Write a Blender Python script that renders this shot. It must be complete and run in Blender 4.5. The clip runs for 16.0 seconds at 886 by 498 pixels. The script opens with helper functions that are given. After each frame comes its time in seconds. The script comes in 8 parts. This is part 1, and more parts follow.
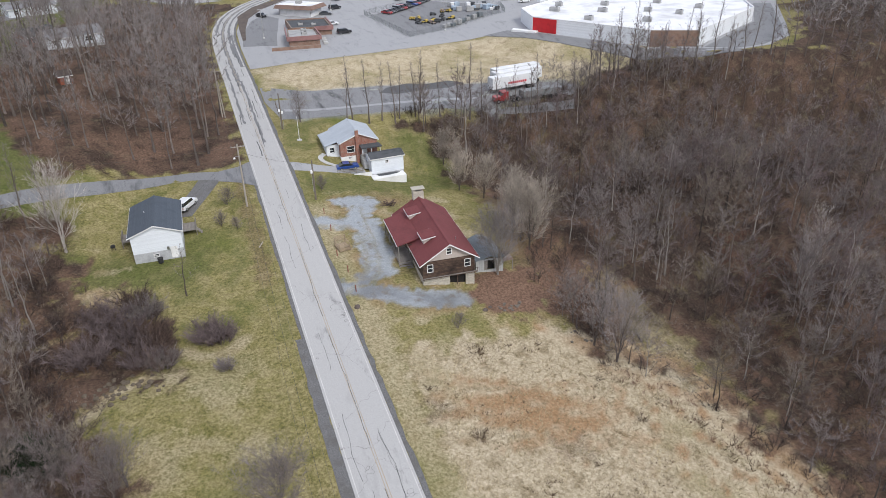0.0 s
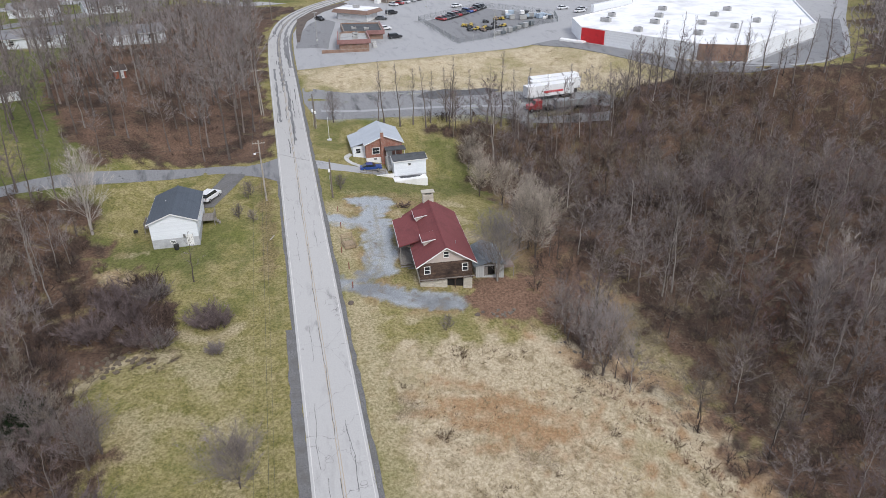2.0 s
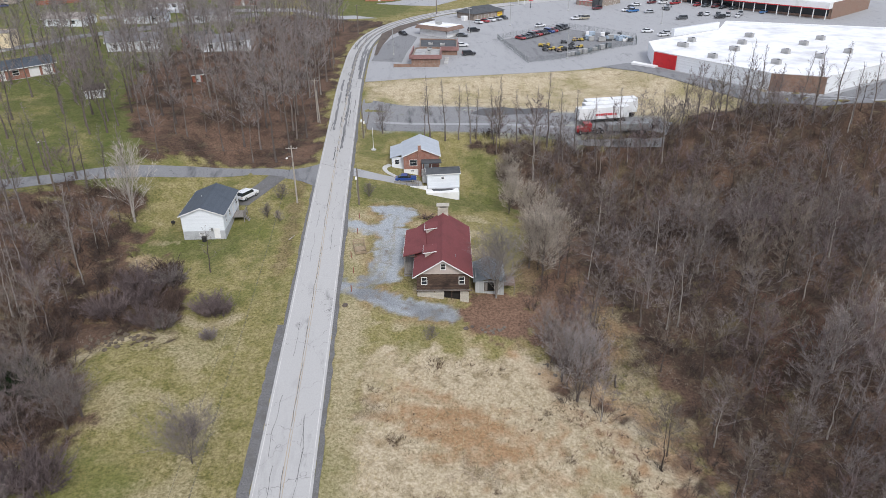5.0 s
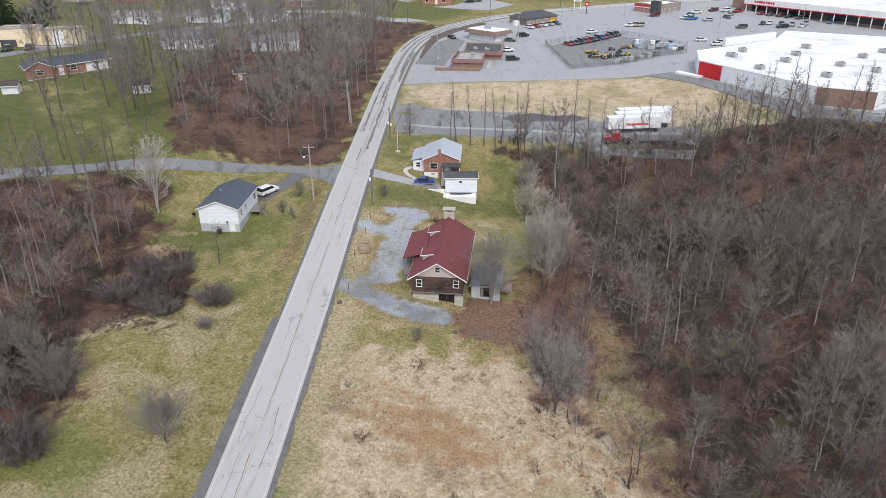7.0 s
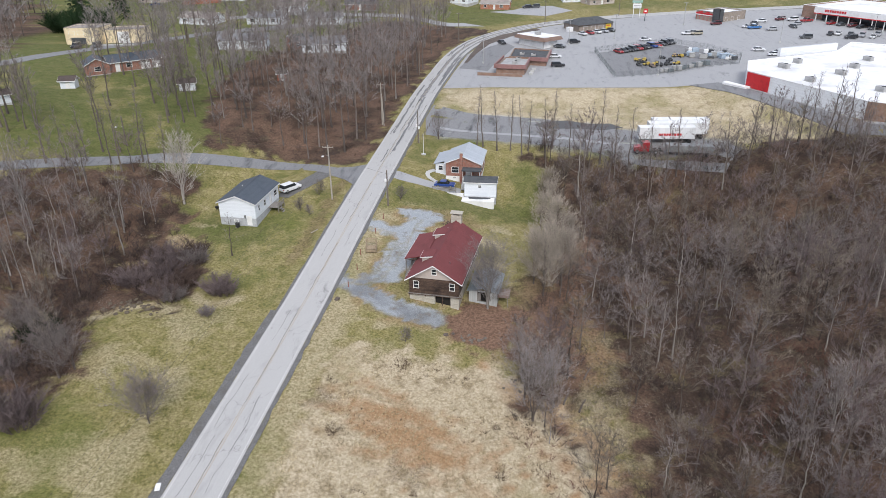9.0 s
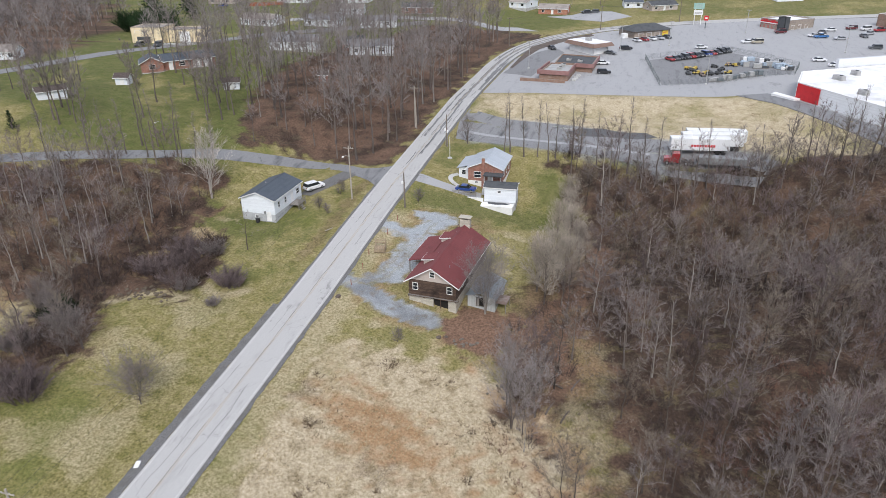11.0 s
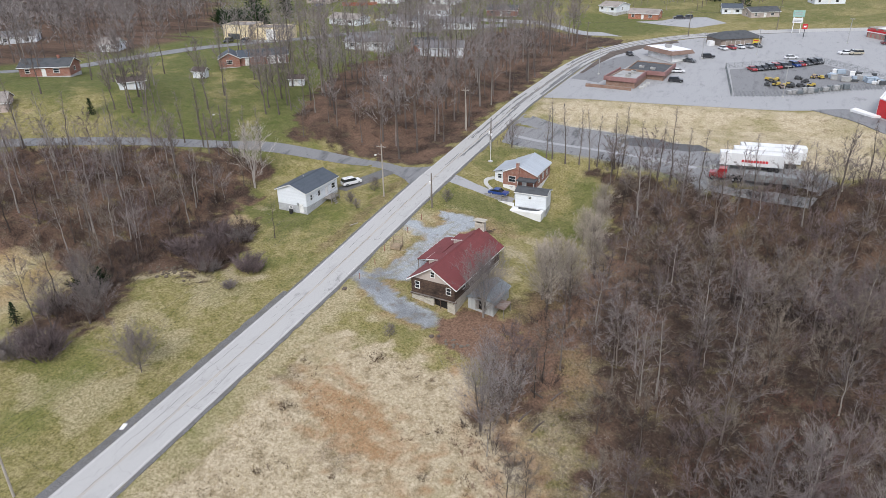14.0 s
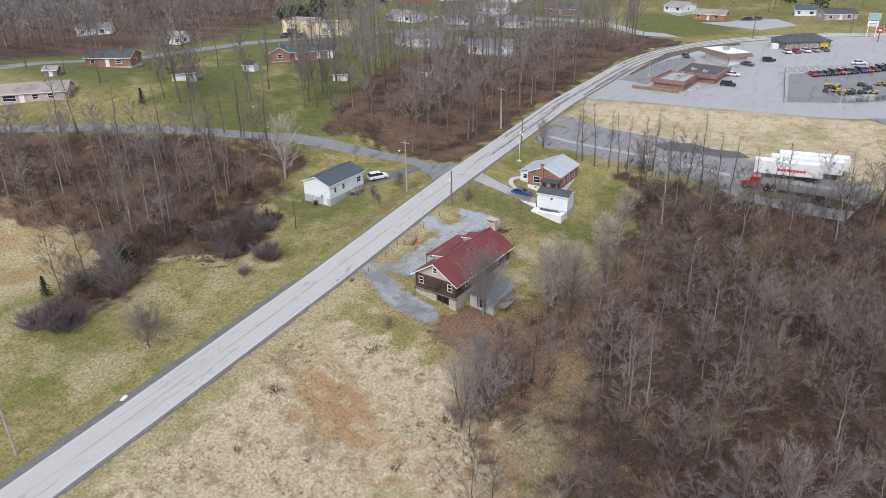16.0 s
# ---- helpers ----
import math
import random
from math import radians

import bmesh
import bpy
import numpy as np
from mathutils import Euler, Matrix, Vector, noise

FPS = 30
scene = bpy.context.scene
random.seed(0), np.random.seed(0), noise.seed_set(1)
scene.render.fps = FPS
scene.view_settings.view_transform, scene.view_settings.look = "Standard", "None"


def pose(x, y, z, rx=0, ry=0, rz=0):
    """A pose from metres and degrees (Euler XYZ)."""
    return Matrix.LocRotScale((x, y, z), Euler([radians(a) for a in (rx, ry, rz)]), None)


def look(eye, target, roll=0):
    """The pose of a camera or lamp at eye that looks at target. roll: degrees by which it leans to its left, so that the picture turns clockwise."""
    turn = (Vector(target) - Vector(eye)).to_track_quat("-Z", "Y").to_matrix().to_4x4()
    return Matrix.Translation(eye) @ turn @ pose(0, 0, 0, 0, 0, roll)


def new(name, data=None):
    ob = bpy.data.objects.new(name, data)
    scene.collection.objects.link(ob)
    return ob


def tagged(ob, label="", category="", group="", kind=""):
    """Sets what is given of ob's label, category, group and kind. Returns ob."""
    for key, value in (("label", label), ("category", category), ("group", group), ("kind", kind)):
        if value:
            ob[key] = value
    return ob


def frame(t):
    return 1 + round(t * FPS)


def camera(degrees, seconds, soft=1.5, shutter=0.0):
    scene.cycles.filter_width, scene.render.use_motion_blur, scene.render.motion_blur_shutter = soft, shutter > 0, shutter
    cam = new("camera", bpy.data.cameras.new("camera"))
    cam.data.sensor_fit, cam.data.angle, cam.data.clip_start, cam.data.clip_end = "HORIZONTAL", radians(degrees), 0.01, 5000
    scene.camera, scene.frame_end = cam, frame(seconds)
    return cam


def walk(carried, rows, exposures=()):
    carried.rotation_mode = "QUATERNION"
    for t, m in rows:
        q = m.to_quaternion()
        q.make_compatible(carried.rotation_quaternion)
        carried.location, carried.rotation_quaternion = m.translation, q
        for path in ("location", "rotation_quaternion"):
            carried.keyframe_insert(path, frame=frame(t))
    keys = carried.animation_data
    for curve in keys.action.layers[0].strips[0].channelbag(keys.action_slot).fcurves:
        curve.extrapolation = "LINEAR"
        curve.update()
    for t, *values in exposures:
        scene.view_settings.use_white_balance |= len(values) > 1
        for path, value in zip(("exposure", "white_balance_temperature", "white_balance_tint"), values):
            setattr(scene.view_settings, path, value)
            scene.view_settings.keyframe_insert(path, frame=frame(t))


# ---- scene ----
cam = camera(65.0, 16.0, soft=0.5)
PATH = [
    (0, (-31.611, -83.09, 54.279), (-31.017, -81.436, 53.325), -1.3),
    (0.5, (-29.14, -84.39, 54.292), (-28.592, -82.717, 53.343), -1.1),
    (1, (-26.619, -85.679, 54.331), (-26.117, -83.987, 53.39), -1.2),
    (1.5, (-24.08, -86.868, 54.392), (-23.627, -85.161, 53.455), -1.1),
    (2, (-21.497, -87.967, 54.46), (-21.093, -86.246, 53.525), -1.0),
    (2.5, (-18.885, -89.006, 54.536), (-18.53, -87.273, 53.603), -1.0),
    (3, (-16.266, -90.001, 54.606), (-15.96, -88.256, 53.68), -0.9),
    (3.5, (-13.565, -90.966, 54.662), (-13.309, -89.207, 53.744), -0.9),
    (4, (-10.771, -91.737, 54.727), (-10.566, -89.966, 53.821), -0.8),
    (6.5, (3.658, -93.903, 55.612), (3.615, -92.111, 54.725), -0.7),
    (7, (6.471, -94.049, 55.704), (6.38, -92.258, 54.819), -0.6),
    (7.5, (9.281, -94.076, 55.792), (9.14, -92.287, 54.908), -0.5),
    (8, (12.17, -94.149, 55.833), (11.979, -92.363, 54.952), -0.6),
    (8.5, (15.148, -94.11, 55.857), (14.908, -92.328, 54.98), -0.6),
    (9, (18.199, -93.89, 55.897), (17.907, -92.114, 55.024), -0.7),
    (11.5, (32.363, -91.937, 56.597), (31.827, -90.215, 55.733), -0.8),
    (12, (35.155, -91.335, 56.729), (34.571, -89.628, 55.865), -0.8),
    (12.5, (37.933, -90.656, 56.842), (37.301, -88.964, 55.982), -0.8),
    (13, (40.693, -89.936, 56.941), (40.014, -88.261, 56.085), -0.8),
    (13.5, (43.399, -89.061, 57.001), (42.673, -87.406, 56.144), -0.9),
    (14, (46.077, -88.125, 57.033), (45.305, -86.492, 56.175), -1.0),
    (14.5, (48.799, -87.148, 57.07), (47.981, -85.539, 56.209), -1.1),
    (15, (51.497, -86.059, 57.127), (50.633, -84.476, 56.263), -1.2),
    (15.5, (54.137, -84.924, 57.202), (53.228, -83.365, 56.338), -1.1),
    (16, (56.664, -83.765, 57.253), (55.712, -82.232, 56.392), -1.1),
]
walk(cam, [(t, look(eye, target, roll)) for t, eye, target, roll in PATH], ((0, -0.1), (4, -0.09), (7, -0.03), (12, 0.0), (16, 0.0)))

# ---- light: a bright overcast sky ----
world = bpy.data.worlds.new("sky")
scene.world = world
world.use_nodes = True
wn, wl = world.node_tree.nodes, world.node_tree.links
wn.clear()
w_out, w_bg, w_mix, w_sky = (wn.new(k) for k in ("ShaderNodeOutputWorld", "ShaderNodeBackground", "ShaderNodeMix", "ShaderNodeTexSky"))
w_sky.sky_type, w_sky.sun_disc, w_sky.sun_elevation, w_sky.sun_rotation = "NISHITA", False, radians(48), radians(200)
w_mix.data_type = "RGBA"
w_mix.inputs[0].default_value = 0.72
w_mix.inputs[7].default_value = (9.3, 9.75, 11.6, 1)   # cloud cover
w_bg.inputs[1].default_value = 0.115
wl.new(w_sky.outputs[0], w_mix.inputs[6])
wl.new(w_mix.outputs[2], w_bg.inputs[0])
wl.new(w_bg.outputs[0], w_out.inputs[0])
sun = new("sun", bpy.data.lights.new("sun", "SUN"))
sun.data.energy, sun.data.angle, sun.data.color = 2.7, radians(22), (1.0, 0.97, 0.93)
sun.matrix_world = look((40, -150, 150), (0, 0, 0))


# ---- materials ----
def nodes_of(name):
    m = bpy.data.materials.new(name)
    m.use_nodes = True
    return m, m.node_tree.nodes, m.node_tree.links, m.node_tree.nodes["Principled BSDF"]


def rgb(c):
    return (*c, 1) if len(c) == 3 else c


def mixer(n, l, fac, a, b):
    x = n.new("ShaderNodeMix")
    x.data_type = "RGBA"
    for sock, v in ((x.inputs[0], fac), (x.inputs[6], a), (x.inputs[7], b)):
        if hasattr(v, "default_value"):
            l.new(v, sock)
        elif isinstance(v, tuple):
            sock.default_value = rgb(v)
        else:
            sock.default_value = v
    return x.outputs[2]


def ramp(n, l, src, lo, hi):
    r = n.new("ShaderNodeMapRange")
    r.inputs[1].default_value, r.inputs[2].default_value = lo, hi
    l.new(src, r.inputs[0])
    return r.outputs[0]


def noise_of(n, l, vec, scale, detail=4.0, rough=0.6, stretch=None):
    t = n.new("ShaderNodeTexNoise")
    t.inputs["Scale"].default_value, t.inputs["Detail"].default_value, t.inputs["Roughness"].default_value = scale, detail, rough
    if stretch:
        mp = n.new("ShaderNodeMapping")
        mp.inputs["Scale"].default_value = stretch
        l.new(vec, mp.inputs[0])
        vec = mp.outputs[0]
    l.new(vec, t.inputs["Vector"])
    return t.outputs[0]


def bump_to(n, l, bsdf, height, dist, strength=0.6):
    b = n.new("ShaderNodeBump")
    b.inputs["Distance"].default_value, b.inputs["Strength"].default_value = dist, strength
    l.new(height, b.inputs["Height"])
    l.new(b.outputs[0], bsdf.inputs["Normal"])


def surface(name, a, b, stain=None, rough=0.8, metal=0.0, fine=3.0, coarse=0.4, relief=0.02, stretch=None, rand=0.0):
    """Two tones mixed by grain and by larger stains; rand varies brightness from object to object."""
    m, n, l, p = nodes_of(name)
    tc = n.new("ShaderNodeTexCoord").outputs["Object"]
    f = noise_of(n, l, tc, fine, 6, 0.65, stretch)
    c = noise_of(n, l, tc, coarse, 5, 0.6)
    col = mixer(n, l, ramp(n, l, f, 0.3, 0.7), a, b)
    col = mixer(n, l, ramp(n, l, c, 0.48, 0.72), col, stain or tuple(0.7 * v for v in a))
    if rand:
        oi = n.new("ShaderNodeObjectInfo").outputs["Random"]
        hs = n.new("ShaderNodeHueSaturation")
        l.new(ramp2(n, l, oi, 1 - rand, 1 + rand), hs.inputs["Value"])
        l.new(col, hs.inputs["Color"])
        col = hs.outputs[0]
    l.new(col, p.inputs["Base Color"])
    p.inputs["Roughness"].default_value, p.inputs["Metallic"].default_value = rough, metal
    if relief:
        bump_to(n, l, p, f, relief)
    return m


def ramp2(n, l, src, lo, hi):
    r = n.new("ShaderNodeMapRange")
    r.inputs[3].default_value, r.inputs[4].default_value = lo, hi
    l.new(src, r.inputs[0])
    return r.outputs[0]


def boards(name, a, b, pitch, axis="Z", dark=0.6, rough=0.7, relief=0.012, seam=0.12):
    """Surface laid in courses of the given pitch (siding, planks, shingles, ribs), with grain and stains."""
    m, n, l, p = nodes_of(name)
    tc = n.new("ShaderNodeTexCoord").outputs["Object"]
    sep = n.new("ShaderNodeSeparateXYZ")
    l.new(tc, sep.inputs[0])
    div = n.new("ShaderNodeMath")
    div.operation = "MULTIPLY"
    div.inputs[1].default_value = 1 / pitch
    l.new(sep.outputs["XYZ".index(axis)], div.inputs[0])
    fr = n.new("ShaderNodeMath")
    fr.operation = "FRACT"
    l.new(div.outputs[0], fr.inputs[0])
    fl = n.new("ShaderNodeMath")
    fl.operation = "FLOOR"
    l.new(div.outputs[0], fl.inputs[0])
    wnz = n.new("ShaderNodeTexWhiteNoise")
    wnz.noise_dimensions = "1D"
    l.new(fl.outputs[0], wnz.inputs["W"])
    g = noise_of(n, l, tc, 4.0, 6, 0.7, (0.3, 0.3, 3.0) if axis == "Z" else (2, 0.3, 0.3))
    c = noise_of(n, l, tc, 0.35, 5, 0.65)
    col = mixer(n, l, ramp(n, l, g, 0.3, 0.75), a, b)
    col = mixer(n, l, ramp2(n, l, wnz.outputs[0], 0.0, 0.5), col, tuple(v * 0.8 for v in a))
    col = mixer(n, l, ramp(n, l, c, 0.5, 0.75), col, tuple(v * dark for v in a))
    col = mixer(n, l, ramp(n, l, fr.outputs[0], seam, 0.0), col, tuple(v * dark * 0.8 for v in a))
    l.new(col, p.inputs["Base Color"])
    p.inputs["Roughness"].default_value = rough
    bump_to(n, l, p, fr.outputs[0], relief)
    return m


def blocks_mat(name, a, b, mortar, w, h, rough=0.85):
    m, n, l, p = nodes_of(name)
    tc = n.new("ShaderNodeTexCoord")
    geo = n.new("ShaderNodeNewGeometry")
    sep = n.new("ShaderNodeSeparateXYZ")
    l.new(tc.outputs["Object"], sep.inputs[0])
    add = n.new("ShaderNodeMath")
    l.new(sep.outputs[0], add.inputs[0])
    l.new(sep.outputs[1], add.inputs[1])
    comb = n.new("ShaderNodeCombineXYZ")
    l.new(add.outputs[0], comb.inputs[0])
    l.new(sep.outputs[2], comb.inputs[1])
    br = n.new("ShaderNodeTexBrick")
    br.inputs["Color1"].default_value, br.inputs["Color2"].default_value, br.inputs["Mortar"].default_value = rgb(a), rgb(b), rgb(mortar)
    br.inputs["Scale"].default_value = 1.0
    br.inputs["Brick Width"].default_value, br.inputs["Row Height"].default_value, br.inputs["Mortar Size"].default_value = w, h, 0.012
    l.new(comb.outputs[0], br.inputs["Vector"])
    c = noise_of(n, l, tc.outputs["Object"], 0.8, 6, 0.7)
    col = mixer(n, l, ramp(n, l, c, 0.45, 0.8), br.outputs["Color"], tuple(v * 0.6 for v in a))
    l.new(col, p.inputs["Base Color"])
    p.inputs["Roughness"].default_value = rough
    bump_to(n, l, p, br.outputs["Fac"], 0.01, -0.5)
    return m


def glossy(name, c, rough=0.2, metal=0.0, coat=0.0):
    m, n, l, p = nodes_of(name)
    tc = n.new("ShaderNodeTexCoord").outputs["Object"]
    f = noise_of(n, l, tc, 2.0, 5)
    l.new(mixer(n, l, ramp(n, l, f, 0.4, 0.8), c, tuple(0.85 * v + 0.01 for v in c)), p.inputs["Base Color"])
    p.inputs["Roughness"].default_value, p.inputs["Metallic"].default_value, p.inputs["Coat Weight"].default_value = rough, metal, coat
    return m


WHITE_SIDING = boards("white_vinyl_siding", (0.72, 0.76, 0.8), (0.78, 0.81, 0.84), 0.12, dark=0.9, relief=0.008)
WHITE_PAINT = surface("white_paint", (0.78, 0.78, 0.77), (0.72, 0.72, 0.71), (0.62, 0.62, 0.6), rough=0.6, fine=2, relief=0.003)
RED_ROOF = boards("dark_red_shingles", (0.195, 0.046, 0.046), (0.125, 0.034, 0.037), 0.16, "X", dark=0.6, rough=0.85, relief=0.012)
SLATE_ROOF = boards("blue_grey_shingles", (0.062, 0.078, 0.098), (0.085, 0.1, 0.12), 0.15, "X", dark=0.8, rough=0.85)
GREY_METAL = boards("pale_grey_ribbed_metal", (0.38, 0.42, 0.46), (0.44, 0.47, 0.5), 0.4, "Y", dark=0.85, rough=0.45)
DARK_ROOF = surface("dark_grey_felt_roof", (0.055, 0.06, 0.065), (0.085, 0.09, 0.095), rough=0.9, fine=5, coarse=0.6)
TAN_ROOF = surface("weathered_tan_shingles", (0.25, 0.22, 0.2), (0.32, 0.29, 0.26), rough=0.9, fine=5)
OLD_LOG = boards("weathered_brown_planks", (0.038, 0.022, 0.017), (0.2, 0.13, 0.09), 0.2, dark=0.35, rough=0.9, relief=0.03, seam=0.2)
OLD_GREY_WOOD = boards("silvered_wood", (0.2, 0.18, 0.16), (0.3, 0.28, 0.25), 0.15, "X", dark=0.6, rough=0.9)
STUCCO = surface("beige_panel", (0.42, 0.36, 0.32), (0.47, 0.41, 0.37), rough=0.85, fine=6)
STONE = blocks_mat("pale_stone_blocks", (0.52, 0.48, 0.4), (0.4, 0.37, 0.31), (0.3, 0.28, 0.25), 0.6, 0.3)
CONCRETE_BLOCK = blocks_mat("grey_concrete_block", (0.42, 0.43, 0.44), (0.46, 0.47, 0.48), (0.34, 0.35, 0.36), 0.4, 0.2)
RED_BRICK = blocks_mat("red_brick", (0.27, 0.09, 0.06), (0.34, 0.13, 0.085), (0.3, 0.24, 0.2), 0.22, 0.075)
BROWN_BRICK = blocks_mat("brown_brick", (0.24, 0.13, 0.09), (0.3, 0.17, 0.12), (0.26, 0.22, 0.18), 0.22, 0.075)
CONCRETE = surface("concrete", (0.42, 0.42, 0.41), (0.5, 0.5, 0.48), (0.3, 0.3, 0.29), fine=4, coarse=0.7)
WHITE_ROOF = surface("white_membrane_roof", (0.72, 0.73, 0.75), (0.78, 0.79, 0.8), (0.5, 0.5, 0.5), rough=0.7, fine=0.6, coarse=0.12, relief=0.01)
RED_PANEL = surface("red_painted_panel", (0.5, 0.012, 0.02), (0.55, 0.02, 0.025), rough=0.5, relief=0)
GLASS = glossy("dark_window_glass", (0.02, 0.025, 0.03), 0.06)
# Near-black colour that stands for shade behind open entrances.
INTERIOR_SHADE = surface("dark_interior", (0.012, 0.01, 0.009), (0.02, 0.017, 0.015), rough=0.95)
RUST = surface("rusty_metal", (0.16, 0.09, 0.06), (0.3, 0.27, 0.25), rough=0.8, fine=2)
GALV = boards("galvanised_sheet", (0.31, 0.36, 0.39), (0.42, 0.46, 0.49), 0.3, "Y", dark=0.75, rough=0.5)
POLE_WOOD = surface("weathered_pole_wood", (0.13, 0.105, 0.085), (0.19, 0.16, 0.135), rough=0.9, stretch=(4, 4, 0.4))
RUBBER = surface("black_rubber", (0.018, 0.018, 0.018), (0.03, 0.03, 0.03), rough=0.85)
STEEL = glossy("grey_steel", (0.4, 0.41, 0.42), 0.45, 0.8)
WIRE = surface("dark_cable", (0.03, 0.03, 0.03), (0.05, 0.05, 0.05), rough=0.7)


# ---- building blocks ----
def part(name, bm, material, parent=None, label=""):
    me = bpy.data.meshes.new(name)
    bm.to_mesh(me)
    bm.free()
    me.materials.append(material)
    ob = new(name, me)
    ob.parent = parent
    return tagged(ob, label)


def thing(name, x, y, z, label, category, rz=0.0, group=""):
    ob = new(name)
    ob.empty_display_size = 0.2
    ob.matrix_basis = pose(x, y, z, 0, 0, rz)
    return tagged(ob, label, category, group)


def box(bm, x0, x1, y0, y1, z0, z1):
    vs = [bm.verts.new((x, y, z)) for z in (z0, z1) for x, y in ((x0, y0), (x1, y0), (x1, y1), (x0, y1))]
    for f in ((3, 2, 1, 0), (4, 5, 6, 7), (0, 1, 5, 4), (1, 2, 6, 5), (2, 3, 7, 6), (3, 0, 4, 7)):
        bm.faces.new([vs[i] for i in f])
    return vs


def boxed(*dims):
    bm = bmesh.new()
    for d in dims:
        box(bm, *d)
    return bm


def prism(bm, poly, axis, a, b):
    """Extrudes a polygon of (u, z) along x or y from a to b; axis 'z' extrudes (x, y) upward."""
    put = {"x": lambda u, v, w: (w, u, v), "y": lambda u, v, w: (u, w, v), "z": lambda u, v, w: (u, v, w)}[axis]
    lo, hi = [bm.verts.new(put(u, v, a)) for u, v in poly], [bm.verts.new(put(u, v, b)) for u, v in poly]
    n = len(poly)
    bm.faces.new(lo), bm.faces.new(hi[::-1])
    for i in range(n):
        bm.faces.new((lo[i], hi[i], hi[(i + 1) % n], lo[(i + 1) % n]))
    bmesh.ops.recalc_face_normals(bm, faces=bm.faces)


def tube(bm, pts, radii, sides=6, cap=True):
    rings = []
    for i, p in enumerate(pts):
        a = Vector(pts[max(i - 1, 0)])
        b = Vector(pts[min(i + 1, len(pts) - 1)])
        q = (b - a).to_track_quat("Z", "Y")
        rings.append([bm.verts.new(Vector(p) + q @ Vector((radii[i] * math.cos(k * 2 * math.pi / sides), radii[i] * math.sin(k * 2 * math.pi / sides), 0))) for k in range(sides)])
    for r, s in zip(rings, rings[1:]):
        for k in range(sides):
            bm.faces.new((r[k], r[(k + 1) % sides], s[(k + 1) % sides], s[k]))
    if cap:
        bm.faces.new(rings[0][::-1]), bm.faces.new(rings[-1])


def soften(bm, w, segments=1):
    bmesh.ops.bevel(bm, geom=bm.edges[:], offset=w, segments=segments, affect="EDGES", clamp_overlap=True)
    return bm


def wall_boxes(bm, side, a, b, fixed, z0, z1, holes, thick=0.2):
    """A wall along x (side n/s) or y (side e/w) from a to b, its outer face at fixed, with openings (u0, u1, v0, v1)."""
    us = sorted({a, b, *[h[0] for h in holes], *[h[1] for h in holes]})
    vs = sorted({z0, z1, *[h[2] for h in holes], *[h[3] for h in holes]})
    inner = {"s": (fixed, fixed + thick), "n": (fixed - thick, fixed), "w": (fixed, fixed + thick), "e": (fixed - thick, fixed)}[side]
    for u0, u1 in zip(us, us[1:]):
        for v0, v1 in zip(vs, vs[1:]):
            if any(h[0] <= u0 + 1e-6 and h[1] >= u1 - 1e-6 and h[2] <= v0 + 1e-6 and h[3] >= v1 - 1e-6 for h in holes):
                continue
            if side in "sn":
                box(bm, u0, u1, *inner, v0, v1)
            else:
                box(bm, *inner, u0, u1, v0, v1)
    bmesh.ops.remove_doubles(bm, verts=bm.verts, dist=1e-4)


def on_wall(side, fixed, u0, u1, d0, d1, v0, v1):
    """Box bounds on a wall: d measured outward from its face."""
    if side == "s":
        return (u0, u1, fixed - d1, fixed - d0, v0, v1)
    if side == "n":
        return (u0, u1, fixed + d0, fixed + d1, v0, v1)
    if side == "w":
        return (fixed - d1, fixed - d0, u0, u1, v0, v1)
    return (fixed + d0, fixed + d1, u0, u1, v0, v1)


def window(parent, side, fixed, u0, u1, v0, v1, frame_mat, muntin=True, sill=False):
    fr = 0.09
    dims = [(u0 - fr, u1 + fr, v1, v1 + fr), (u0 - fr, u1 + fr, v0 - fr, v0), (u0 - fr, u0, v0, v1), (u1, u1 + fr, v0, v1)]
    if muntin:
        mid = (v0 + v1) / 2
        dims.append((u0, u1, mid - 0.03, mid + 0.03))
    w = part("window", boxed(*[on_wall(side, fixed, a, b, -0.03, 0.04, c, d) for a, b, c, d in dims]), frame_mat, parent)
    part("pane", boxed(on_wall(side, fixed, u0, u1, -0.1, -0.07, v0, v1)), GLASS, w)
    return w


def door(parent, side, fixed, u0, u1, v0, v1, mat, frame_mat):
    d = part("door", boxed(on_wall(side, fixed, u0, u1, -0.08, -0.03, v0, v1), on_wall(side, fixed, u0 + 0.15, u1 - 0.15, -0.03, -0.015, v0 + 0.2, v0 + 0.9), on_wall(side, fixed, u0 + 0.15, u1 - 0.15, -0.03, -0.015, v0 + 1.1, v1 - 0.2)), mat, parent)
    part("door_frame", boxed(*[on_wall(side, fixed, a, b, -0.03, 0.04, c, e) for a, b, c, e in ((u0 - 0.1, u0, v0, v1), (u1, u1 + 0.1, v0, v1), (u0 - 0.1, u1 + 0.1, v1, v1 + 0.1))]), frame_mat, d)
    part("handle", boxed(on_wall(side, fixed, u1 - 0.16, u1 - 0.1, -0.02, 0.05, v0 + 0.95, v0 + 1.0)), STEEL, d)
    return d


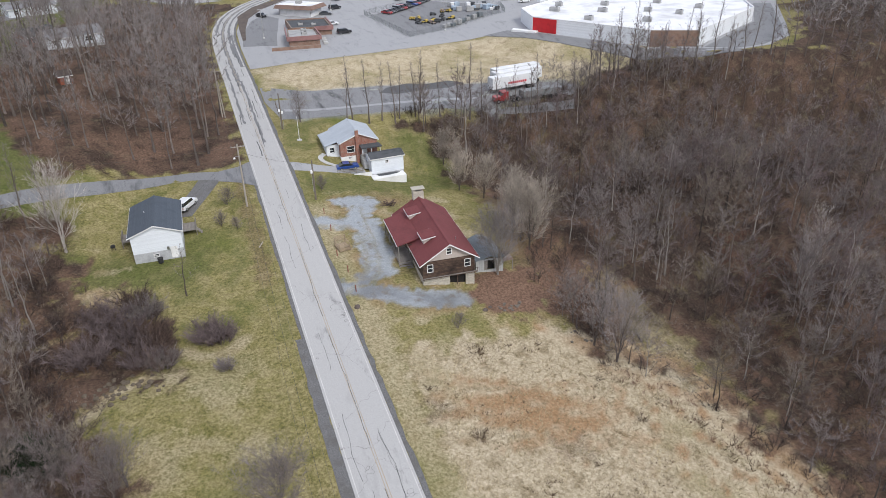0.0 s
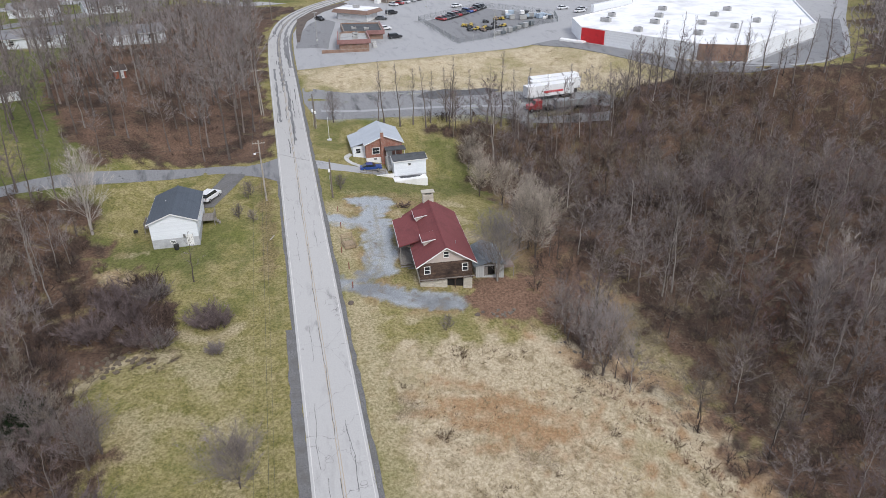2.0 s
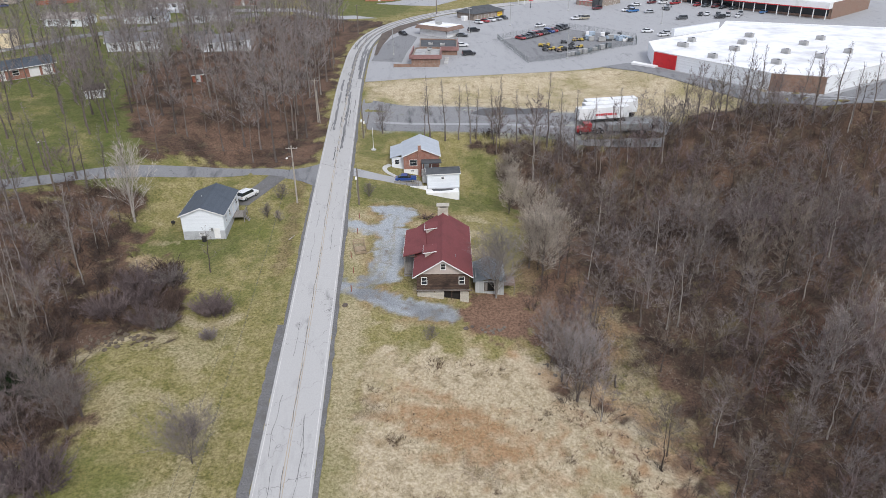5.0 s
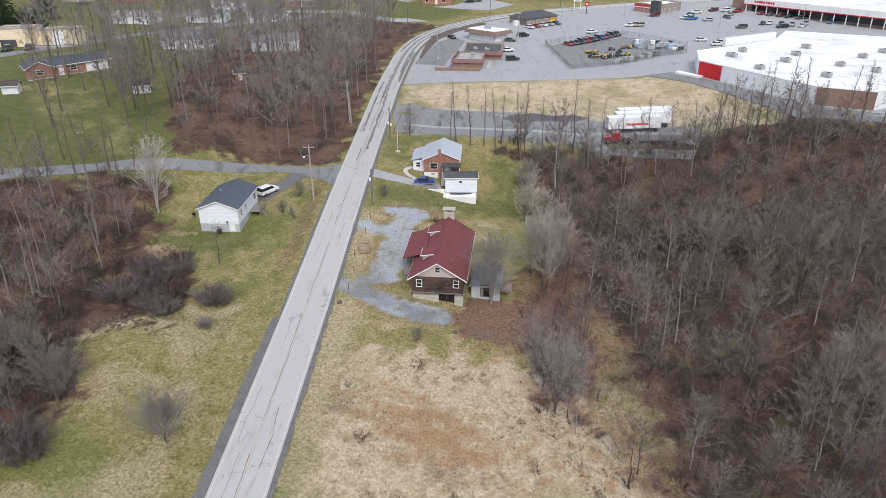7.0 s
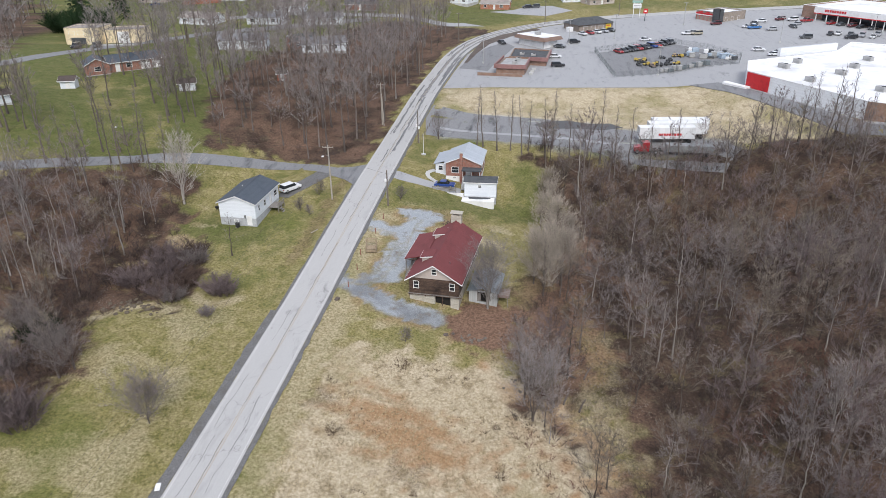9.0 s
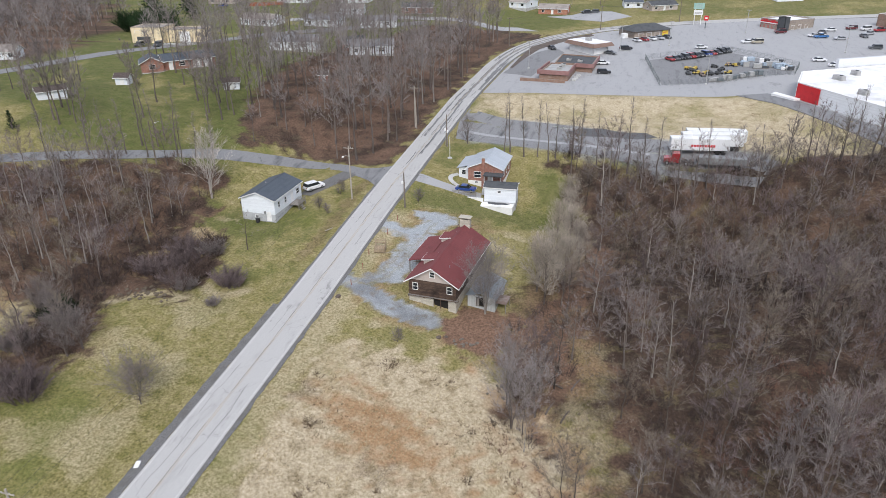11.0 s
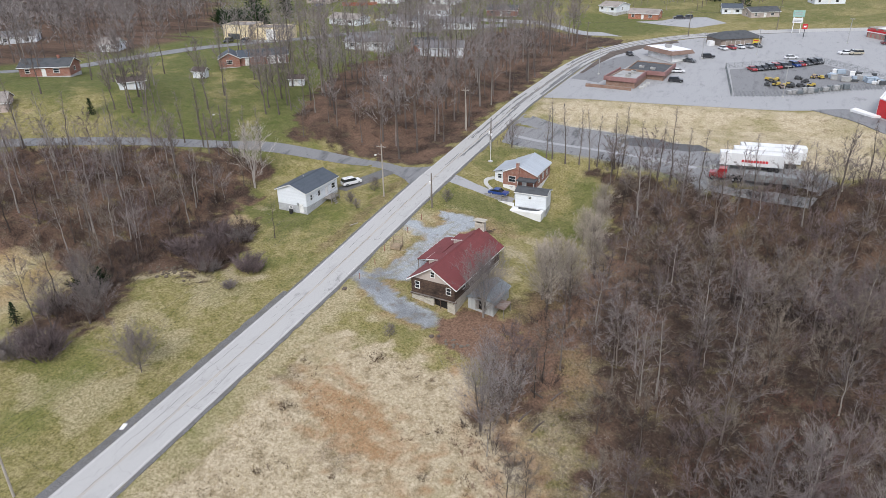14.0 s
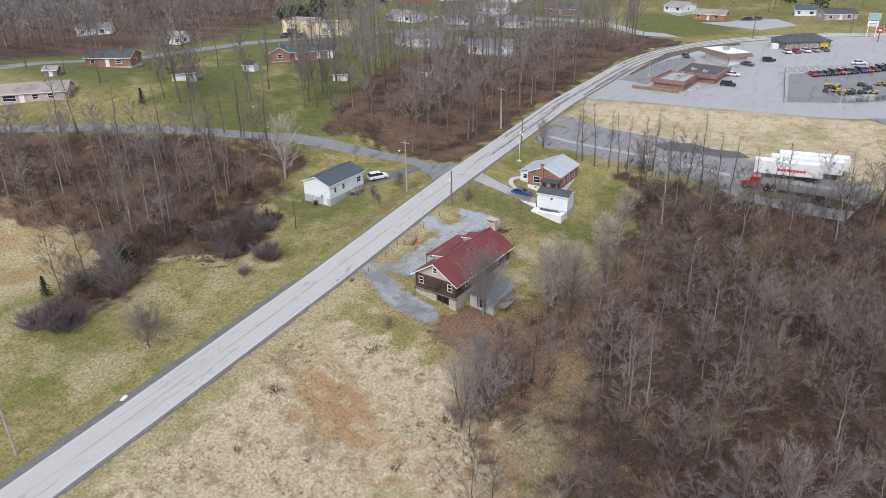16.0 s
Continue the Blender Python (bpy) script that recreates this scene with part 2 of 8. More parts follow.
def gable_roof(parent, x0, x1, y0, y1, ze, zr, axis, mat, trim, over=0.35, thick=0.16):
    """Two pitched slabs; axis is the direction of the ridge. x0..y1 are the outer walls."""
    slope = (zr - ze) / (((x1 - x0) if axis == "y" else (y1 - y0)) / 2)
    a0, a1 = (y0 - over, y1 + over) if axis == "y" else (x0 - over, x1 + over)
    c0, c1 = (x0, x1) if axis == "y" else (y0, y1)
    mid = (c0 + c1) / 2
    ax = "y" if axis == "y" else "x"
    drop = over * slope
    bm = bmesh.new()
    prism(bm, [(c0 - over, ze - drop), (mid, zr), (c1 + over, ze - drop), (c1 + over, ze - drop + thick), (mid, zr + thick), (c0 - over, ze - drop + thick)], ax, a0, a1)
    roof = part("roof", bm, mat, parent)
    for e0, e1 in ((a0 - 0.04, a0 - 0.003), (a1 + 0.003, a1 + 0.04)):
        bm = bmesh.new()
        prism(bm, [(c0 - over, ze - drop - 0.06), (mid, zr - 0.06), (c1 + over, ze - drop - 0.06), (c1 + over, ze - drop + thick - 0.03), (mid, zr + thick - 0.03), (c0 - over, ze - drop + thick - 0.03)], ax, e0, e1)
        part("rake_trim", bm, trim, roof)
    for e in (c0 - over - 0.03, c1 + over + 0.003):
        bm = bmesh.new()
        b = (e, e + 0.027, a0, a1, ze - drop - 0.06, ze - drop + thick - 0.02)
        box(bm, *(b if axis == "y" else (b[2], b[3], b[0], b[1], b[4], b[5])))
        part("eave_trim", bm, trim, roof)
    bm = bmesh.new()
    r = (mid - 0.12, mid + 0.12, a0, a1, zr + thick - 0.02, zr + thick + 0.03)
    box(bm, *(r if axis == "y" else (r[2], r[3], r[0], r[1], r[4], r[5])))
    part("ridge_cap", bm, mat, roof)
    return roof


def gable_house(h, w, d, ze, zr, axis, wall_mat, roof_mat, trim, openings=(), base_mat=None, base_h=0.0, base_drop=1.5, over=0.35, gable_mat=None):
    """Walls 0..w by 0..d from the thing's base to the eaves ze, with a gable roof. openings: (side, kind, u0, u1, v0, v1)."""
    faces = {"s": (0, w, 0.0), "n": (0, w, d), "w": (0.2, d - 0.2, 0.0), "e": (0.2, d - 0.2, w)}
    for side, (a, b, fixed) in faces.items():
        holes = [(u0, u1, v0, v1) for s, k, u0, u1, v0, v1 in openings if s == side]
        if base_h:
            bm = bmesh.new()
            wall_boxes(bm, side, a, b, fixed, -base_drop, base_h, [(u0, u1, max(v0, -base_drop), min(v1, base_h)) for u0, u1, v0, v1 in holes if v0 < base_h], 0.25)
            part("foundation_wall", bm, base_mat, h)
        bm = bmesh.new()
        wall_boxes(bm, side, a, b, fixed, base_h, ze, [(u0, u1, max(v0, base_h), min(v1, ze)) for u0, u1, v0, v1 in holes if v1 > base_h])
        wall = part("wall", bm, wall_mat, h)
        for s, kind, u0, u1, v0, v1 in openings:
            if s == side and kind == "window":
                window(wall, side, fixed, u0, u1, v0, v1, trim)
            elif s == side and kind == "door":
                door(wall, side, fixed, u0, u1, v0, v1, trim, trim)
            elif s == side and kind == "garage":
                part("garage_door", boxed(on_wall(side, fixed, u0, u1, -0.1, -0.05, v0, v1), *[on_wall(side, fixed, u0 + 0.1, u1 - 0.1, -0.05, -0.035, v0 + k * (v1 - v0) / 4 + 0.06, v0 + (k + 1) * (v1 - v0) / 4 - 0.06) for k in range(4)]), trim, wall)
    for e in (0.0, (d if axis == "y" else w) - 0.2):
        bm = bmesh.new()
        wide = w if axis == "y" else d
        prism(bm, [(0, ze), (wide, ze), (wide / 2, zr)], "y" if axis == "y" else "x", e, e + 0.2)
        part("gable", bm, gable_mat or wall_mat, h)
    part("floor_slab", boxed((0.25, w - 0.25, 0.25, d - 0.25, -0.15, 0.0)), CONCRETE, h)
    return gable_roof(h, 0, w, 0, d, ze, zr, axis, roof_mat, trim, over)
# ---- the lie of the land ----
def lerp_table(v, table):
    return np.interp(v, [a for a, b in table], [b for a, b in table])


def smooth(a, b, v):
    t = np.clip((v - a) / (b - a), 0.0, 1.0)
    return t * t * (3 - 2 * t)


ROAD_RISE = ((-300, -14), (-120, -8.5), (-40, -3.6), (0, -0.8), (29, 2.0), (45, 3.4), (70, 5.0), (105, 7.4), (140, 8.0), (250, 12), (400, 17), (600, 22), (1600, 30))
HILL_FOOT = ((-60, 85), (-10, 64), (20, 51), (40, 42), (52, 38), (70, 30), (300, 27))
RIM = ((-20, 112), (60, 121), (95, 83), (112, 70), (130, 66), (200, 54), (400, 36))
FALL = ((-200, 1.0), (-15, 1.05), (4, 0.75), (22, 0.8), (36, 1.3), (45, 1.65), (50, 1.5), (58, 1.0), (70, 0.2), (100, 0.1), (110, 0.0))


def land(x, y):
    """Height of the ground, for numbers or arrays."""
    x, y = np.asarray(x, float), np.asarray(y, float)
    base = lerp_table(y, ROAD_RISE)
    # the right side falls to a wooded hollow
    d = np.clip(x + 15.5, 0, 62)
    low = base - 0.15 * d * lerp_table(y, FALL)
    yard = smooth(-15, -2, x) * smooth(62, 78, y)
    low = low * (1 - yard) + yard * (5.0 + 0.6 * smooth(80, 112, y))
    # the level ground of the car parks, above a grass bank
    rim = lerp_table(x, RIM)
    high = base + 1.6 * smooth(48, 72, x) * smooth(220, 150, y)
    high = np.maximum(high, 8.0 + 1.4 * smooth(48, 72, x) * smooth(220, 150, y)) * smooth(-14, 0, x) + base * (1 - smooth(-14, 0, x))
    w = smooth(rim - 16, rim, y)
    right = low * (1 - w) + high * w - 0.45 * np.exp(-((x - 3) ** 2 + (y - 1.2) ** 2) / 14)
    # the left side climbs a hill
    foot = lerp_table(y, HILL_FOOT)
    u = -x
    climb = 9.0 * smooth(foot, foot + 24, u) + 0.2 * np.clip(u - foot - 24, 0, 50) * (1 - 0.55 * smooth(30, 75, y))
    climb = 0.82 * climb * (1 - 0.1 * smooth(45, 110, y)) * (1 - 0.4 * smooth(90, 180, y))
    climb = climb + 1.9 * smooth(27, 45, u) * smooth(2, -14, y)
    return np.where(x > -15.5, right, base + climb)


def fuzz(x, y, scale, seed=0):
    """Cheap smooth noise in 0..1 over the plan."""
    r = np.random.RandomState(1234 + seed)
    out, amp, tot = 0.0, 1.0, 0.0
    for k in range(4):
        f = 2 ** k / scale
        for _ in range(3):
            a, ph = r.uniform(0, 2 * np.pi), r.uniform(0, 2 * np.pi)
            b = r.uniform(0.7, 1.4)
            out = out + amp * np.sin((x * np.cos(a) + y * np.sin(a)) * f * b * 2 * np.pi + ph + 1.3 * np.sin((y * np.cos(a) - x * np.sin(a)) * f * 3.1 + ph))
        tot += amp * 3
        amp *= 0.55
    return 0.5 + 0.5 * out / tot * 1.6


def strip_distance(x, y, line):
    d = np.full(np.shape(x), 1e9)
    for (ax, ay), (bx, by) in zip(line, line[1:]):
        vx, vy = bx - ax, by - ay
        t = np.clip(((x - ax) * vx + (y - ay) * vy) / (vx * vx + vy * vy), 0, 1)
        d = np.minimum(d, np.hypot(x - ax - t * vx, y - ay - t * vy))
    return d


def inside(x, y, poly):
    res = np.zeros(np.shape(x), bool)
    n = len(poly)
    for i in range(n):
        (x0, y0), (x1, y1) = poly[i], poly[(i + 1) % n]
        cond = (y0 > y) != (y1 > y)
        with np.errstate(divide="ignore", invalid="ignore"):
            res ^= cond & (x < (x1 - x0) * (y - y0) / ((y1 - y0) if y1 != y0 else 1e-9) + x0)
    return res


def edge_distance(x, y, poly):
    """Signed distance to a polygon's edge, positive inside."""
    d = strip_distance(x, y, [*poly, poly[0]])
    return np.where(inside(x, y, poly), d, -d)


WOOD_RIGHT = [(13, 66), (17, 60), (18, 52), (20.5, 42), (23, 31), (20, 21), (17, 12), (14.5, 5), (14, -3), (13, -11), (15, -18), (20, -21), (23, -24), (25.5, -29), (26, -37), (31, -52), (38, -70), (60, -160), (400, -160), (400, 30), (200, 56), (130, 66), (98, 76), (80, 84), (64, 74), (40, 68)]
WOOD_NORTH_LEFT = [(-24.4, 54.5), (-24.6, 100), (-24.4, 140), (-22.6, 170), (-17, 193), (-8, 210), (-30, 218), (-58, 204), (-70, 165), (-75, 130), (-75, 100), (-72.5, 84), (-67, 68), (-62, 56), (-57.5, 46.5), (-50, 50), (-42, 53.2), (-33, 53)]
THICKET_LEFT = [(-56, 34), (-52.5, 22), (-50, 17), (-43, 12), (-41.5, 6), (-40, -2), (-41, -6), (-46, -8.5), (-49.5, -12), (-47.5, -18), (-45.5, -25), (-46.5, -31), (-54, -33), (-57, -25), (-60, -17), (-66, -14), (-76, -16), (-100, -30), (-140, -50), (-140, -6), (-112, 4), (-98, 14), (-86, 21.5), (-74, 27.8), (-62, 33.8)]
WOOD_RIGHT_FAR = [(116, 69), (126, 70), (141, 77), (154, 92), (181, 124), (221, 168), (300, 236), (430, 300), (420, 56), (200, 56), (130, 66)]
WOOD_FAR_LEFT = [(-172, 72), (-162, 105), (-182, 170), (-260, 250), (-430, 260), (-430, -80), (-240, -50), (-196, 20)]
GRAVEL = ([(-15.6, 5.8), (-11, 3.9), (-7, 1.6), (-2.5, 0.6), (0.8, 0.4)], [(-12.4, 6.0), (-9.9, 9.5), (-9.2, 14), (-8.7, 18), (-8.3, 23), (-7.2, 28), (-5.6, 32.5)], [(-8.4, 9), (-7.6, 14), (-7.2, 20), (-6.8, 25)], [(-15.6, 25.6), (-11, 24.6), (-8, 25.5)], [(-9.4, 32.5), (-4.5, 33.5)])
GRAVEL_TRACKS = ([(-15.6, 5.2), (-11.5, 5.6), (-9.3, 8.6), (-8.2, 13), (-7.6, 18), (-7.4, 24), (-6.6, 31)], [(-14.9, 7.2), (-12, 7.6), (-10.6, 10.4), (-9.6, 15), (-9.2, 20), (-10.6, 23.6), (-15.4, 24.6)])

xs = np.unique(np.concatenate([-np.geomspace(150, 2200, 24), np.arange(-150, -60, 1.6), np.arange(-60, 40, 0.8), np.arange(40, 160, 1.6), np.geomspace(160, 2200, 24)]))
ys = np.unique(np.concatenate([-np.geomspace(80, 2200, 22), np.arange(-80, 60, 0.8), np.arange(60, 150, 1.4), np.arange(150, 330, 3.0), np.geomspace(330, 2600, 26)]))
gx, gy = np.meshgrid(xs, ys)
gz = land(gx, gy) + 0.12 * (fuzz(gx, gy, 9) - 0.5) * smooth(2.5, 6, np.abs(gx + 20))
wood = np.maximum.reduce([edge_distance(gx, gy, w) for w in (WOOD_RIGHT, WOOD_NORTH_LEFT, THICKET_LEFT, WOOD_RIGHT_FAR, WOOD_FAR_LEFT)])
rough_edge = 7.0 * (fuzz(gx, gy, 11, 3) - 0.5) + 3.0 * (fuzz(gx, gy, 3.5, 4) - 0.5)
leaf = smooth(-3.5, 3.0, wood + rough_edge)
field_side = smooth(8, 14, gx) * smooth(48, 40, gx) * smooth(-5, -12, gy)
leaf = leaf * (1 - field_side) + field_side * smooth(-3.0, 10.0, wood + 1.5 * rough_edge)
# clearings with dry and green grass inside the woods
glade = np.maximum(smooth(8.5, 3, np.hypot((gx - 27.5) * 0.95, (gy + 17) * 0.7) + 7 * (fuzz(gx, gy, 7, 45) - 0.5)), 0.8 * smooth(5, 2, strip_distance(gx, gy, [(26, -12), (28.5, -4), (26, 2)]) + 4 * (fuzz(gx, gy, 5, 52) - 0.5)))
clearing = 0.56 * glade
clearing = np.maximum(clearing, 0.38 * smooth(0.6, 0.8, fuzz(gx, gy, 9, 46)) * smooth(10, 14, gx) * smooth(75, 50, gx))
hollow_gold = 0.65 * smooth(3.2, 1.2, strip_distance(gx, gy, [(-51, 15.5), (-47.5, 13), (-45.5, 10.5)]) + 3 * (fuzz(gx, gy, 4, 53) - 0.5))
bank_gold = 0.6 * smooth(2.0, 0.5, strip_distance(gx, gy, [(-50.2, -11.5), (-46, -7.6), (-42, -6.2), (-39, -6.8)]) + 2.4 * (fuzz(gx, gy, 3.5, 54) - 0.5))
clearing = np.maximum.reduce([clearing, 0.5 * smooth(0.6, 0.8, fuzz(gx, gy, 9, 48)) * smooth(-40, -46, gx) * smooth(34, 26, gy), 0.9 * hollow_gold, bank_gold])
leaf = leaf * (1 - clearing)
# dry field in front of the old house, and the gold grass of the bank
field = edge_distance(gx, gy, [(-12.5, -9.5), (-5, -9.2), (3, -9), (10, -9), (16, -14), (21, -19.5), (25, -22), (27, -31), (27, -38), (32, -52), (40, -75), (54, -150), (-12.5, -150)])
straw = smooth(-2.2, 2.5, field + 4.5 * field_side + 5 * (fuzz(gx, gy, 7, 5) - 0.5) + 2.2 * (fuzz(gx, gy, 2.4, 55) - 0.5))
bank = smooth(-4, 2, edge_distance(gx, gy, [(-14, 96), (12, 92), (40, 84), (62, 78), (98, 84), (60, 120), (35, 119), (-14, 113)]) + 4 * (fuzz(gx, gy, 10, 8) - 0.5))
bank = 0.8 * bank * (1 - 0.3 * smooth(0.5, 0.72, fuzz(gx, gy, 13, 56)))
left_dry = 0.4 * smooth(0.36, 0.66, fuzz(gx, gy, 17, 11)) * smooth(-26, -31, gx) * smooth(4, -12, gy)
meadow = 0.55 * smooth(-56, -66, gx) * smooth(-8, -16, gy)
near_house = 0.5 * smooth(0.45, 0.68, fuzz(gx, gy, 9, 14)) * smooth(-15.5, -12, gx) * smooth(17, 10, gx) * smooth(42, 32, gy) * smooth(-12, -6, gy)
verge = 0.5 * smooth(3.2, 1.2, np.abs(gx + 13.8) + 1.6 * (fuzz(gx, gy, 5, 57) - 0.5)) * smooth(36, 30, gy)
bush_rim = smooth(1.6, 0.5, np.abs(np.hypot((gx + 35.0) * 0.8, gy + 0.6) - 3.0)) * smooth(1.0, -1.5, gy) * 0.55
straw = np.clip(np.maximum.reduce([straw, bank, left_dry, meadow, near_house, verge, bush_rim, bank_gold, hollow_gold, 0.85 * clearing * smooth(0.66, 0.48, fuzz(gx, gy, 6, 47)), 0.62 * glade * smooth(0.7, 0.5, fuzz(gx, gy, 5, 70))]), 0, 1)
grav_d = np.minimum.reduce([strip_distance(gx, gy, g) for g in GRAVEL])
gravel = smooth(3.0, 0.9, grav_d + 1.1 * (fuzz(gx, gy, 5, 21) - 0.5) + 1.5 * (fuzz(gx, gy, 1.7, 22) - 0.5))
tracks = smooth(1.0, 0.25, np.minimum.reduce([strip_distance(gx, gy, g) for g in GRAVEL_TRACKS]) + 0.7 * (fuzz(gx, gy, 2.2, 58) - 0.5))
gravel = gravel * (1 - 0.4 * tracks)
dirt_yard = smooth(-2, 3, edge_distance(gx, gy, [(-14, 84), (-12, 72), (10, 70), (36, 66), (62, 72), (64, 80), (40, 86), (14, 94), (-8, 97)]) + 3 * (fuzz(gx, gy, 9, 23) - 0.5))
gravel = np.maximum(gravel, 0.6 * dirt_yard)
# fallen leaves beside the old house and its outbuilding, and the bare earth round the gravel
leaf = np.maximum(leaf, smooth(8.5, 4.5, np.hypot(gx - 9.5, (gy - 0.5) * 1.1) + 5 * (fuzz(gx, gy, 4, 31) - 0.5)))
leaf = np.maximum(leaf, 0.46 * smooth(2.6, 0.8, np.abs(gx + 26.2) + 2 * (fuzz(gx, gy, 7, 33) - 0.5)) * smooth(4, 12, gy) * smooth(50, 44, gy))
bare = smooth(5.2, 2.6, grav_d + 2.6 * (fuzz(gx, gy, 4, 35) - 0.5)) * smooth(-13.6, -11.6, gx)
bare = np.maximum(bare, smooth(6, 3, np.hypot((gx + 0.5) * 0.7, gy - 34.5) + 3 * (fuzz(gx, gy, 4, 59) - 0.5)))
leaf = np.maximum(leaf, 0.4 * bare)
weedy = np.maximum(smooth(4.2, 1.5, np.hypot(gx + 10.6, gy + 21.5) + 3 * (fuzz(gx, gy, 4, 71) - 0.5)), smooth(4.5, 1.5, np.hypot((gx - 3) * 0.7, gy + 31) + 4 * (fuzz(gx, gy, 4, 72) - 0.5)))
leaf = np.maximum(leaf, 0.42 * weedy)
leaf = np.maximum(leaf, 0.6 * smooth(7, 2, strip_distance(gx, gy, [(24, 40), (22.5, 29), (19.5, 19), (16, 9)]) + 6 * (fuzz(gx, gy, 6, 67) - 0.5)))
nx, ny = len(xs), len(ys)
me = bpy.data.meshes.new("ground")
me.vertices.add(nx * ny)
me.vertices.foreach_set("co", np.stack([gx, gy, gz], -1).ravel())
idx = np.arange(nx * ny).reshape(ny, nx)
quads = np.stack([idx[:-1, :-1], idx[:-1, 1:], idx[1:, 1:], idx[1:, :-1]], -1).reshape(-1, 4)
me.loops.add(quads.size)
me.loops.foreach_set("vertex_index", quads.ravel())
me.polygons.add(len(quads))
me.polygons.foreach_set("loop_start", np.arange(len(quads)) * 4)
me.polygons.foreach_set("use_smooth", np.ones(len(quads), bool))
me.update(calc_edges=True)
cover = me.attributes.new("cover", "FLOAT_COLOR", "POINT")
rusty = 0.85 * smooth(7.5, 2.0, np.hypot((gx - 1.5) * 0.55, gy + 24.5 + 0.35 * (gx - 1.5)) + 8 * (fuzz(gx, gy, 5, 41) - 0.5))
rusty = np.maximum(rusty, 0.8 * smooth(0.62, 0.8, fuzz(gx, gy, 5, 60)) * smooth(6, 16, gx) * smooth(-16, -26, gy))
rusty = np.maximum(rusty, 0.95 * smooth(11, 6, np.hypot(gx - 10, (gy - 0.5) * 1.1) + 5 * (fuzz(gx, gy, 6, 43) - 0.5)))
rusty = np.maximum(rusty, 0.6 * smooth(-23, -27, gx) * smooth(50, 58, gy) * smooth(0.35, 0.65, fuzz(gx, gy, 14, 44)))
rusty = np.maximum(rusty, 0.75 * smooth(-60, -68, gx) * smooth(-12, -18, gy) * smooth(0.35, 0.6, fuzz(gx, gy, 10, 62)))
rusty = np.maximum(rusty, 0.28 * leaf * smooth(0.52, 0.74, fuzz(gx, gy, 12, 49)))
rusty = np.maximum(rusty, 0.7 * bare)
rusty = np.maximum(rusty, 0.6 * field_side * smooth(-3, 2, wood) * smooth(14, 6, wood) * smooth(0.35, 0.6, fuzz(gx, gy, 6, 74)))
rusty = np.maximum(rusty, 0.5 * smooth(-40, -46, gx) * smooth(34, 28, gy) * smooth(-34, -28, gy) * smooth(0.3, 0.6, fuzz(gx, gy, 9, 73)))
rusty = np.maximum(rusty, 0.6 * smooth(3, 1.5, np.abs(gx + 26.2)) * smooth(4, 12, gy) * smooth(50, 44, gy))
rusty = np.maximum(rusty, 0.75 * smooth(8, 4, strip_distance(gx, gy, [(24, 40), (22.5, 29), (19.5, 19), (21, 6), (23, -2)]) + 6 * (fuzz(gx, gy, 8, 68) - 0.5)))
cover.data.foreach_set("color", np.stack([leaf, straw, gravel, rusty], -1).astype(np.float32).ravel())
lush_at = me.attributes.new("lush", "FLOAT", "POINT")
lush = 0.95 * smooth(-50, -62, gx) * smooth(22, 34, gy) * smooth(0.95, 0.6, fuzz(gx, gy, 30, 51))
lush = np.maximum(lush, 0.9 * smooth(30, 20, np.hypot(gx + 22, (gy - 246) * 0.9)))
lush = np.maximum(lush, 0.6 * smooth(262, 275, gy) * smooth(0.8, 0.5, fuzz(gx, gy, 40, 69)))
lush = np.maximum(lush, 0.8 * smooth(7, 2.5, strip_distance(gx, gy, [(-55, 22.5), (-47, 20), (-38, 19)]) + 5 * (fuzz(gx, gy, 6, 63) - 0.5)))
lush = np.maximum(lush, 0.75 * smooth(6.5, 2.5, strip_distance(gx, gy, [(-10, 41), (0, 42), (10, 44), (17, 49), (13, 60)]) + 5 * (fuzz(gx, gy, 6, 64) - 0.5)))
lush = np.maximum(lush, 0.6 * smooth(4.5, 1.5, strip_distance(gx, gy, [(-12, 60), (-12, 68), (-8, 70)]) + 3 * (fuzz(gx, gy, 5, 65) - 0.5)))
lush = np.maximum(lush, 0.45 * smooth(0.5, 0.75, fuzz(gx, gy, 9, 66)) * smooth(-23, -26, gx) * smooth(-48, -44, gx) * smooth(-12, -2, gy))
lush = np.maximum(lush, 0.5 * glade * smooth(5, 2, np.hypot(gx - 26, gy + 10.5)))
lush_at.data.foreach_set("value", lush.astype(np.float32).ravel())
ground = tagged(new("ground", me), "rolling ground of grass, dry field, leaf litter and gravel", "ground", kind="structure")


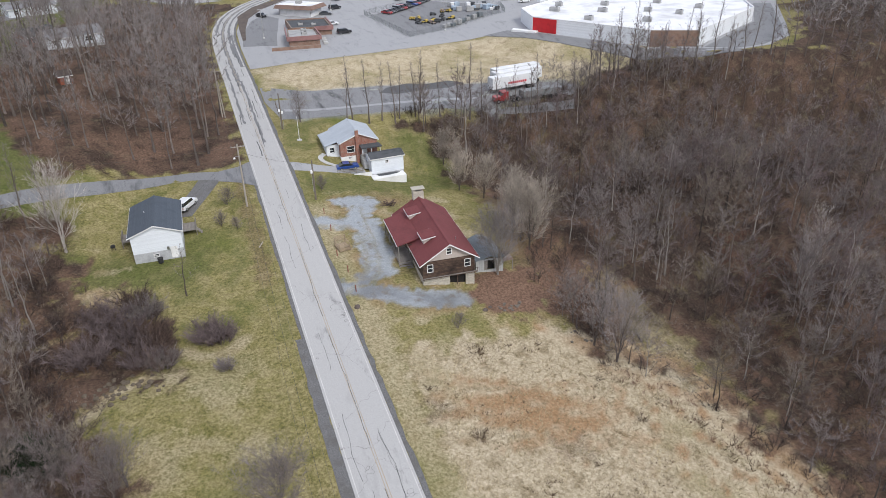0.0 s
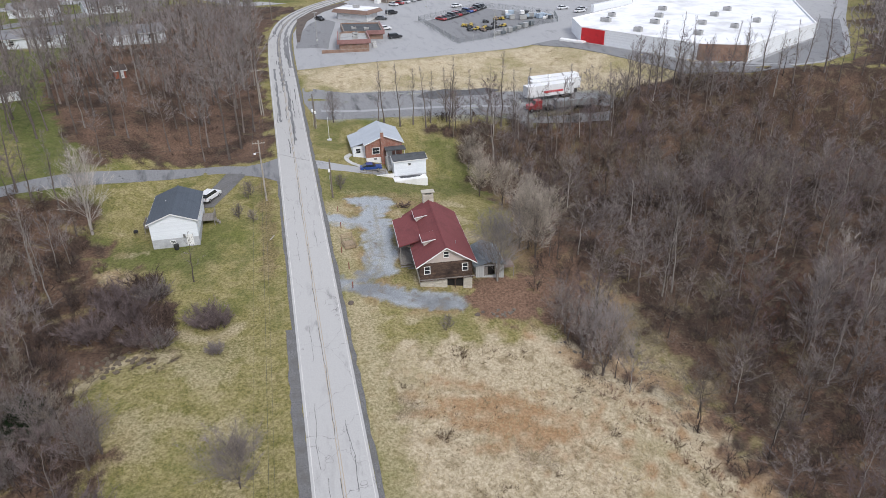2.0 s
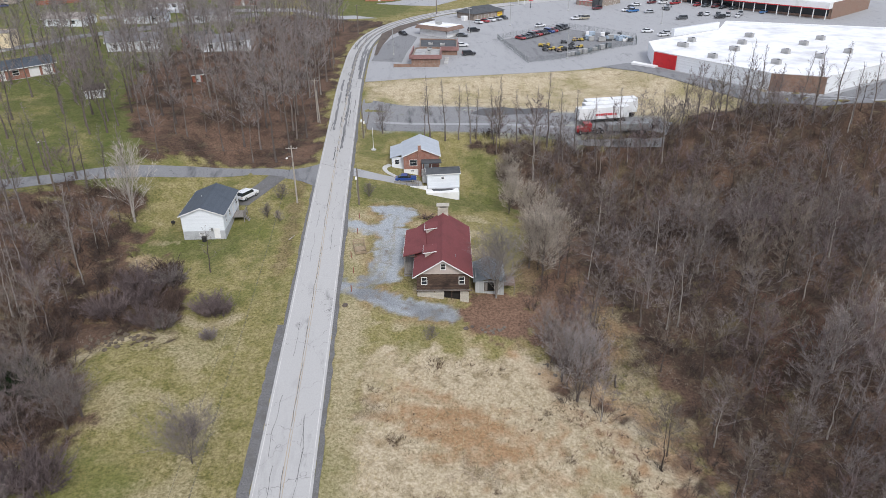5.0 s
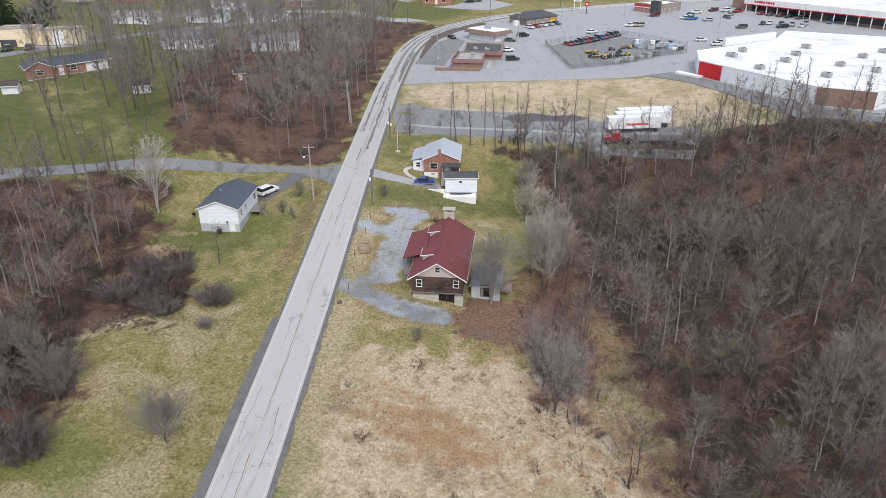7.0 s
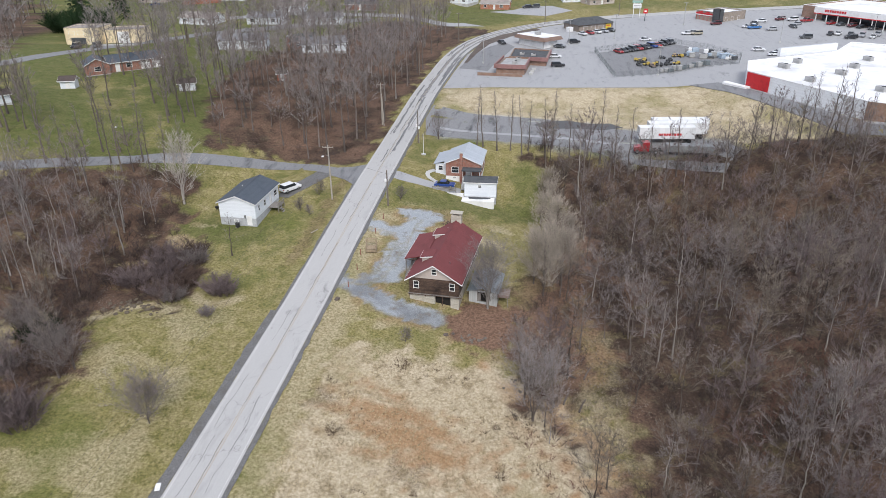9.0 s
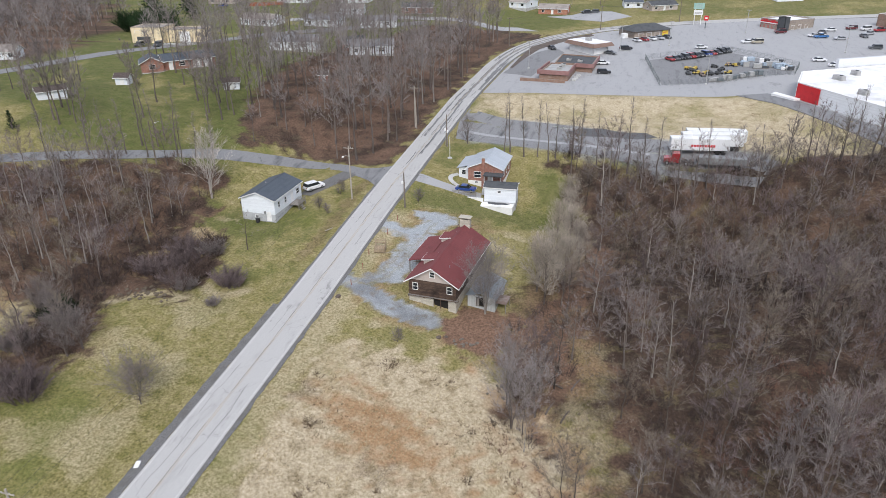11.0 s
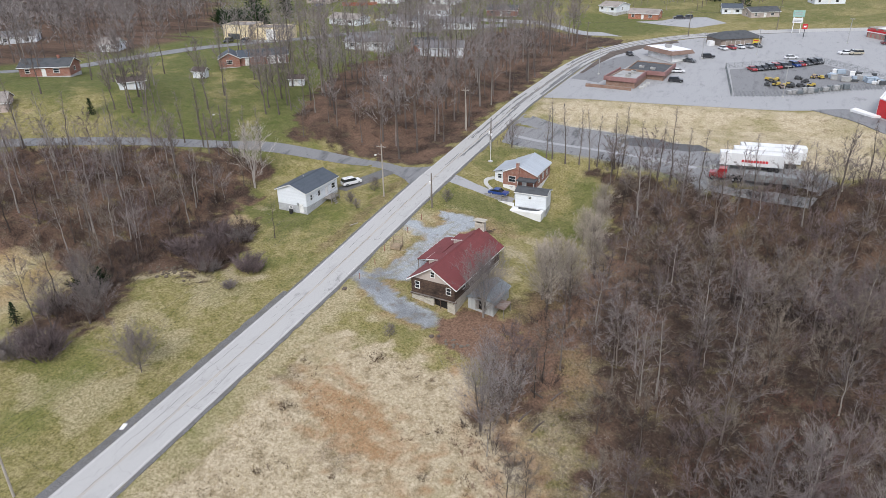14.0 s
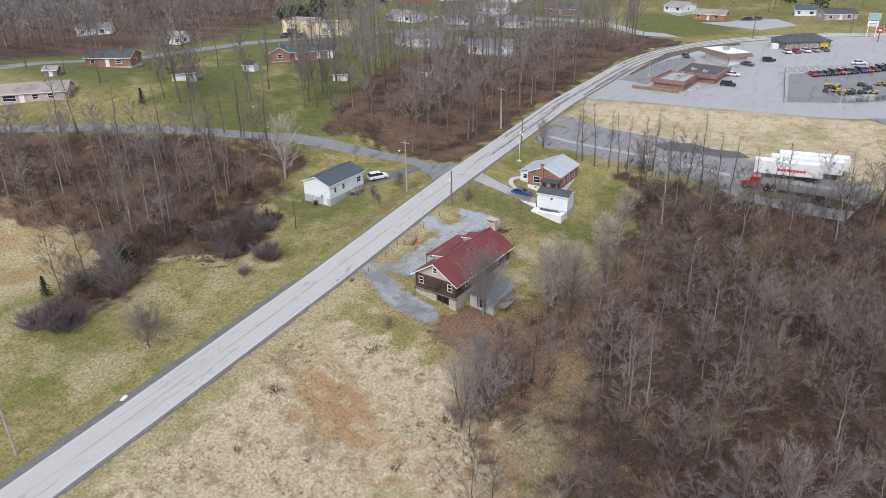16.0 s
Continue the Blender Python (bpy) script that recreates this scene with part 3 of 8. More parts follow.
def ground_material():
    m, n, l, p = nodes_of("turf_leaf_and_gravel")
    at = n.new("ShaderNodeAttribute")
    at.attribute_name = "cover"
    sep = n.new("ShaderNodeSeparateColor")
    l.new(at.outputs["Color"], sep.inputs[0])
    tc = n.new("ShaderNodeTexCoord").outputs["Object"]
    fine, mid, big = noise_of(n, l, tc, 2.6, 8, 0.75), noise_of(n, l, tc, 0.5, 6, 0.65), noise_of(n, l, tc, 0.07, 5, 0.6)
    grain = noise_of(n, l, tc, 9.0, 5, 0.8)
    patch = noise_of(n, l, tc, 0.2, 6, 0.7)
    grass = mixer(n, l, ramp(n, l, fine, 0.37, 0.63), (0.105, 0.096, 0.033), (0.3, 0.262, 0.108))
    grass = mixer(n, l, ramp(n, l, patch, 0.52, 0.66), grass, mixer(n, l, ramp(n, l, fine, 0.37, 0.63), (0.085, 0.085, 0.024), (0.2, 0.185, 0.06)))
    grass = mixer(n, l, ramp(n, l, mid, 0.42, 0.66), grass, mixer(n, l, ramp(n, l, fine, 0.37, 0.63), (0.17, 0.142, 0.062), (0.39, 0.335, 0.175)))
    grass = mixer(n, l, ramp(n, l, big, 0.54, 0.7), grass, mixer(n, l, ramp(n, l, fine, 0.3, 0.7), (0.07, 0.082, 0.02), (0.19, 0.195, 0.06)))
    lush = n.new("ShaderNodeAttribute")
    lush.attribute_name = "lush"
    grass = mixer(n, l, lush.outputs["Fac"], grass, mixer(n, l, ramp(n, l, mid, 0.35, 0.65), mixer(n, l, ramp(n, l, fine, 0.3, 0.7), (0.036, 0.055, 0.014), (0.125, 0.148, 0.04)), mixer(n, l, ramp(n, l, fine, 0.3, 0.7), (0.07, 0.074, 0.025), (0.19, 0.184, 0.074))))
    hay = mixer(n, l, ramp(n, l, fine, 0.35, 0.65), (0.3, 0.245, 0.155), (0.6, 0.515, 0.375))
    hay = mixer(n, l, ramp(n, l, mid, 0.52, 0.66), hay, mixer(n, l, ramp(n, l, fine, 0.35, 0.65), (0.17, 0.135, 0.08), (0.38, 0.31, 0.2)))
    hay = mixer(n, l, ramp(n, l, big, 0.52, 0.72), hay, mixer(n, l, ramp(n, l, fine, 0.3, 0.7), (0.16, 0.145, 0.06), (0.36, 0.31, 0.16)))
    hay = mixer(n, l, at.outputs["Alpha"], hay, mixer(n, l, ramp(n, l, fine, 0.3, 0.7), (0.2, 0.11, 0.05), (0.43, 0.265, 0.14)))
    # Leaf-litter browns kept extra dark: shade between the trees is put into them.
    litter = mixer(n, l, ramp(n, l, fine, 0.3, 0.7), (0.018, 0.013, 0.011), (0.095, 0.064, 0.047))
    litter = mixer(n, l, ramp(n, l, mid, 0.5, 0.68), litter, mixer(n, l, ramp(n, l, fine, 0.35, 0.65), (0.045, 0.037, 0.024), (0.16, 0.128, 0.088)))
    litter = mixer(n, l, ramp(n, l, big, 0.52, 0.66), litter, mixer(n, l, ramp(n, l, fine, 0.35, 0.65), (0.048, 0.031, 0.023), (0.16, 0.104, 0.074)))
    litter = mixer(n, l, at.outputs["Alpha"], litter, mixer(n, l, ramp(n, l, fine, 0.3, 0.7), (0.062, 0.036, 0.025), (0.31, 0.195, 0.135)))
    stone = mixer(n, l, ramp(n, l, grain, 0.25, 0.75), (0.13, 0.145, 0.158), (0.46, 0.49, 0.51))
    stone = mixer(n, l, ramp(n, l, fine, 0.44, 0.62), stone, mixer(n, l, ramp(n, l, grain, 0.3, 0.7), (0.2, 0.22, 0.235), (0.54, 0.57, 0.59)))
    stone = mixer(n, l, ramp(n, l, big, 0.5, 0.62), stone, mixer(n, l, ramp(n, l, grain, 0.3, 0.7), (0.085, 0.092, 0.1), (0.3, 0.315, 0.33)))
    stone = mixer(n, l, ramp(n, l, mid, 0.54, 0.68), stone, mixer(n, l, ramp(n, l, grain, 0.3, 0.7), (0.085, 0.08, 0.075), (0.3, 0.28, 0.255)))

    def ragged(weight, grit, gain, lo, hi):
        a = n.new("ShaderNodeMath")
        a.operation = "ADD"
        l.new(weight, a.inputs[0])
        s = n.new("ShaderNodeMath")
        s.operation = "MULTIPLY_ADD"
        s.inputs[1].default_value, s.inputs[2].default_value = gain, -0.5 * gain
        l.new(grit, s.inputs[0])
        l.new(s.outputs[0], a.inputs[1])
        return ramp(n, l, a.outputs[0], lo, hi)

    col = mixer(n, l, ragged(sep.outputs[1], fine, 0.7, 0.16, 0.84), grass, hay)
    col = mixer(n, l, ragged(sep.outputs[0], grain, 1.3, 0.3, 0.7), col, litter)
    col = mixer(n, l, ragged(sep.outputs[2], grain, 1.2, 0.22, 0.78), col, stone)
    l.new(col, p.inputs["Base Color"])
    p.inputs["Roughness"].default_value = 0.95
    p.inputs["Specular IOR Level"].default_value = 0.15
    bump_to(n, l, p, fine, 0.25, 0.8)
    return m


me.materials.append(ground_material())


# ---- paved ways ----
def paving_material(name, a, b, patch, crack):
    m, n, l, p = nodes_of(name)
    tc = n.new("ShaderNodeTexCoord").outputs["Object"]
    fine, mid = noise_of(n, l, tc, 6.0, 8, 0.75), noise_of(n, l, tc, 0.28, 5, 0.6, (1.6, 0.35, 1))
    col = mixer(n, l, ramp(n, l, fine, 0.3, 0.7), a, b)
    col = mixer(n, l, ramp(n, l, mid, 0.55, 0.75), col, patch)
    mid2 = noise_of(n, l, tc, 0.9, 6, 0.7, (0.5, 0.12, 1))
    col = mixer(n, l, ramp(n, l, mid2, 0.6, 0.72), col, tuple(0.75 * v for v in patch))
    vo = n.new("ShaderNodeTexVoronoi")
    vo.feature = "DISTANCE_TO_EDGE"
    vo.inputs["Scale"].default_value = 0.09
    wob = n.new("ShaderNodeVectorMath")
    wob.operation = "ADD"
    nz = n.new("ShaderNodeTexNoise")
    nz.inputs["Scale"].default_value = 0.5
    l.new(tc, nz.inputs["Vector"])
    sc = n.new("ShaderNodeVectorMath")
    sc.operation = "SCALE"
    sc.inputs[3].default_value = 3.0
    l.new(nz.outputs["Color"], sc.inputs[0])
    l.new(tc, wob.inputs[0])
    l.new(sc.outputs[0], wob.inputs[1])
    l.new(wob.outputs[0], vo.inputs["Vector"])
    col = mixer(n, l, ramp(n, l, vo.outputs["Distance"], 0.0025, 0.0), col, crack)
    l.new(col, p.inputs["Base Color"])
    p.inputs["Roughness"].default_value = 0.85
    bump_to(n, l, p, fine, 0.01)
    return m


ROAD_TOP = paving_material("worn_pale_asphalt", (0.338, 0.334, 0.323), (0.44, 0.434, 0.42), (0.3, 0.297, 0.287), (0.15, 0.145, 0.14))
LANE_TOP = paving_material("dark_patched_asphalt", (0.13, 0.133, 0.138), (0.25, 0.252, 0.255), (0.07, 0.071, 0.076), (0.04, 0.04, 0.04))
LOT_TOP = paving_material("grey_car_park_asphalt", (0.272, 0.275, 0.279), (0.362, 0.365, 0.368), (0.25, 0.253, 0.256), (0.12, 0.12, 0.12))
YARD_TOP = paving_material("wet_gravel_yard", (0.11, 0.112, 0.115), (0.3, 0.3, 0.3), (0.06, 0.06, 0.062), (0.07, 0.07, 0.07))
ISLAND_TOP = surface("dark_planting", (0.075, 0.06, 0.05), (0.14, 0.11, 0.09), rough=0.95, fine=3, coarse=0.4)
SHOULDER = surface("dark_shoulder_gravel", (0.06, 0.06, 0.062), (0.2, 0.195, 0.19), (0.1, 0.095, 0.085), fine=7, coarse=0.5)
LINE_WHITE = surface("worn_white_line", (0.6, 0.59, 0.57), (0.46, 0.45, 0.43), (0.38, 0.37, 0.35), fine=3, coarse=0.5, relief=0)
LINE_YELLOW = surface("worn_yellow_line", (0.36, 0.28, 0.18), (0.36, 0.33, 0.28), (0.34, 0.33, 0.31), fine=3, coarse=0.6, relief=0)
TAR = surface("black_tar_seam", (0.05, 0.05, 0.05), (0.09, 0.09, 0.09), fine=5, relief=0)


def resample(line, step):
    """A smooth line through the corner points."""
    pts = [Vector((*p, 0)) for p in line]
    out = []
    for i in range(len(pts) - 1):
        p0, p1, p2, p3 = pts[max(i - 1, 0)], pts[i], pts[i + 1], pts[min(i + 2, len(pts) - 1)]
        k = max(2, int((p2 - p1).length / step))
        for j in range(k):
            t = j / k
            out.append(0.5 * ((2 * p1) + (p2 - p0) * t + (2 * p0 - 5 * p1 + 4 * p2 - p3) * t * t + (3 * p1 - p0 - 3 * p2 + p3) * t ** 3))
    out.append(pts[-1])
    return out


def ribbon(name, line, off0, off1, lift, mat, parent=None, step=2.0, across=1, wobble=0.0, bed=0.25):
    """A strip laid on the land between two offsets from a line, with a skirt that sinks into the ground."""
    c = resample(line, step)
    rnd = random.Random(name)
    bm = bmesh.new()
    rows = []
    for i, p in enumerate(c):
        t = (c[min(i + 1, len(c) - 1)] - c[max(i - 1, 0)]).normalized()
        side = Vector((t.y, -t.x, 0))
        row = []
        for k in range(across + 1):
            o = off0 + (off1 - off0) * k / across + (rnd.uniform(-wobble, wobble) if wobble else 0)
            q = p + side * o
            row.append(bm.verts.new((q.x, q.y, float(land(q.x, q.y)) + lift)))
        if bed:
            row = [bm.verts.new(row[0].co - Vector((0, 0, bed)))] + row + [bm.verts.new(row[-1].co - Vector((0, 0, bed)))]
        rows.append(row)
    for r, s in zip(rows, rows[1:]):
        for k in range(len(r) - 1):
            bm.faces.new((r[k], r[k + 1], s[k + 1], s[k]))
    if bed:
        bm.faces.new(rows[0]), bm.faces.new(rows[-1][::-1])
    return part(name, bm, mat, parent)


ROAD_LINE = [(-19.9, -160), (-19.9, -60), (-19.9, 0), (-19.9, 60), (-19.9, 100), (-19.8, 130), (-18.8, 160), (-14.5, 185), (-5, 206), (10, 224), (32, 240), (62, 254), (100, 268), (200, 300), (420, 360)]
LANE_LINE = [(-21, 47.5), (-29, 48.6), (-34.3, 50.1), (-40.8, 49.8), (-48, 46.4), (-56.3, 41.1), (-64.8, 35.6), (-72, 31.8), (-80.8, 27.4), (-89.6, 22.5), (-101.5, 14.8), (-111, 8), (-120.2, 0.8), (-150, -22), (-190, -60)]
road = tagged(ribbon("road", ROAD_LINE, -3.45, 3.45, 0.08, ROAD_TOP, across=6), "pale worn two-lane asphalt road with cracks", "road", kind="structure")
tagged(ribbon("road_shoulder_west", [(-19.9, -160), (-19.9, -60), (-19.9, -12), (-19.8, -4)], -4.9, -3.43, 0.05, SHOULDER, wobble=0.18, across=2), "dark gravel shoulder along the road", "shoulder", kind="structure")
tagged(ribbon("road_shoulder_north_west", [(-19.85, -3.95), (-19.9, 20), (-19.9, 43)], -3.95, -3.43, 0.05, SHOULDER, wobble=0.12), "dark gravel shoulder along the road", "shoulder", kind="structure")
tagged(ribbon("road_shoulder_east", ROAD_LINE, 3.43, 4.1, 0.05, SHOULDER, wobble=0.15), "dark gravel shoulder along the road", "shoulder", kind="structure")
tagged(ribbon("lane", LANE_LINE, -1.7, 1.7, 0.06, LANE_TOP, across=4, wobble=0.08), "narrow dark patched asphalt lane", "road", kind="structure")


def draped(name, poly, lift, mat, label, category, step=4.0, parent=None):
    """A flat-edged sheet laid over the land."""
    bm = bmesh.new()
    bm.faces.new([bm.verts.new((x, y, 0)) for x, y in poly])
    for axis, vals in (((1, 0, 0), [p[0] for p in poly]), ((0, 1, 0), [p[1] for p in poly])):
        v = math.ceil(min(vals) / step) * step
        while v < max(vals):
            bmesh.ops.bisect_plane(bm, geom=bm.verts[:] + bm.edges[:] + bm.faces[:], plane_co=(axis[0] * v, axis[1] * v, 0), plane_no=axis)
            v += step
    bmesh.ops.recalc_face_normals(bm, faces=bm.faces)
    for v in bm.verts:
        v.co.z = float(land(v.co.x, v.co.y)) + lift
    edge = [e for e in bm.edges if len(e.link_faces) == 1]
    ext = bmesh.ops.extrude_edge_only(bm, edges=edge)
    for v in ext["geom"]:
        if isinstance(v, bmesh.types.BMVert):
            v.co.z -= 0.5
    return tagged(part(name, bm, mat, parent), label, category, kind="structure")


LOT = [(-15.5, 115), (13, 117), (35, 119.5), (58, 122.5), (66, 121), (76, 108), (91, 84), (103, 75), (114, 72), (124, 73), (138, 80), (150, 94), (176, 126), (215, 170), (290, 240), (230, 300), (150, 279), (95, 262.5), (62, 250), (34, 236), (14, 221), (-1, 204), (-10, 184), (-14.2, 163), (-15.2, 140)]
draped("car_park", LOT, 0.1, LOT_TOP, "broad grey asphalt car park", "car park")
draped("service_drive", [(57.5, 122.8), (66, 124), (71.5, 117.5), (91.5, 83.5), (103, 77), (113, 73.5), (112, 70), (101, 73), (88, 81.5), (66, 113)], 0.16, LANE_TOP, "dark asphalt service drive behind the store", "road")
draped("back_road", [(106, 78.2), (114, 73.2), (123.6, 74.2), (137, 81.2), (148.6, 94.6), (173, 125.6), (168, 129), (143.6, 101)], 0.15, LANE_TOP, "dark asphalt road behind the store", "road", 3)
draped("drive", [(-16.6, 50.6), (-10, 49.6), (-5, 49.3), (-1.2, 49.6), (-1.0, 46.9), (-6, 46.6), (-10, 46.6), (-16.6, 46.2)], 0.05, LOT_TOP, "short grey paved drive to the brick house", "drive", 1.5)
draped("yard", [(-15.6, 86), (-13.5, 74), (2, 72.2), (24, 70), (38, 66.5), (58, 66), (63, 74), (50, 82), (34, 85), (16, 92), (-2, 94.5), (-15.4, 97)], 0.04, YARD_TOP, "wet grey gravel yard with tyre ruts", "yard", 2.5)
YARD_WET = paving_material("dark_wet_ground", (0.05, 0.05, 0.052), (0.12, 0.12, 0.122), (0.035, 0.035, 0.037), (0.2, 0.2, 0.2))
draped("wet_patch", [(13, 86.5), (17, 83.6), (24, 84.4), (31, 83.8), (36, 86.8), (33, 90), (27, 89.2), (22, 91.6), (16, 90)], 0.055, YARD_WET, "dark wet churned ground in the yard", "yard", 2.0)
draped("pale_track", [(-12, 79), (4, 77), (20, 75.2), (34, 72.4), (34.4, 73.6), (20, 76.8), (4, 78.6), (-12, 80.6)], 0.06, LOT_TOP, "pale dried tyre track across the yard", "track", 2.0)
draped("car_space", [(-33.5, 48.2), (-29.5, 47.2), (-31.2, 43.6), (-33.6, 38.6), (-35.6, 34.6), (-38.2, 34.9), (-37.4, 39.5), (-35.2, 44)], 0.05, SHOULDER, "dark gravel parking place", "drive", 1.5)
draped("lane_mouth", [(-22.9, 53.6), (-26, 51.6), (-30, 50.6), (-30, 46.4), (-26, 44.4), (-22.9, 41.6)], 0.066, LANE_TOP, "flared asphalt mouth of the lane", "road", 1.5)
draped("house_drive", [(-15, 256), (-2, 250), (12, 246), (24, 262), (14, 276), (2, 274), (-4, 262)], 0.1, LOT_TOP, "pale paved forecourt", "drive", 4)
draped("lawn_island", [(-11.5, 186), (-4.5, 201), (9, 215), (10.5, 212), (-1, 197), (-8, 182), (-11, 165), (-12.6, 150), (-13.6, 150), (-13, 165)], 0.2, ISLAND_TOP, "dark planted verge beside the road", "verge", 4)
draped("street", [(-60, 205), (-112, 158), (-134, 106), (-152, 74), (-159, 48), (-184, 8), (-190, 11), (-165, 50), (-158, 76), (-140, 110), (-118, 162), (-63, 212)], 0.1, LANE_TOP, "grey residential street", "road", 5)
draped("side_street", [(-24, 226), (-60, 222), (-100, 214), (-122, 200), (-119, 194), (-98, 207), (-60, 215), (-14, 219)], 0.1, LOT_TOP, "grey residential street", "road", 5)
tagged(ribbon("garden_path", [(-6.5, 49.8), (-8.6, 51.2), (-9.2, 53.2), (-7.9, 55.0)], -0.5, 0.5, 0.06, CONCRETE, step=0.6), "curved pale concrete garden path", "path", kind="structure")
# road markings and cracks
for off in (-3.12, 3.12):
    ribbon("edge_line", ROAD_LINE, off - 0.05, off + 0.05, 0.086, LINE_WHITE, road, wobble=0.012, bed=0)
for off in (-0.16, 0.12):
    ribbon("centre_line", ROAD_LINE, off - 0.05, off + 0.05, 0.086, LINE_YELLOW, road, bed=0)


def crack(x0, y0, y1, width, seed, drift=0.25):
    r = random.Random(seed)
    line, x, y = [], x0, y0
    while y < y1:
        line.append((x, y))
        x = x0 + 0.75 * (x - x0) + r.uniform(-drift, drift)
        y += r.uniform(0.7, 1.8)
    if len(line) > 2:
        ribbon("tar_crack", line, -width / 2, width / 2, 0.089, TAR, road, step=3, wobble=width * 0.25, bed=0)


rc = random.Random(4)
for k in range(9):
    crack(-20.05, -75 + k * 25, -75 + k * 25 + rc.uniform(18, 25), 0.055, k, 0.1)
for k in range(16):
    y = rc.uniform(-70, 118)
    crack(rc.choice((-22.3, -21.4, -18.4, -17.6)) + rc.uniform(-0.3, 0.3), y, y + rc.uniform(4, 13), rc.uniform(0.03, 0.05), 50 + k, 0.15)
for k in range(18):
    y = rc.uniform(50, 175)
    x = -20 + (0 if y < 130 else (y - 130) ** 2 * 0.0012)
    crack(x + rc.uniform(-2.6, 2.6), y, y + rc.uniform(5, 14), rc.uniform(0.1, 0.2), 90 + k, 0.12)


OLD_PATCH = paving_material("dark_tarred_strip", (0.12, 0.122, 0.125), (0.2, 0.2, 0.2), (0.09, 0.09, 0.092), (0.3, 0.3, 0.29))
BEND = [p for p in ROAD_LINE if 90 < p[1] < 245]
for line, a, b, wob in ((BEND, -0.55, 0.45, 0.22), (BEND[1:6], 1.5, 2.2, 0.2), (BEND[2:], -2.6, -1.9, 0.2), ([(-19.9, 62), (-19.9, 80), (-19.85, 104)], 0.5, 1.0, 0.16), ([(-19.9, 74), (-19.9, 98), (-19.85, 118)], -2.2, -1.7, 0.16), ([(-19.9, 118), (-19.8, 140), (-18.6, 160)], 2.2, 3.2, 0.2)):
    ribbon("tar_strip", line, a, b, 0.084, OLD_PATCH, road, step=1.6, wobble=wob, bed=0)
draped("old_forecourt", [(-14.4, 142), (-8.6, 141), (-4.4, 139), (-2.6, 152), (0.2, 167), (2, 178), (-2.5, 186), (-8, 176), (-12.4, 160)], 0.125, LANE_TOP, "dark patched asphalt beside the restaurant", "car park", 4)
draped("yard_surface", [(33, 170), (37.2, 135), (76, 150), (78.6, 159.6), (60, 186.5)], 0.13, LANE_TOP, "dark oily asphalt inside the fenced yard", "yard", 4)


# ---- the old house with the red roof ----
def old_house():
    h = thing("old_house", -3.6, 4.2, -0.5, "old plank house on a stone basement with a dark red roof", "house", -3.8)
    W, D, ZE, ZR = 8.3, 17.8, 2.75, 5.4
    stone_holes = [(4.3, 6.9, -3.2, -0.35)]
    for side, a, b, fx, holes in (("s", 0, W, 0.0, stone_holes), ("n", 0, W, D, []), ("w", 0.3, D - 0.3, 0.0, []), ("e", 0.3, D - 0.3, W, [])):
        bm = bmesh.new()
        wall_boxes(bm, side, a, b, fx, -3.4, 0.0, holes, 0.3)
        base = part("foundation_wall", bm, STONE, h, "pale stone block basement")
        if side == "s":
            # Added panel, blackened in place of the shade within the basement.
            part("basement_doorway", boxed((4.3, 6.9, 0.5, 0.6, -3.2, -0.35)), INTERIOR_SHADE, base, "dark panel standing for shade inside the basement opening")
            part("lintel", boxed((4.15, 7.05, -0.04, 0.0, -0.35, -0.12)), OLD_LOG, base)
            part("door_post", boxed((5.5, 5.62, 0.02, 0.14, -3.2, -0.35)), OLD_LOG, base)
            rnd = random.Random(5)
            for row in range(7):
                x = 0.0
                while x < W - 0.1:
                    w = min(rnd.uniform(0.45, 0.95), W - x)
                    z0 = -3.35 + row * 0.46
                    if not (x < 6.9 and x + w > 4.3 and z0 < -0.4):
                        part("stone", soften(boxed((x + 0.02, x + w - 0.02, -0.05 - rnd.uniform(0, 0.04), 0.05, z0 + 0.02, z0 + 0.44)), 0.025), STONE, base)
                    x += w
    walls = {}
    for side, a, b, fx, holes in (("s", 0, W, 0.0, [(0.75, 1.55, 0.9, 2.1), (6.75, 7.55, 0.95, 2.15)]), ("n", 0, W, D, []), ("w", 0.2, D - 0.2, 0.0, [(2.2, 3.1, 0.9, 2.1), (8.6, 9.5, 0.02, 2.05), (11, 11.9, 0.9, 2.1)]), ("e", 0.2, D - 0.2, W, [(3, 3.9, 0.9, 2.1), (8, 8.9, 0.9, 2.1), (13, 13.9, 0.9, 2.1)])):
        bm = bmesh.new()
        wall_boxes(bm, side, a, b, fx, 0.0, ZE, holes)
        walls[side] = part("wall", bm, OLD_LOG, h, "weathered dark brown plank wall")
        for k, (u0, u1, v0, v1) in enumerate(holes):
            if v0 < 0.1:
                door(walls[side], side, fx, u0, u1, v0, v1, OLD_GREY_WOOD, WHITE_PAINT)
            else:
                window(walls[side], side, fx, u0, u1, v0, v1, WHITE_PAINT)
    # single planks and battens of the gable front
    rnd = random.Random(9)
    for row in range(11):
        z0, x = 0.03 + row * 0.225, 0.0
        while x < W - 0.05:
            w = min(rnd.uniform(1.6, 4.2), W - x)
            cuts = [(x, x + w)]
            for u0, u1, v0, v1 in ((0.66, 1.64, 0.8, 2.2), (6.66, 7.64, 0.85, 2.25)):
                if z0 + 0.2 > v0 and z0 < v1:
                    cuts = [q for a, b in cuts for q in ((a, min(b, u0)), (max(a, u1), b)) if q[1] - q[0] > 0.08]
            for a, b in cuts:
                part("plank", boxed((a + 0.006, b - 0.006, -0.03 - rnd.uniform(0, 0.02), -0.002, z0, z0 + 0.2)), OLD_LOG, walls["s"])
            x += w
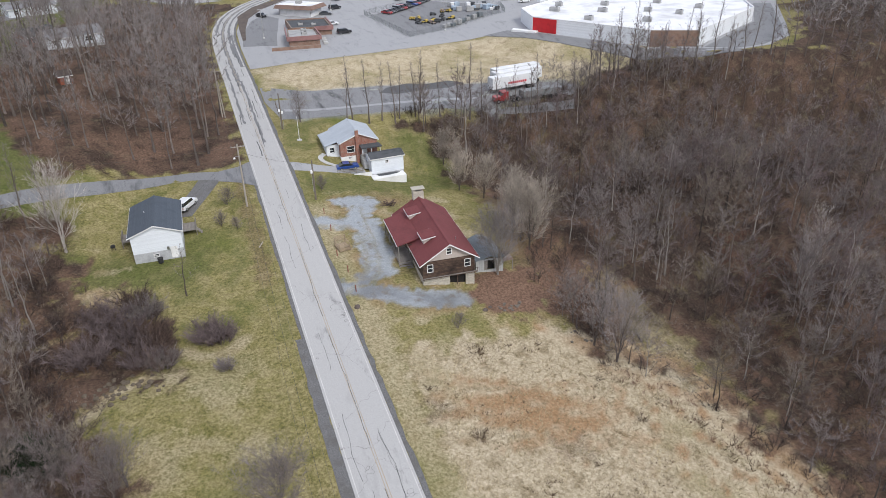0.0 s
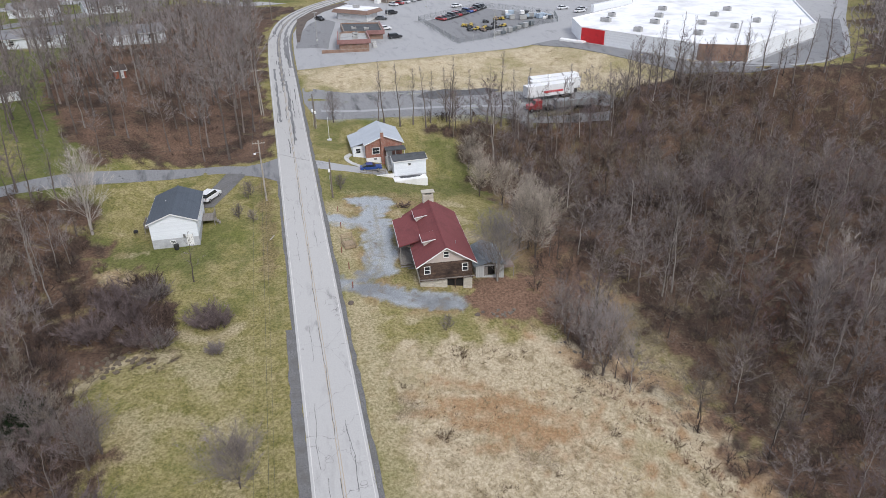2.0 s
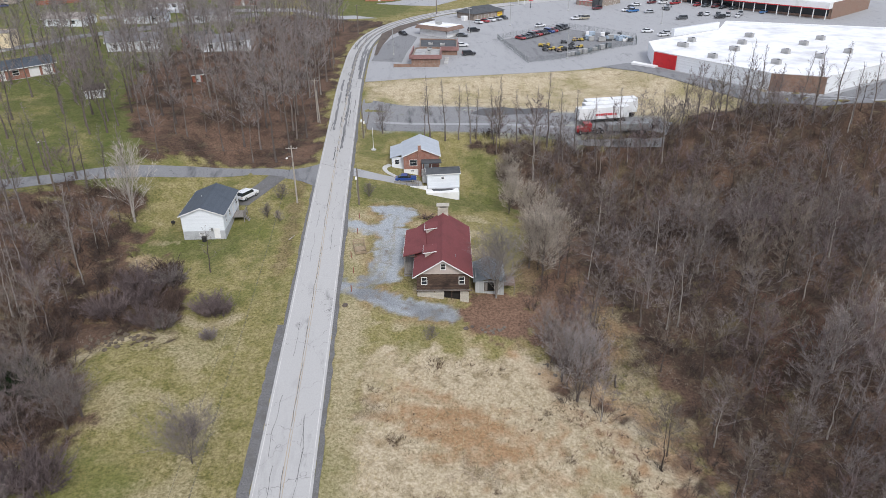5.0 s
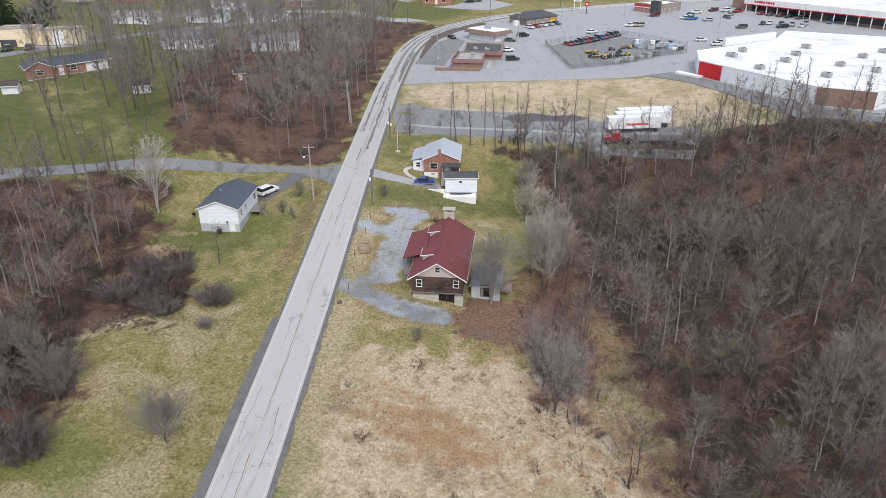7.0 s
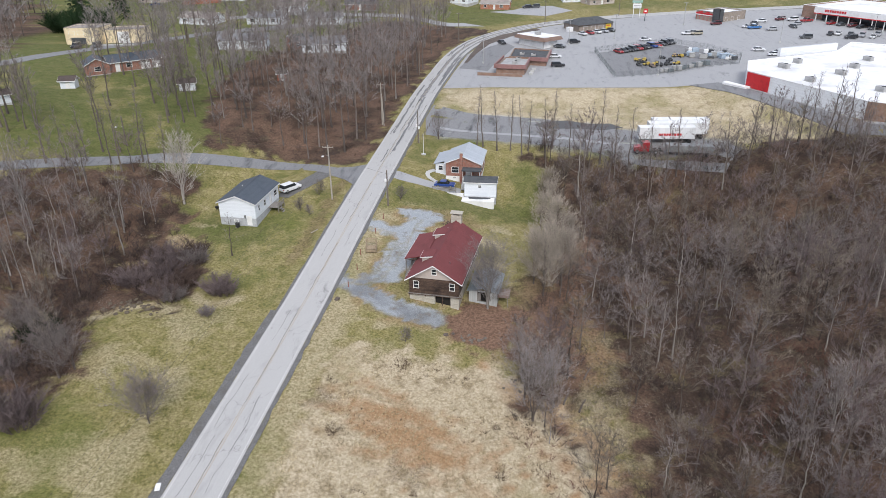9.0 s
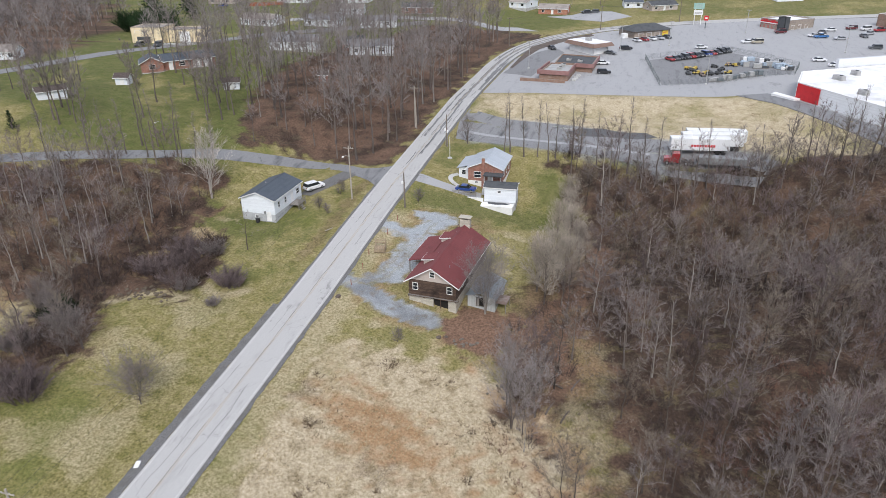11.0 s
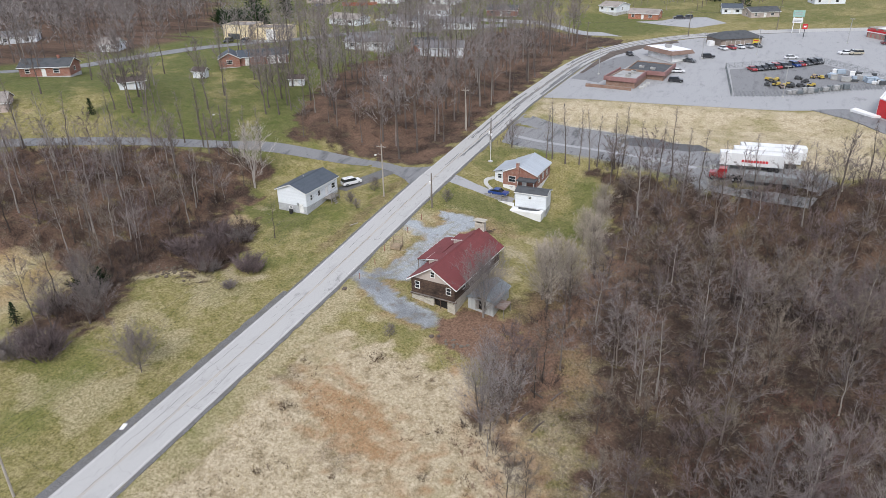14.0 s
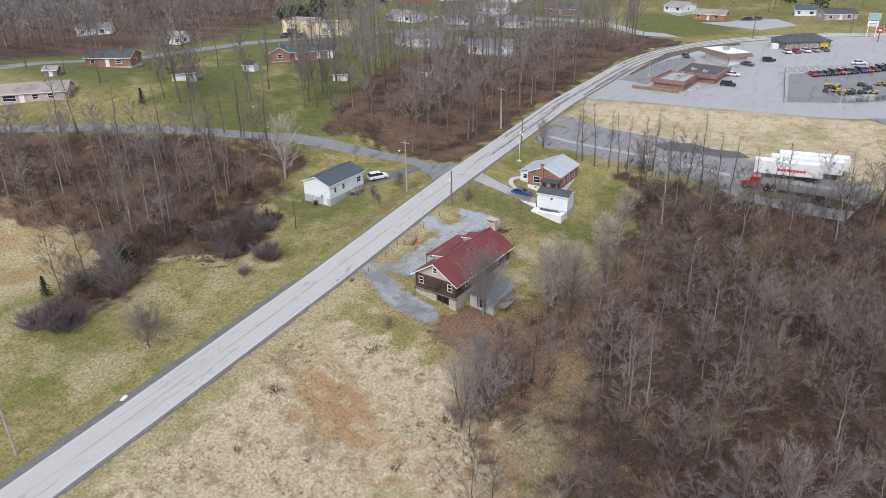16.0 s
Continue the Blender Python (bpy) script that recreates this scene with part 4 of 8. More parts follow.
    for x in (0.0, 4.1, W - 0.14):
        part("corner_board", boxed((x, x + 0.14, -0.075, -0.055, 0, ZE)), OLD_LOG, walls["s"])
    part("sill_beam", boxed((-0.06, W + 0.06, -0.12, 0.0, -0.12, 0.03)), OLD_LOG, h)
    ledge = part("ledge", boxed((-0.1, W + 0.5, -0.42, -0.125, -0.16, -0.06)), OLD_LOG, h, "narrow dark plank ledge")
    for k in range(2):
        part("ledge_board", boxed((-0.12, W + 0.5 - 0.1 * k, -0.42 + k * 0.15, -0.28 + k * 0.15, -0.056, -0.03)), OLD_GREY_WOOD, ledge)
    for x in (0.0, 2.7, 5.6, W - 0.1):
        part("ledge_brace", boxed((x, x + 0.1, -0.4, -0.05, -0.36, -0.16)), OLD_LOG, ledge)
    part("ledge_rail", boxed((W - 1.5, W + 0.5, -0.41, -0.37, 0.5, 0.57)), OLD_LOG, ledge)
    for x in (W - 1.5, W - 0.4, W + 0.4):
        part("rail_post", boxed((x, x + 0.07, -0.36, -0.29, -0.03, 0.6)), OLD_LOG, ledge)
    for x in (2.05, 5.75):
        part("batten", boxed((x, x + 0.1, -0.075, -0.052, 0.03, ZE)), OLD_LOG, walls["s"])
    for e, s in ((0.0, "s"), (D - 0.2, "n")):
        bm = bmesh.new()
        prism(bm, [(0, ZE), (W, ZE), (W / 2, ZR)], "y", e, e + 0.2)
        g = part("gable", bm, STUCCO, h, "beige panelled gable")
        if s == "s":
            window(g, "s", -0.09, 3.82, 4.55, 3.6, 4.55, WHITE_PAINT)
    roof = gable_roof(h, 0, W, 0, D, ZE, ZR, "y", RED_ROOF, WHITE_PAINT, over=0.65)
    slope = (ZR - ZE) / (W / 2)
    up = lambda x: ZE + 0.16 + slope * x
    # porch roof and porch along the west side
    P0, P1, PX = 6.1, 16.3, -2.5
    bm = bmesh.new()
    prism(bm, [(PX, 2.75), (1.3, up(1.3) - 0.05), (1.3, up(1.3) + 0.12), (PX, 2.9)], "y", P0, P1)
    pr = part("porch_roof", bm, RED_ROOF, roof, "low red porch roof")
    part("porch_fascia", boxed((PX - 0.04, PX - 0.003, P0, P1, 2.68, 2.9)), WHITE_PAINT, roof)
    for y in (P0, P1 - 0.06):
        bm = bmesh.new()
        prism(bm, [(PX, 2.74), (-0.02, 2.74), (-0.02, up(0) - 0.02), (PX, 2.78)], "y", y, y + 0.06)
        part("porch_gable", bm, OLD_LOG, roof)
    deck = part("porch_floor", boxed((PX + 0.1, -0.05, P0, P1, -0.12, 0.0)), OLD_GREY_WOOD, h, "silvered plank porch floor")
    for k in range(14):
        part("floor_board", boxed((PX + 0.1 + k * 0.165, PX + 0.1 + k * 0.165 + 0.155, P0 - 0.03, P1 + 0.03, 0.004, 0.03)), OLD_GREY_WOOD, deck)
    part("porch_footing", boxed((PX + 0.2, -0.1, P0 + 0.1, P1 - 0.1, -1.9, -0.13)), STONE, h)
    for y in (P0 + 0.15, P0 + 3.4, P0 + 6.8, P1 - 0.15):
        part("porch_post", boxed((PX + 0.15, PX + 0.29, y - 0.07, y + 0.07, 0, 2.75)), OLD_GREY_WOOD, h)
    for z in (0.45, 0.9):
        part("porch_rail", boxed((PX + 0.19, PX + 0.25, P0 + 3.4, P1 - 0.15, z, z + 0.07)), OLD_GREY_WOOD, h)
    for k in range(5):
        part("step", boxed((PX + 0.15, -0.3, P0 - 0.42 * (k + 1), P0 - 0.42 * k + 0.03, -0.22 * (k + 1) - 0.08, -0.22 * (k + 1))), OLD_GREY_WOOD, h, "grey plank step")
    for x in (PX + 0.1, -0.3):
        bm = bmesh.new()
        prism(bm, [(P0, -0.1), (P0 - 2.1, -1.2), (P0 - 2.1, -1.6), (P0, -0.6)], "x", x, x + 0.06)
        part("step_stringer", bm, OLD_GREY_WOOD, h)
    # two shed dormers on the west slope
    for y0 in (3.9, 13.0):
        y1, xa, xb = y0 + 2.4, 1.25, 3.1
        bm = bmesh.new()
        prism(bm, [(xa, up(xa) - 0.1), (xb, up(xb) - 0.1), (xa, up(xa) + 0.85)], "y", y0, y1)
        dm = part("dormer", bm, STUCCO, roof)
        bm = bmesh.new()
        prism(bm, [(xa - 0.3, up(xa) + 0.84), (xb + 0.15, up(xb) + 0.03), (xb + 0.15, up(xb) + 0.13), (xa - 0.3, up(xa) + 0.98)], "y", y0 - 0.25, y1 + 0.25)
        part("dormer_roof", bm, RED_ROOF, dm)
        part("dormer_fascia", boxed((xa - 0.34, xa - 0.303, y0 - 0.28, y1 + 0.28, up(xa) + 0.76, up(xa) + 0.98)), WHITE_PAINT, dm)
        for y in (y0 - 0.29, y1 + 0.253):
            bm = bmesh.new()
            prism(bm, [(xa - 0.3, up(xa) + 0.78), (xb + 0.1, up(xb) - 0.01), (xb + 0.1, up(xb) + 0.11), (xa - 0.3, up(xa) + 0.95)], "y", y, y + 0.037)
            part("dormer_rake", bm, WHITE_PAINT, dm)
        window(dm, "w", xa - 0.02, y0 + 0.5, y1 - 0.5, up(xa) + 0.15, up(xa) + 0.65, WHITE_PAINT, False)
    ch = part("chimney", soften(boxed((W / 2 - 0.95, W / 2 + 0.95, D - 0.1, D + 0.95, -3.2, 6.5)), 0.05), STONE, h, "broad pale stone chimney")
    part("chimney_cap", soften(boxed((W / 2 - 1.15, W / 2 + 1.15, D - 0.3, D + 1.15, 6.9, 7.05)), 0.04), STONE, ch, "flat concrete slab cap")
    for x in (W / 2 - 0.85, W / 2 + 0.6):
        part("cap_pier", boxed((x, x + 0.25, D, D + 0.85, 6.5, 6.9)), STONE, ch)
    bm = bmesh.new()
    tube(bm, [(6.2, 3.0, up(2.1) - 0.1), (6.2, 3.0, up(2.1) + 0.45)], [0.05, 0.05])
    part("vent_pipe", bm, STEEL, roof)
    part("floor_slab", boxed((0.3, W - 0.3, 0.3, D - 0.3, -0.15, 0.0)), OLD_GREY_WOOD, h)


old_house()


def outbuilding():
    z = float(land(8, 8)) + 0.15
    h = thing("outbuilding", 6.0, 6.2, z, "weathered pale wooden outbuilding with a sagging grey metal roof", "shed", -3.8)
    W, D = 4.7, 6.4
    for side, a, b, fx, holes in (("s", 0, W, 0.0, [(1.5, 3.2, 0.0, 1.75)]), ("n", 0, W, D, []), ("w", 0.15, D - 0.15, 0.0, []), ("e", 0.15, D - 0.15, W, [])):
        bm = bmesh.new()
        wall_boxes(bm, side, a, b, fx, -1.2, 2.0, holes, 0.15)
        w = part("wall", bm, OLD_WHITE, h)
        if side == "s":
            # Black sheet behind the hole paints the shade inside the shed.
            part("doorway", boxed((1.5, 3.2, 0.4, 0.45, 0, 1.75)), INTERIOR_SHADE, w, "dark panel in place of shade behind the opening")
            for x in (1.4, 3.2):
                part("door_post", boxed((x, x + 0.1, -0.04, -0.003, 0, 1.85)), OLD_GREY_WOOD, w)
            part("hanging_board", boxed((1.55, 2.0, 0.05, 0.09, 0.1, 1.6)), OLD_GREY_WOOD, w)
            for x in np.arange(0.0, W, 0.3):
                if not 1.3 < x < 3.25:
                    part("batten", boxed((x, x + 0.05, -0.03, -0.003, -0.6, 2.0)), OLD_WHITE, w)
    bm = bmesh.new()
    rnd = random.Random(3)
    nx_, ny_ = 8, 10
    grid = [[bm.verts.new((-0.35 + (W + 0.7) * i / nx_, -0.4 + (D + 0.8) * j / ny_, 2.0 + 1.15 * (1 - abs(2 * i / nx_ - 1)) * (0.55 + 0.45 * min(1, j / 4)) - 0.25 * math.sin(math.pi * j / ny_) + rnd.uniform(-0.04, 0.04))) for i in range(nx_ + 1)] for j in range(ny_ + 1)]
    for j in range(ny_):
        for i in range(nx_):
            bm.faces.new((grid[j][i], grid[j][i + 1], grid[j + 1][i + 1], grid[j + 1][i]))
    bmesh.ops.solidify(bm, geom=bm.faces[:], thickness=0.06)
    part("roof", bm, GALV, h, "sagging blue-grey metal roof")
    lean = part("lean_to_roof", boxed((W + 0.05, W + 1.9, 0.2, 3.2, 1.0, 1.06)), RUST, h, "low rusty lean-to roof")
    for y in (0.3, 3.0):
        part("lean_to_post", boxed((W + 1.7, W + 1.8, y, y + 0.1, -1.0, 1.0)), OLD_GREY_WOOD, h)


OLD_WHITE = boards("flaking_white_boards", (0.42, 0.43, 0.42), (0.5, 0.51, 0.5), 0.3, "X", dark=0.65, rough=0.9)
outbuilding()


# ---- the white house across the road ----
def white_house():
    h = thing("white_house", -44.7, 22.2, 1.4, "white vinyl-sided house with a blue-grey shingle roof", "house", -1.0)
    W, D = 7.4, 11.5
    gable_house(h, W, D, 4.65, 6.05, "y", WHITE_SIDING, SLATE_ROOF, WHITE_PAINT, (
        ("s", "door", 5.55, 6.4, 0.1, 1.95), ("s", "window", 2.9, 3.6, 0.75, 1.15),
        ("e", "window", 1.5, 2.2, 2.6, 3.7), ("e", "window", 4.2, 5.0, 2.6, 3.7), ("e", "door", 6.9, 7.8, 1.75, 3.8), ("e", "window", 9.3, 10.6, 2.6, 3.7),
        ("w", "window", 2, 3, 2.6, 3.7), ("w", "window", 8.8, 9.8, 2.6, 3.7), ("w", "door", 5.5, 6.4, 1.75, 3.8)), CONCRETE_BLOCK, 1.6, 1.2, 0.36)
    for name, x0, x1, y0, y1 in (("deck", W + 0.02, W + 2.1, 5.9, 9.0), ("deck", -1.9, -0.02, 5.2, 8.2)):
        dk = part(name, boxed((x0, x1, y0, y1, 1.5, 1.6)), OLD_GREY_WOOD, h, "grey wooden deck with a rail")
        for k in range(int((y1 - y0) / 0.16)):
            part("board", boxed((x0, x1, y0 + k * 0.16, y0 + k * 0.16 + 0.15, 1.604, 1.63)), OLD_GREY_WOOD, dk)
        out = x1 if x0 > 0 else x0
        for y in (y0 + 0.08, (y0 + y1) / 2, y1 - 0.08):
            part("deck_post", boxed((out - 0.06, out + 0.06, y - 0.06, y + 0.06, -0.6, 2.5)), OLD_GREY_WOOD, dk)
        part("deck_rail", boxed((out - 0.04, out + 0.04, y0, y1, 2.45, 2.53)), OLD_GREY_WOOD, dk)
        for k in range(12):
            y = y0 + 0.2 + k * (y1 - y0 - 0.4) / 11
            part("baluster", boxed((out - 0.02, out + 0.02, y - 0.02, y + 0.02, 1.63, 2.45)), OLD_GREY_WOOD, dk)
    for k in range(4):
        part("deck_step", boxed((W + 2.1 + 0.28 * k, W + 2.42 + 0.28 * k, 6.2, 7.4, 1.25 - 0.33 * k, 1.31 - 0.33 * k)), OLD_GREY_WOOD, h)
    bm = bmesh.new()
    tube(bm, [(2.2, 6.5, 4.9), (2.2, 6.5, 5.85)], [0.05, 0.05])
    part("roof_vent", bm, WHITE_PAINT, h)
    part("meter_box", boxed((5.0, 5.35, -0.16, 0.0, 1.65, 2.2)), STEEL, h)


white_house()


# ---- the brick house, its garage and slab ----
def brick_house():
    h = thing("brick_house", -5.0, 52.35, 1.75, "small red brick house with a pale grey metal roof", "house", -0.5)
    W, D = 7.8, 10.0
    gable_house(h, W, D, 3.72, 5.35, "y", RED_BRICK, GREY_METAL, WHITE_PAINT, (
        ("s", "window", 1.4, 2.9, 1.5, 2.8), ("s", "door", 4.6, 5.5, 0.75, 2.8), ("s", "window", 1.6, 2.3, 0.15, 0.5),
        ("e", "window", 1.6, 2.4, 1.5, 2.7), ("e", "window", 4.4, 5.2, 1.5, 2.7), ("e", "window", 7.4, 8.2, 1.5, 2.7)), WHITE_PAINT, 0.7, 3.2, 0.36)
    # white glazed porch on the west side
    for side, a, b, fx, holes in (("s", -2.6, 0, 1.6, [(-1.9, -1.0, 1.4, 2.4)]), ("n", -2.6, 0, 9.0, []), ("w", 1.8, 8.8, -2.6, [(2.4, 3.4, 1.4, 2.4), (4.7, 5.7, 1.4, 2.4), (7, 8, 1.4, 2.4)])):
        bm = bmesh.new()
        wall_boxes(bm, side, a, b, fx, -0.2, 3.0, holes)
        w = part("porch_wall", bm, WHITE_SIDING, h)
        for u0, u1, v0, v1 in holes:
            window(w, side, fx, u0, u1, v0, v1, WHITE_PAINT)
    bm = bmesh.new()
    prism(bm, [(-3.0, 2.85), (0.1, 3.75), (0.1, 3.87), (-3.0, 2.97)], "y", 1.2, 9.4)
    part("porch_roof", bm, GREY_METAL, h)
    part("porch_base", boxed((-2.7, 0, 1.5, 9.1, -2.2, -0.2)), RED_BRICK, h)
    ch = part("chimney", boxed((3.2, 3.85, -0.5, -0.01, -1.5, 6.2)), RED_BRICK, h, "red brick chimney")
    part("chimney_cap", boxed((3.13, 3.92, -0.57, 0.05, 6.2, 6.3)), CONCRETE, ch)
    # front porch under a dark flat roof
    part("canopy", boxed((3.9, 8.2, -2.3, -0.003, 2.75, 2.9), (3.86, 8.24, -2.34, -2.3, 2.68, 2.94)), DARK_ROOF, h, "dark flat porch roof")
    part("front_porch", boxed((4.0, 8.0, -2.1, -0.02, -1.6, 0.68)), CONCRETE, h)
    for x in (4.1, 6.0, 7.85):
        part("canopy_post", boxed((x, x + 0.1, -2.1, -2.0, 0.68, 2.75)), WHITE_PAINT, h)
    for k in range(11):
        part("baluster", boxed((5.4 + k * 0.24, 5.44 + k * 0.24, -2.08, -2.04, 0.68, 1.5)), WHITE_PAINT, h)
    part("handrail", boxed((5.3, 7.9, -2.09, -2.02, 1.5, 1.57)), WHITE_PAINT, h)
    for k in range(5):
        part("step", boxed((4.0, 5.2, -2.1 - 0.3 * (k + 1), -2.1 - 0.3 * k, -1.2, 0.5 - 0.2 * k)), CONCRETE, h)


brick_house()


def garage():
    h = thing("garage", -0.05, 46.75, -0.2, "white garage with a dark low-pitched roof", "garage", 2.0)
    gable_house(h, 6.9, 3.9, 3.35, 3.95, "x", WHITE_SIDING, DARK_ROOF, WHITE_PAINT, (("s", "window", 3.0, 3.6, 2.2, 2.7), ("w", "door", 1.2, 2.1, 1.2, 3.2)), CONCRETE_BLOCK, 0.15, 2.0, 0.25)


garage()
slab = thing("white_slab", -0.4, 44.3, -0.9, "low white-painted concrete block platform with peeling top", "platform", 1.0)
part("block", soften(boxed((0, 7.0, 0, 2.3, -1.0, 0.75)), 0.03), WHITE_PAINT, slab)
bm = bmesh.new()
prism(bm, [(1.6, 1.2), (3.2, 1.0), (5.6, 1.35), (6.3, 2.0), (5.0, 2.25), (1.2, 2.2)], "z", 0.754, 0.775)
part("felt_patch", bm, DARK_ROOF, slab, "torn dark felt patch")
ramp_wall = thing("retaining_wall", -6.2, 46.3, -0.2, "low white and grey retaining wall by the drive", "wall")
part("wall_block", soften(boxed((2.2, 6.0, 0, 0.25, -0.9, 0.9)), 0.02), WHITE_PAINT, ramp_wall)
for k in range(5):
    part("rail_post", boxed((-1.0 + k * 1.3, -0.9 + k * 1.3, 0.4, 0.5, 0.0, 2.1)), OLD_GREY_WOOD, ramp_wall)
for z in (1.3, 1.65, 2.0):
    part("rail_board", boxed((-1.0, 4.4, 0.38, 0.4, z, z + 0.16)), OLD_GREY_WOOD, ramp_wall)


# ---- bare trees ----
def bark(name, a, b, lo=0.7, hi=1.25):
    m, n, l, p = nodes_of(name)
    tc = n.new("ShaderNodeTexCoord").outputs["Object"]
    f = noise_of(n, l, tc, 3.0, 5, 0.7, (3, 3, 0.6))
    col = mixer(n, l, ramp(n, l, f, 0.3, 0.7), a, b)
    isl = n.new("ShaderNodeNewGeometry").outputs["Random Per Island"]
    oi = n.new("ShaderNodeObjectInfo").outputs["Random"]
    av = n.new("ShaderNodeMath")
    av.operation = "MULTIPLY"
    l.new(ramp2(n, l, isl, lo, hi), av.inputs[0])
    l.new(ramp2(n, l, oi, 0.85, 1.2), av.inputs[1])
    hs = n.new("ShaderNodeHueSaturation")
    l.new(av.outputs[0], hs.inputs["Value"])
    l.new(col, hs.inputs["Color"])
    clump = noise_of(n, l, tc, 0.16, 3, 0.6)
    wide = n.new("ShaderNodeHueSaturation")
    l.new(ramp2(n, l, ramp(n, l, clump, 0.3, 0.7), 0.66, 1.24), wide.inputs["Value"])
    l.new(hs.outputs[0], wide.inputs["Color"])
    l.new(wide.outputs[0], p.inputs["Base Color"])
    p.inputs["Roughness"].default_value = 0.95
    p.inputs["Specular IOR Level"].default_value = 0.1
    return m


BARK = bark("grey_brown_bark", (0.1, 0.083, 0.073), (0.19, 0.16, 0.142))
DARK_BARK = bark("dark_wet_bark", (0.06, 0.05, 0.043), (0.12, 0.1, 0.088))
TWIG = bark("fine_grey_twigs", (0.185, 0.158, 0.15), (0.285, 0.247, 0.234), 0.62, 1.15)
MAUVE_TWIG = bark("mauve_brown_twigs", (0.135, 0.104, 0.101), (0.215, 0.172, 0.168), 0.62, 1.15)
TAN_TWIG = bark("tan_twigs", (0.16, 0.132, 0.108), (0.26, 0.22, 0.18), 0.62, 1.15)
HAZE_TWIG = bark("silver_grey_twigs", (0.235, 0.21, 0.2), (0.37, 0.335, 0.32), 0.65, 1.15)
PALE_BARK = bark("pale_sycamore_bark", (0.22, 0.198, 0.178), (0.34, 0.312, 0.28))
# Undergrowth brown set below the crown tones, to carry the deep shade there.
BRUSH_TWIG = bark("dark_brush_twigs", (0.055, 0.042, 0.037), (0.12, 0.093, 0.083), 0.55, 1.3)
RED_TWIG = bark("reddish_brush_twigs", (0.07, 0.049, 0.041), (0.145, 0.104, 0.087), 0.55, 1.3)
PALE_TWIG = bark("pale_birch_twigs", (0.38, 0.345, 0.31), (0.55, 0.5, 0.455), 0.7, 1.2)
NEEDLES = bark("dark_evergreen_needles", (0.012, 0.026, 0.012), (0.03, 0.055, 0.022))
STRAW = bark("dry_grass_stems", (0.38, 0.31, 0.19), (0.58, 0.49, 0.32), 0.6, 1.2)
WEED = bark("brown_weed_stems", (0.11, 0.075, 0.05), (0.2, 0.14, 0.1), 0.6, 1.2)
GREEN_BLADES = bark("winter_grass_blades", (0.11, 0.1, 0.035), (0.22, 0.195, 0.08), 0.7, 1.2)


class Sticks:
    """Collects tapered sticks as triangles."""

    def __init__(self):
        self.v, self.f = [], []

    def stick(self, pts, radii, sides=3):
        base = len(self.v)
        n = len(pts)
        for i, p in enumerate(pts):
            a, b = pts[max(i - 1, 0)], pts[min(i + 1, n - 1)]
            t = (b - a).normalized()
            u = t.orthogonal().normalized()
            w = t.cross(u)
            if i == n - 1 and radii[i] < 0.012:
                self.v.append(tuple(p))
                continue
            for k in range(sides):
                ang = 2 * math.pi * k / sides
                self.v.append(tuple(p + radii[i] * (math.cos(ang) * u + math.sin(ang) * w)))
        for i in range(n - 1):
            r, s = base + i * sides, base + (i + 1) * sides
            tip = i == n - 2 and radii[-1] < 0.012
            for k in range(sides):
                k2 = (k + 1) % sides
                if tip:
                    self.f.append((r + k, r + k2, s))
                else:
                    self.f.append((r + k, r + k2, s + k2))
                    self.f.append((r + k, s + k2, s + k))

    def blade(self, a, b, width, r):
        """One fine twig or blade, a sliver that tapers to its tip."""
        t = (b - a).normalized()
        u = t.cross(Vector((r.uniform(-1, 1), r.uniform(-1, 1), r.uniform(-1, 1)))).normalized() * width
        k = len(self.v)
        self.v += [tuple(a - u), tuple(a + u), tuple(b)]
        self.f.append((k, k + 1, k + 2))

    def arrays(self):
        return np.array(self.v, np.float32), np.array(self.f, np.int32)

    def mesh(self, name, mat):
        return raw_mesh(name, *self.arrays(), mat)


def raw_mesh(name, v, f, mat):
    me = bpy.data.meshes.new(name)
    me.vertices.add(len(v))
    me.vertices.foreach_set("co", np.asarray(v, np.float32).ravel())
    me.loops.add(f.size)
    me.loops.foreach_set("vertex_index", f.astype(np.int32).ravel())
    me.polygons.add(len(f))
    me.polygons.foreach_set("loop_start", np.arange(len(f), dtype=np.int32) * f.shape[1])
    me.update(calc_edges=True)
    me.materials.append(mat)
    return me


